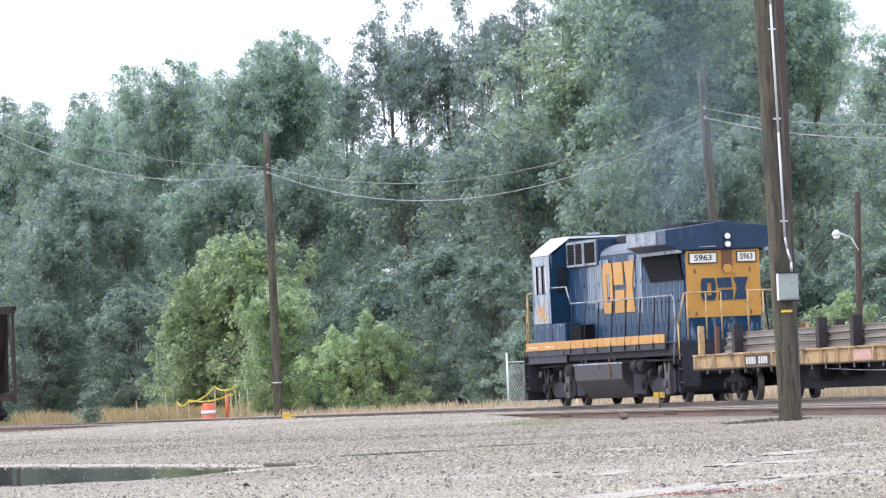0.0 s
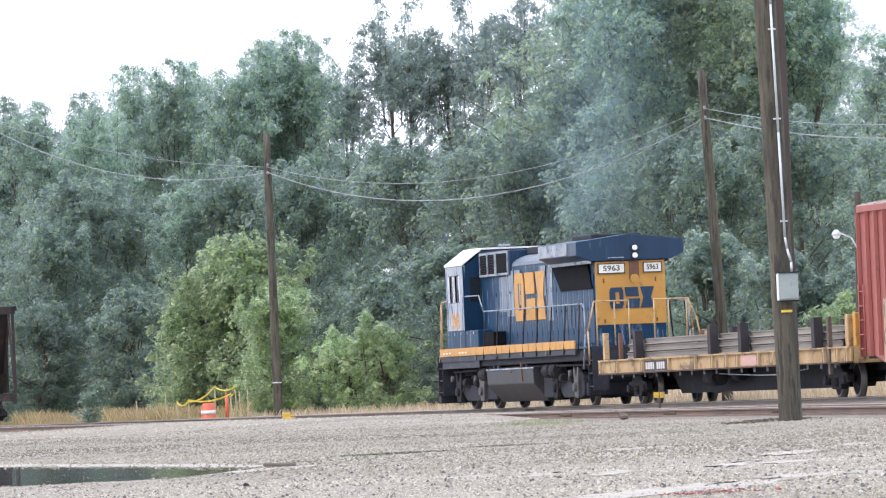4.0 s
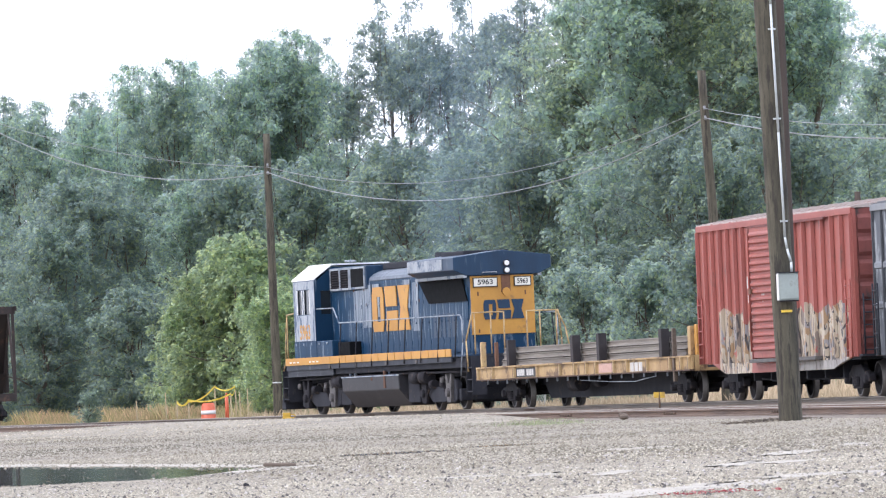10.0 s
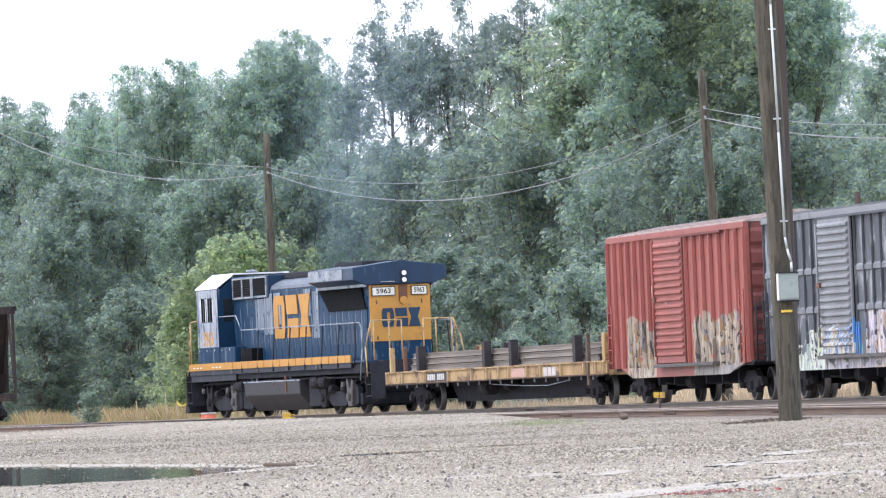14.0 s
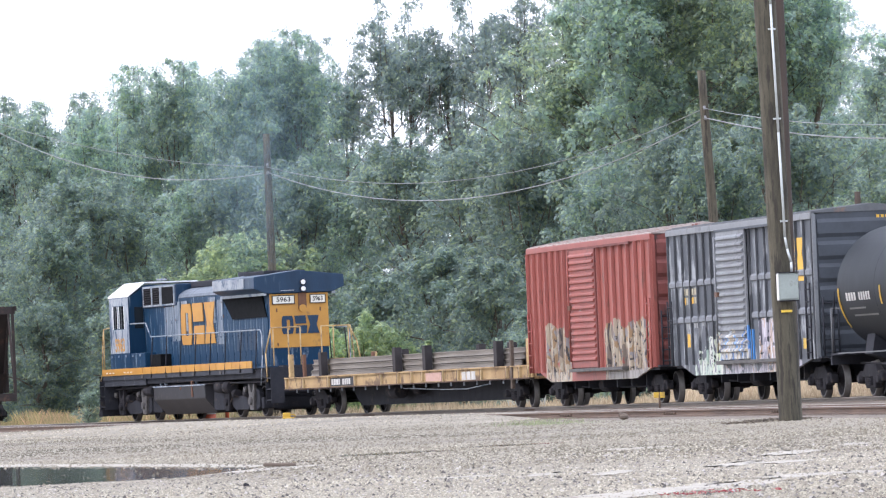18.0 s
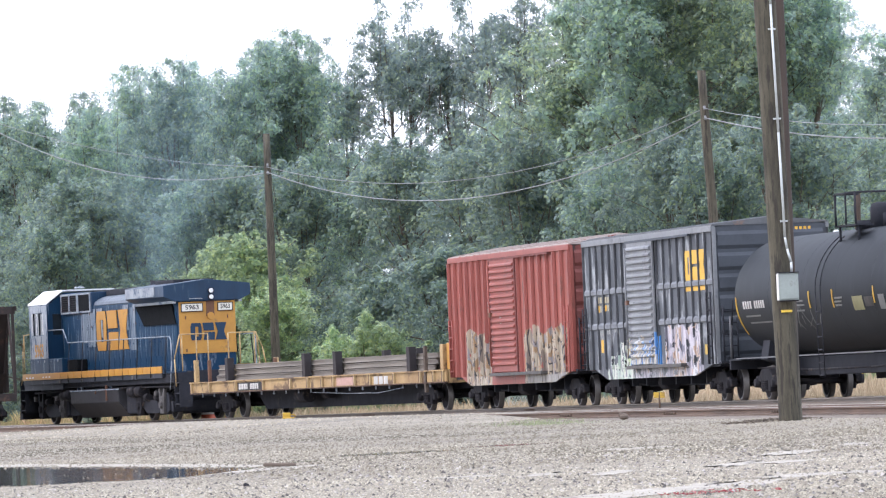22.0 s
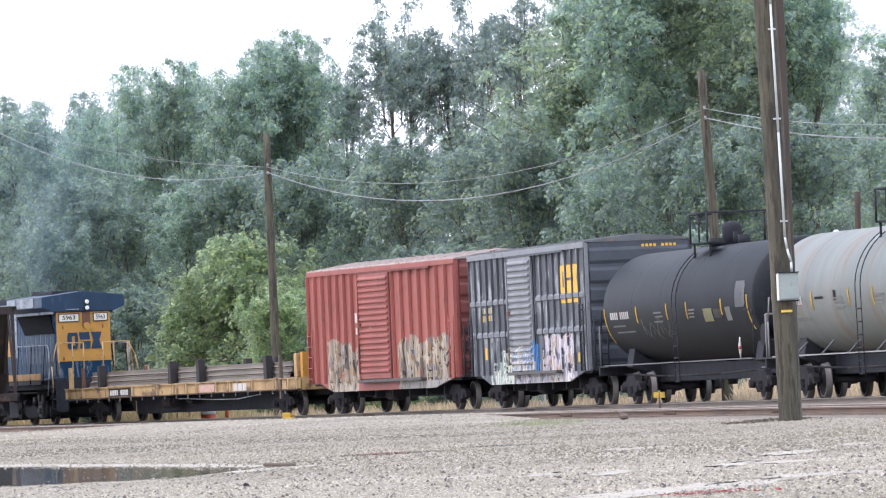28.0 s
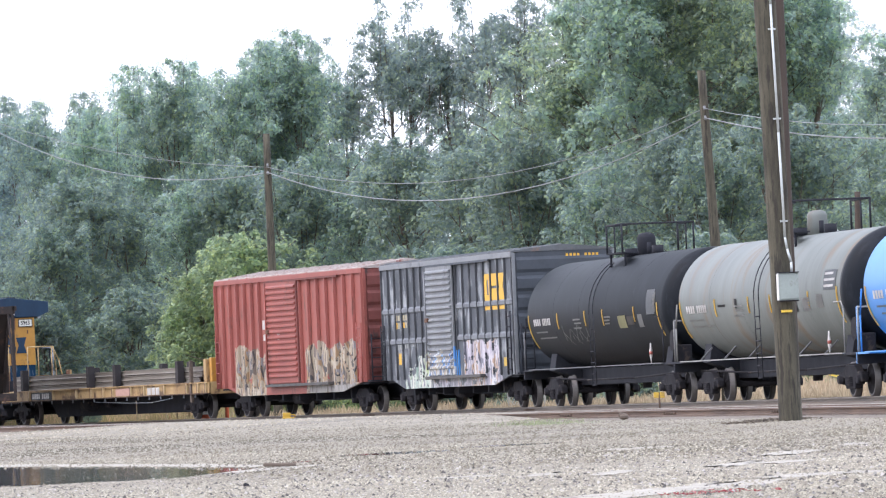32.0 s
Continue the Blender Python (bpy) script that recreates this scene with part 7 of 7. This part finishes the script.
def stones(name, seed, count, y0, y1, size, label, thin=1.15):
    rng = np.random.default_rng(seed)
    y = y0 + (y1 - y0) * rng.random(count) ** thin
    x = (rng.random(count) - 0.5) * 2 * (y * 0.0605 + 0.4)
    keep = np.ones(count, bool)
    for poly, _ in WATER:
        keep &= ~inside(x, y + 0.0, poly) | (rng.random(count) < np.where(inside(x, y + 2.4, poly), 0.015, 0.22))
        keep &= ~inside(x, y + 2.0, poly) | (rng.random(count) < 0.4)
    for poly in PALE:
        keep &= ~inside(x, y, poly) | (rng.random(count) < 0.45)
    x, y = x[keep], y[keep]
    count = len(x)
    base = np.array([[1, 0, 0], [-0.5, 0.87, 0], [-0.5, -0.87, 0], [0, 0, 0.75]])
    tri = np.array([[0, 1, 3], [1, 2, 3], [2, 0, 3]])
    big = 0.5 + 0.5 * np.sin(x * 1.3 + 2.0) * np.sin(y * 0.23)
    s = size * (0.4 + rng.random(count) ** 2.5 * (0.9 + 0.9 * big))
    ang = rng.random(count) * 6.28
    v = base[None] * s[:, None, None] * (0.6 + 0.8 * rng.random((count, 4, 1)))
    ca, sa = np.cos(ang)[:, None], np.sin(ang)[:, None]
    vx, vy = v[:, :, 0] * ca - v[:, :, 1] * sa, v[:, :, 0] * sa + v[:, :, 1] * ca
    v = np.stack([vx + x[:, None] + (rng.random(count)[:, None] - 0.5) * s[:, None] * (base[None, :, 2] > 0), vy + y[:, None], v[:, :, 2] + bank_height(x, y)[:, None]], 2)
    f = (tri[None] + 4 * np.arange(count)[:, None, None]).reshape(-1, 3)
    return tagged(soup(name, v.reshape(-1, 3), f, M_pebble_mix if size > 0.013 and y1 < 80 else (M_pebble if y1 < 100 else M_pebble_far)), label, "gravel", kind="stuff")


M_pebble = leafy("loose_stones", (0.155, 0.138, 0.106), (0.268, 0.243, 0.189), (0.41, 0.378, 0.300), 0.0, 0.2, 0.22, 0.13)
M_pebble_far = leafy("dusty_stones", (0.176, 0.155, 0.117), (0.255, 0.229, 0.174), (0.372, 0.338, 0.262), 0.0, 0.1, 0.26, 0.07)
M_weed = leafy("low_weed_leaves", (0.085, 0.110, 0.055), (0.13, 0.155, 0.075), (0.19, 0.20, 0.10), 1.2, 0.1, 0.2, 0.5)
weeds("low_weeds", 61, 900, (1.75, 146.0), (0.5, 4.0), 0.035, "sparse low green weeds on the gravel")
weeds("low_weeds", 62, 500, (2.2, 158.0), (0.5, 3.0), 0.05, "sparse low green weeds on the gravel")
M_pebble_mix = leafy("mixed_stones", (0.05, 0.045, 0.042), (0.13, 0.12, 0.11), (0.46, 0.43, 0.40), 0.0, 0.2)
M_pale = surf("pale_stone_dust", (0.455, 0.420, 0.355), (0.30, 0.275, 0.23), 0.8, grain=3, fine=30, bump=0.4, spots=(0.23, 0.21, 0.18), spot_amount=0.26, spot_scale=9)
stones("gravel_near", 1, 150000, 40, 99, 0.0092, "loose pale crushed stone on the yard", 1.55)
stones("gravel_coarse", 7, 10000, 40, 76, 0.0132, "larger loose stones scattered on the yard")
stones("gravel_far", 2, 70000, 66, 170, 0.0145, "loose pale crushed stone on the yard", 0.95)
stones("gravel_back", 3, 25000, 160, 245, 0.022, "loose pale crushed stone beside the tracks")



def scatter(name, seed, count, a, b, width, size, material, label, category):
    """Small broken pieces strewn along a line from a to b on the gravel."""
    rng = np.random.default_rng(seed)
    f = rng.random(count)
    x = a[0] + (b[0] - a[0]) * f + rng.normal(size=count) * width[0] * (1 - 0.6 * f)
    y = a[1] + (b[1] - a[1]) * f + rng.normal(size=count) * width[1] * (1 - 0.6 * f)
    s = size * (0.4 + rng.random(count))[:, None, None]
    v = rng.normal(size=(count, 4, 3)) * s * np.array((1, 1, 0.55))
    v[:, :, 2] = np.abs(v[:, :, 2]) + bank_height(x, y)[:, None]
    v[:, :, 0] += x[:, None]
    v[:, :, 1] += y[:, None]
    tri = np.array([[0, 1, 2], [0, 3, 1], [1, 3, 2], [2, 3, 0]])
    faces = (tri[None] + 4 * np.arange(count)[:, None, None]).reshape(-1, 3)
    return tagged(soup(name, v.reshape(-1, 3), faces, material), label, category, kind="stuff")


M_clod = leafy("damp_dark_soil", (0.085, 0.068, 0.053), (0.14, 0.115, 0.09), (0.22, 0.19, 0.15), 0.0, 0.1, 0.2, 0.5)
M_redchip = leafy("red_plastic_chips", (0.22, 0.03, 0.04), (0.36, 0.05, 0.06), (0.46, 0.16, 0.15), 0.0, 0.3)
# Dark streak of clods, narrowing away from the pole's foot.
scatter("dark_soil", 71, 2200, (5.75, 126.0), (4.25, 117.0), (0.24, 1.4), 0.018, M_clod, "dark brown clods trailing from a pole's foot", "soil")
scatter("red_chips", 72, 150, (1.74, 45.3), (1.24, 44.8), (0.10, 0.35), 0.014, M_redchip, "broken red plastic chips strewn among pale stones", "debris")
M_water = surf("puddle_water", (0.024, 0.027, 0.038), (0.017, 0.020, 0.028), 0.055, grain=1, fine=8, bump=0.0, spec=0.4)


def flat_patch(name, outline, z, material):
    b = bmesh.new()
    b.faces.new([b.verts.new((x, y, z)) for x, y in outline])
    bmesh.ops.triangulate(b, faces=b.faces[:])
    for f in b.faces:
        if f.normal.z < 0:
            f.normal_flip()
    n = len(outline)
    edge = [(b.verts.new((x, y, z)), b.verts.new((x, y, -0.004))) for x, y in outline]
    for i in range(n):
        b.faces.new((edge[i][0], edge[i][1], edge[(i + 1) % n][1], edge[(i + 1) % n][0]))
    return part(name, b, material)


for outline, label in WATER:
    tagged(flat_patch("puddle", outline, 0.003, M_water), label, "puddle", "puddles")
for i, outline in enumerate(PALE):
    tagged(flat_patch("dust_patch", outline, 0.0045 + 0.0015 * (i % 2), M_pale), "pale patch on the gravel, damp stone dust and painted wet shine", "stone dust", "pale patches")


# ---------------------------------------------------------------- exhaust haze over the locomotive
M_haze = bpy.data.materials.new("blue_exhaust_haze")
M_haze.use_nodes = True
hn, hl = M_haze.node_tree.nodes, M_haze.node_tree.links
hn.remove(hn["Principled BSDF"])
h_thin, h_front, h_back, h_both, h_mix = (hn.new("ShaderNode" + k) for k in ("BsdfTransparent", "BsdfDiffuse", "BsdfTranslucent", "AddShader", "MixShader"))
h_front.inputs[0].default_value = h_back.inputs[0].default_value = (0.125, 0.180, 0.220, 1)
h_mix.inputs[0].default_value = 0.4
hl.new(h_front.outputs[0], h_both.inputs[0])
hl.new(h_back.outputs[0], h_both.inputs[1])
hl.new(h_thin.outputs[0], h_mix.inputs[1])
hl.new(h_both.outputs[0], h_mix.inputs[2])
hl.new(h_mix.outputs[0], hn["Material Output"].inputs[0])
HAZE = []


def haze_puff(seed, count, size, label):
    rng = np.random.default_rng(seed)
    c = rng.normal(size=(count, 3)) * np.array(size)
    d1, d2 = rng.normal(size=(count, 3)) * 0.009, rng.normal(size=(count, 3)) * 0.009
    v = np.stack([c, c + d1, c + d2], 1).reshape(-1, 3)
    o = soup("exhaust_smoke", v, np.arange(3 * count).reshape(-1, 3), M_haze)
    return tagged(o, label, "smoke", "exhaust smoke", "stuff")


for i, (dl, z, n, sz) in enumerate(((-5.4, 5.6, 26000, (0.5, 0.45, 0.7)), (-4.9, 7.2, 70000, (0.9, 0.8, 1.1)), (-4.2, 9.2, 110000, (1.25, 1.0, 1.4)), (-3.4, 11.4, 100000, (1.5, 1.2, 1.7)))):
    HAZE.append((haze_puff(40 + i, n, sz, "thin blue-grey diesel exhaust drifting above the stack"), dl, z, i))


# ---------------------------------------------------------------- what moves
def motions():
    for ob, a, b in MOVERS:
        walk(ob, [(float(t), ride(a, b, t)) for t in range(0, 33)])
    for ob, l, (a, b), x in TURNERS:
        rows = []
        for t in range(0, 33, 2):
            p, _ = MAIN.at(progress(t) + a)
            q, _ = MAIN.at(progress(t) + b)
            _, h = MAIN.at(progress(t) + l)
            rows.append((float(t), pose(x, 0, 0, 0, 0, math.degrees(h - math.atan2(q.y - p.y, q.x - p.x)))))
        walk(ob, rows)
    for ob, x, r in ROLLERS:
        walk(ob, [(k * 0.2, pose(x, 0, r, 0, math.degrees((progress(k * 0.2) - progress(0)) / r), 0)) for k in range(161)])
    for ob, dl, z, i in HAZE:
        rows = []
        for t in np.arange(0, 32.5, 1.0):
            p, h = MAIN.at(progress(t) + dl + 0.5 * i + 0.25 * i * math.sin(0.5 * t + i))
            rows.append((float(t), pose(p.x, p.y, z + 0.15 * i * math.sin(0.37 * t + 2 * i), 0, 0, 8 * math.sin(0.3 * t + i))))
        walk(ob, rows)


motions()
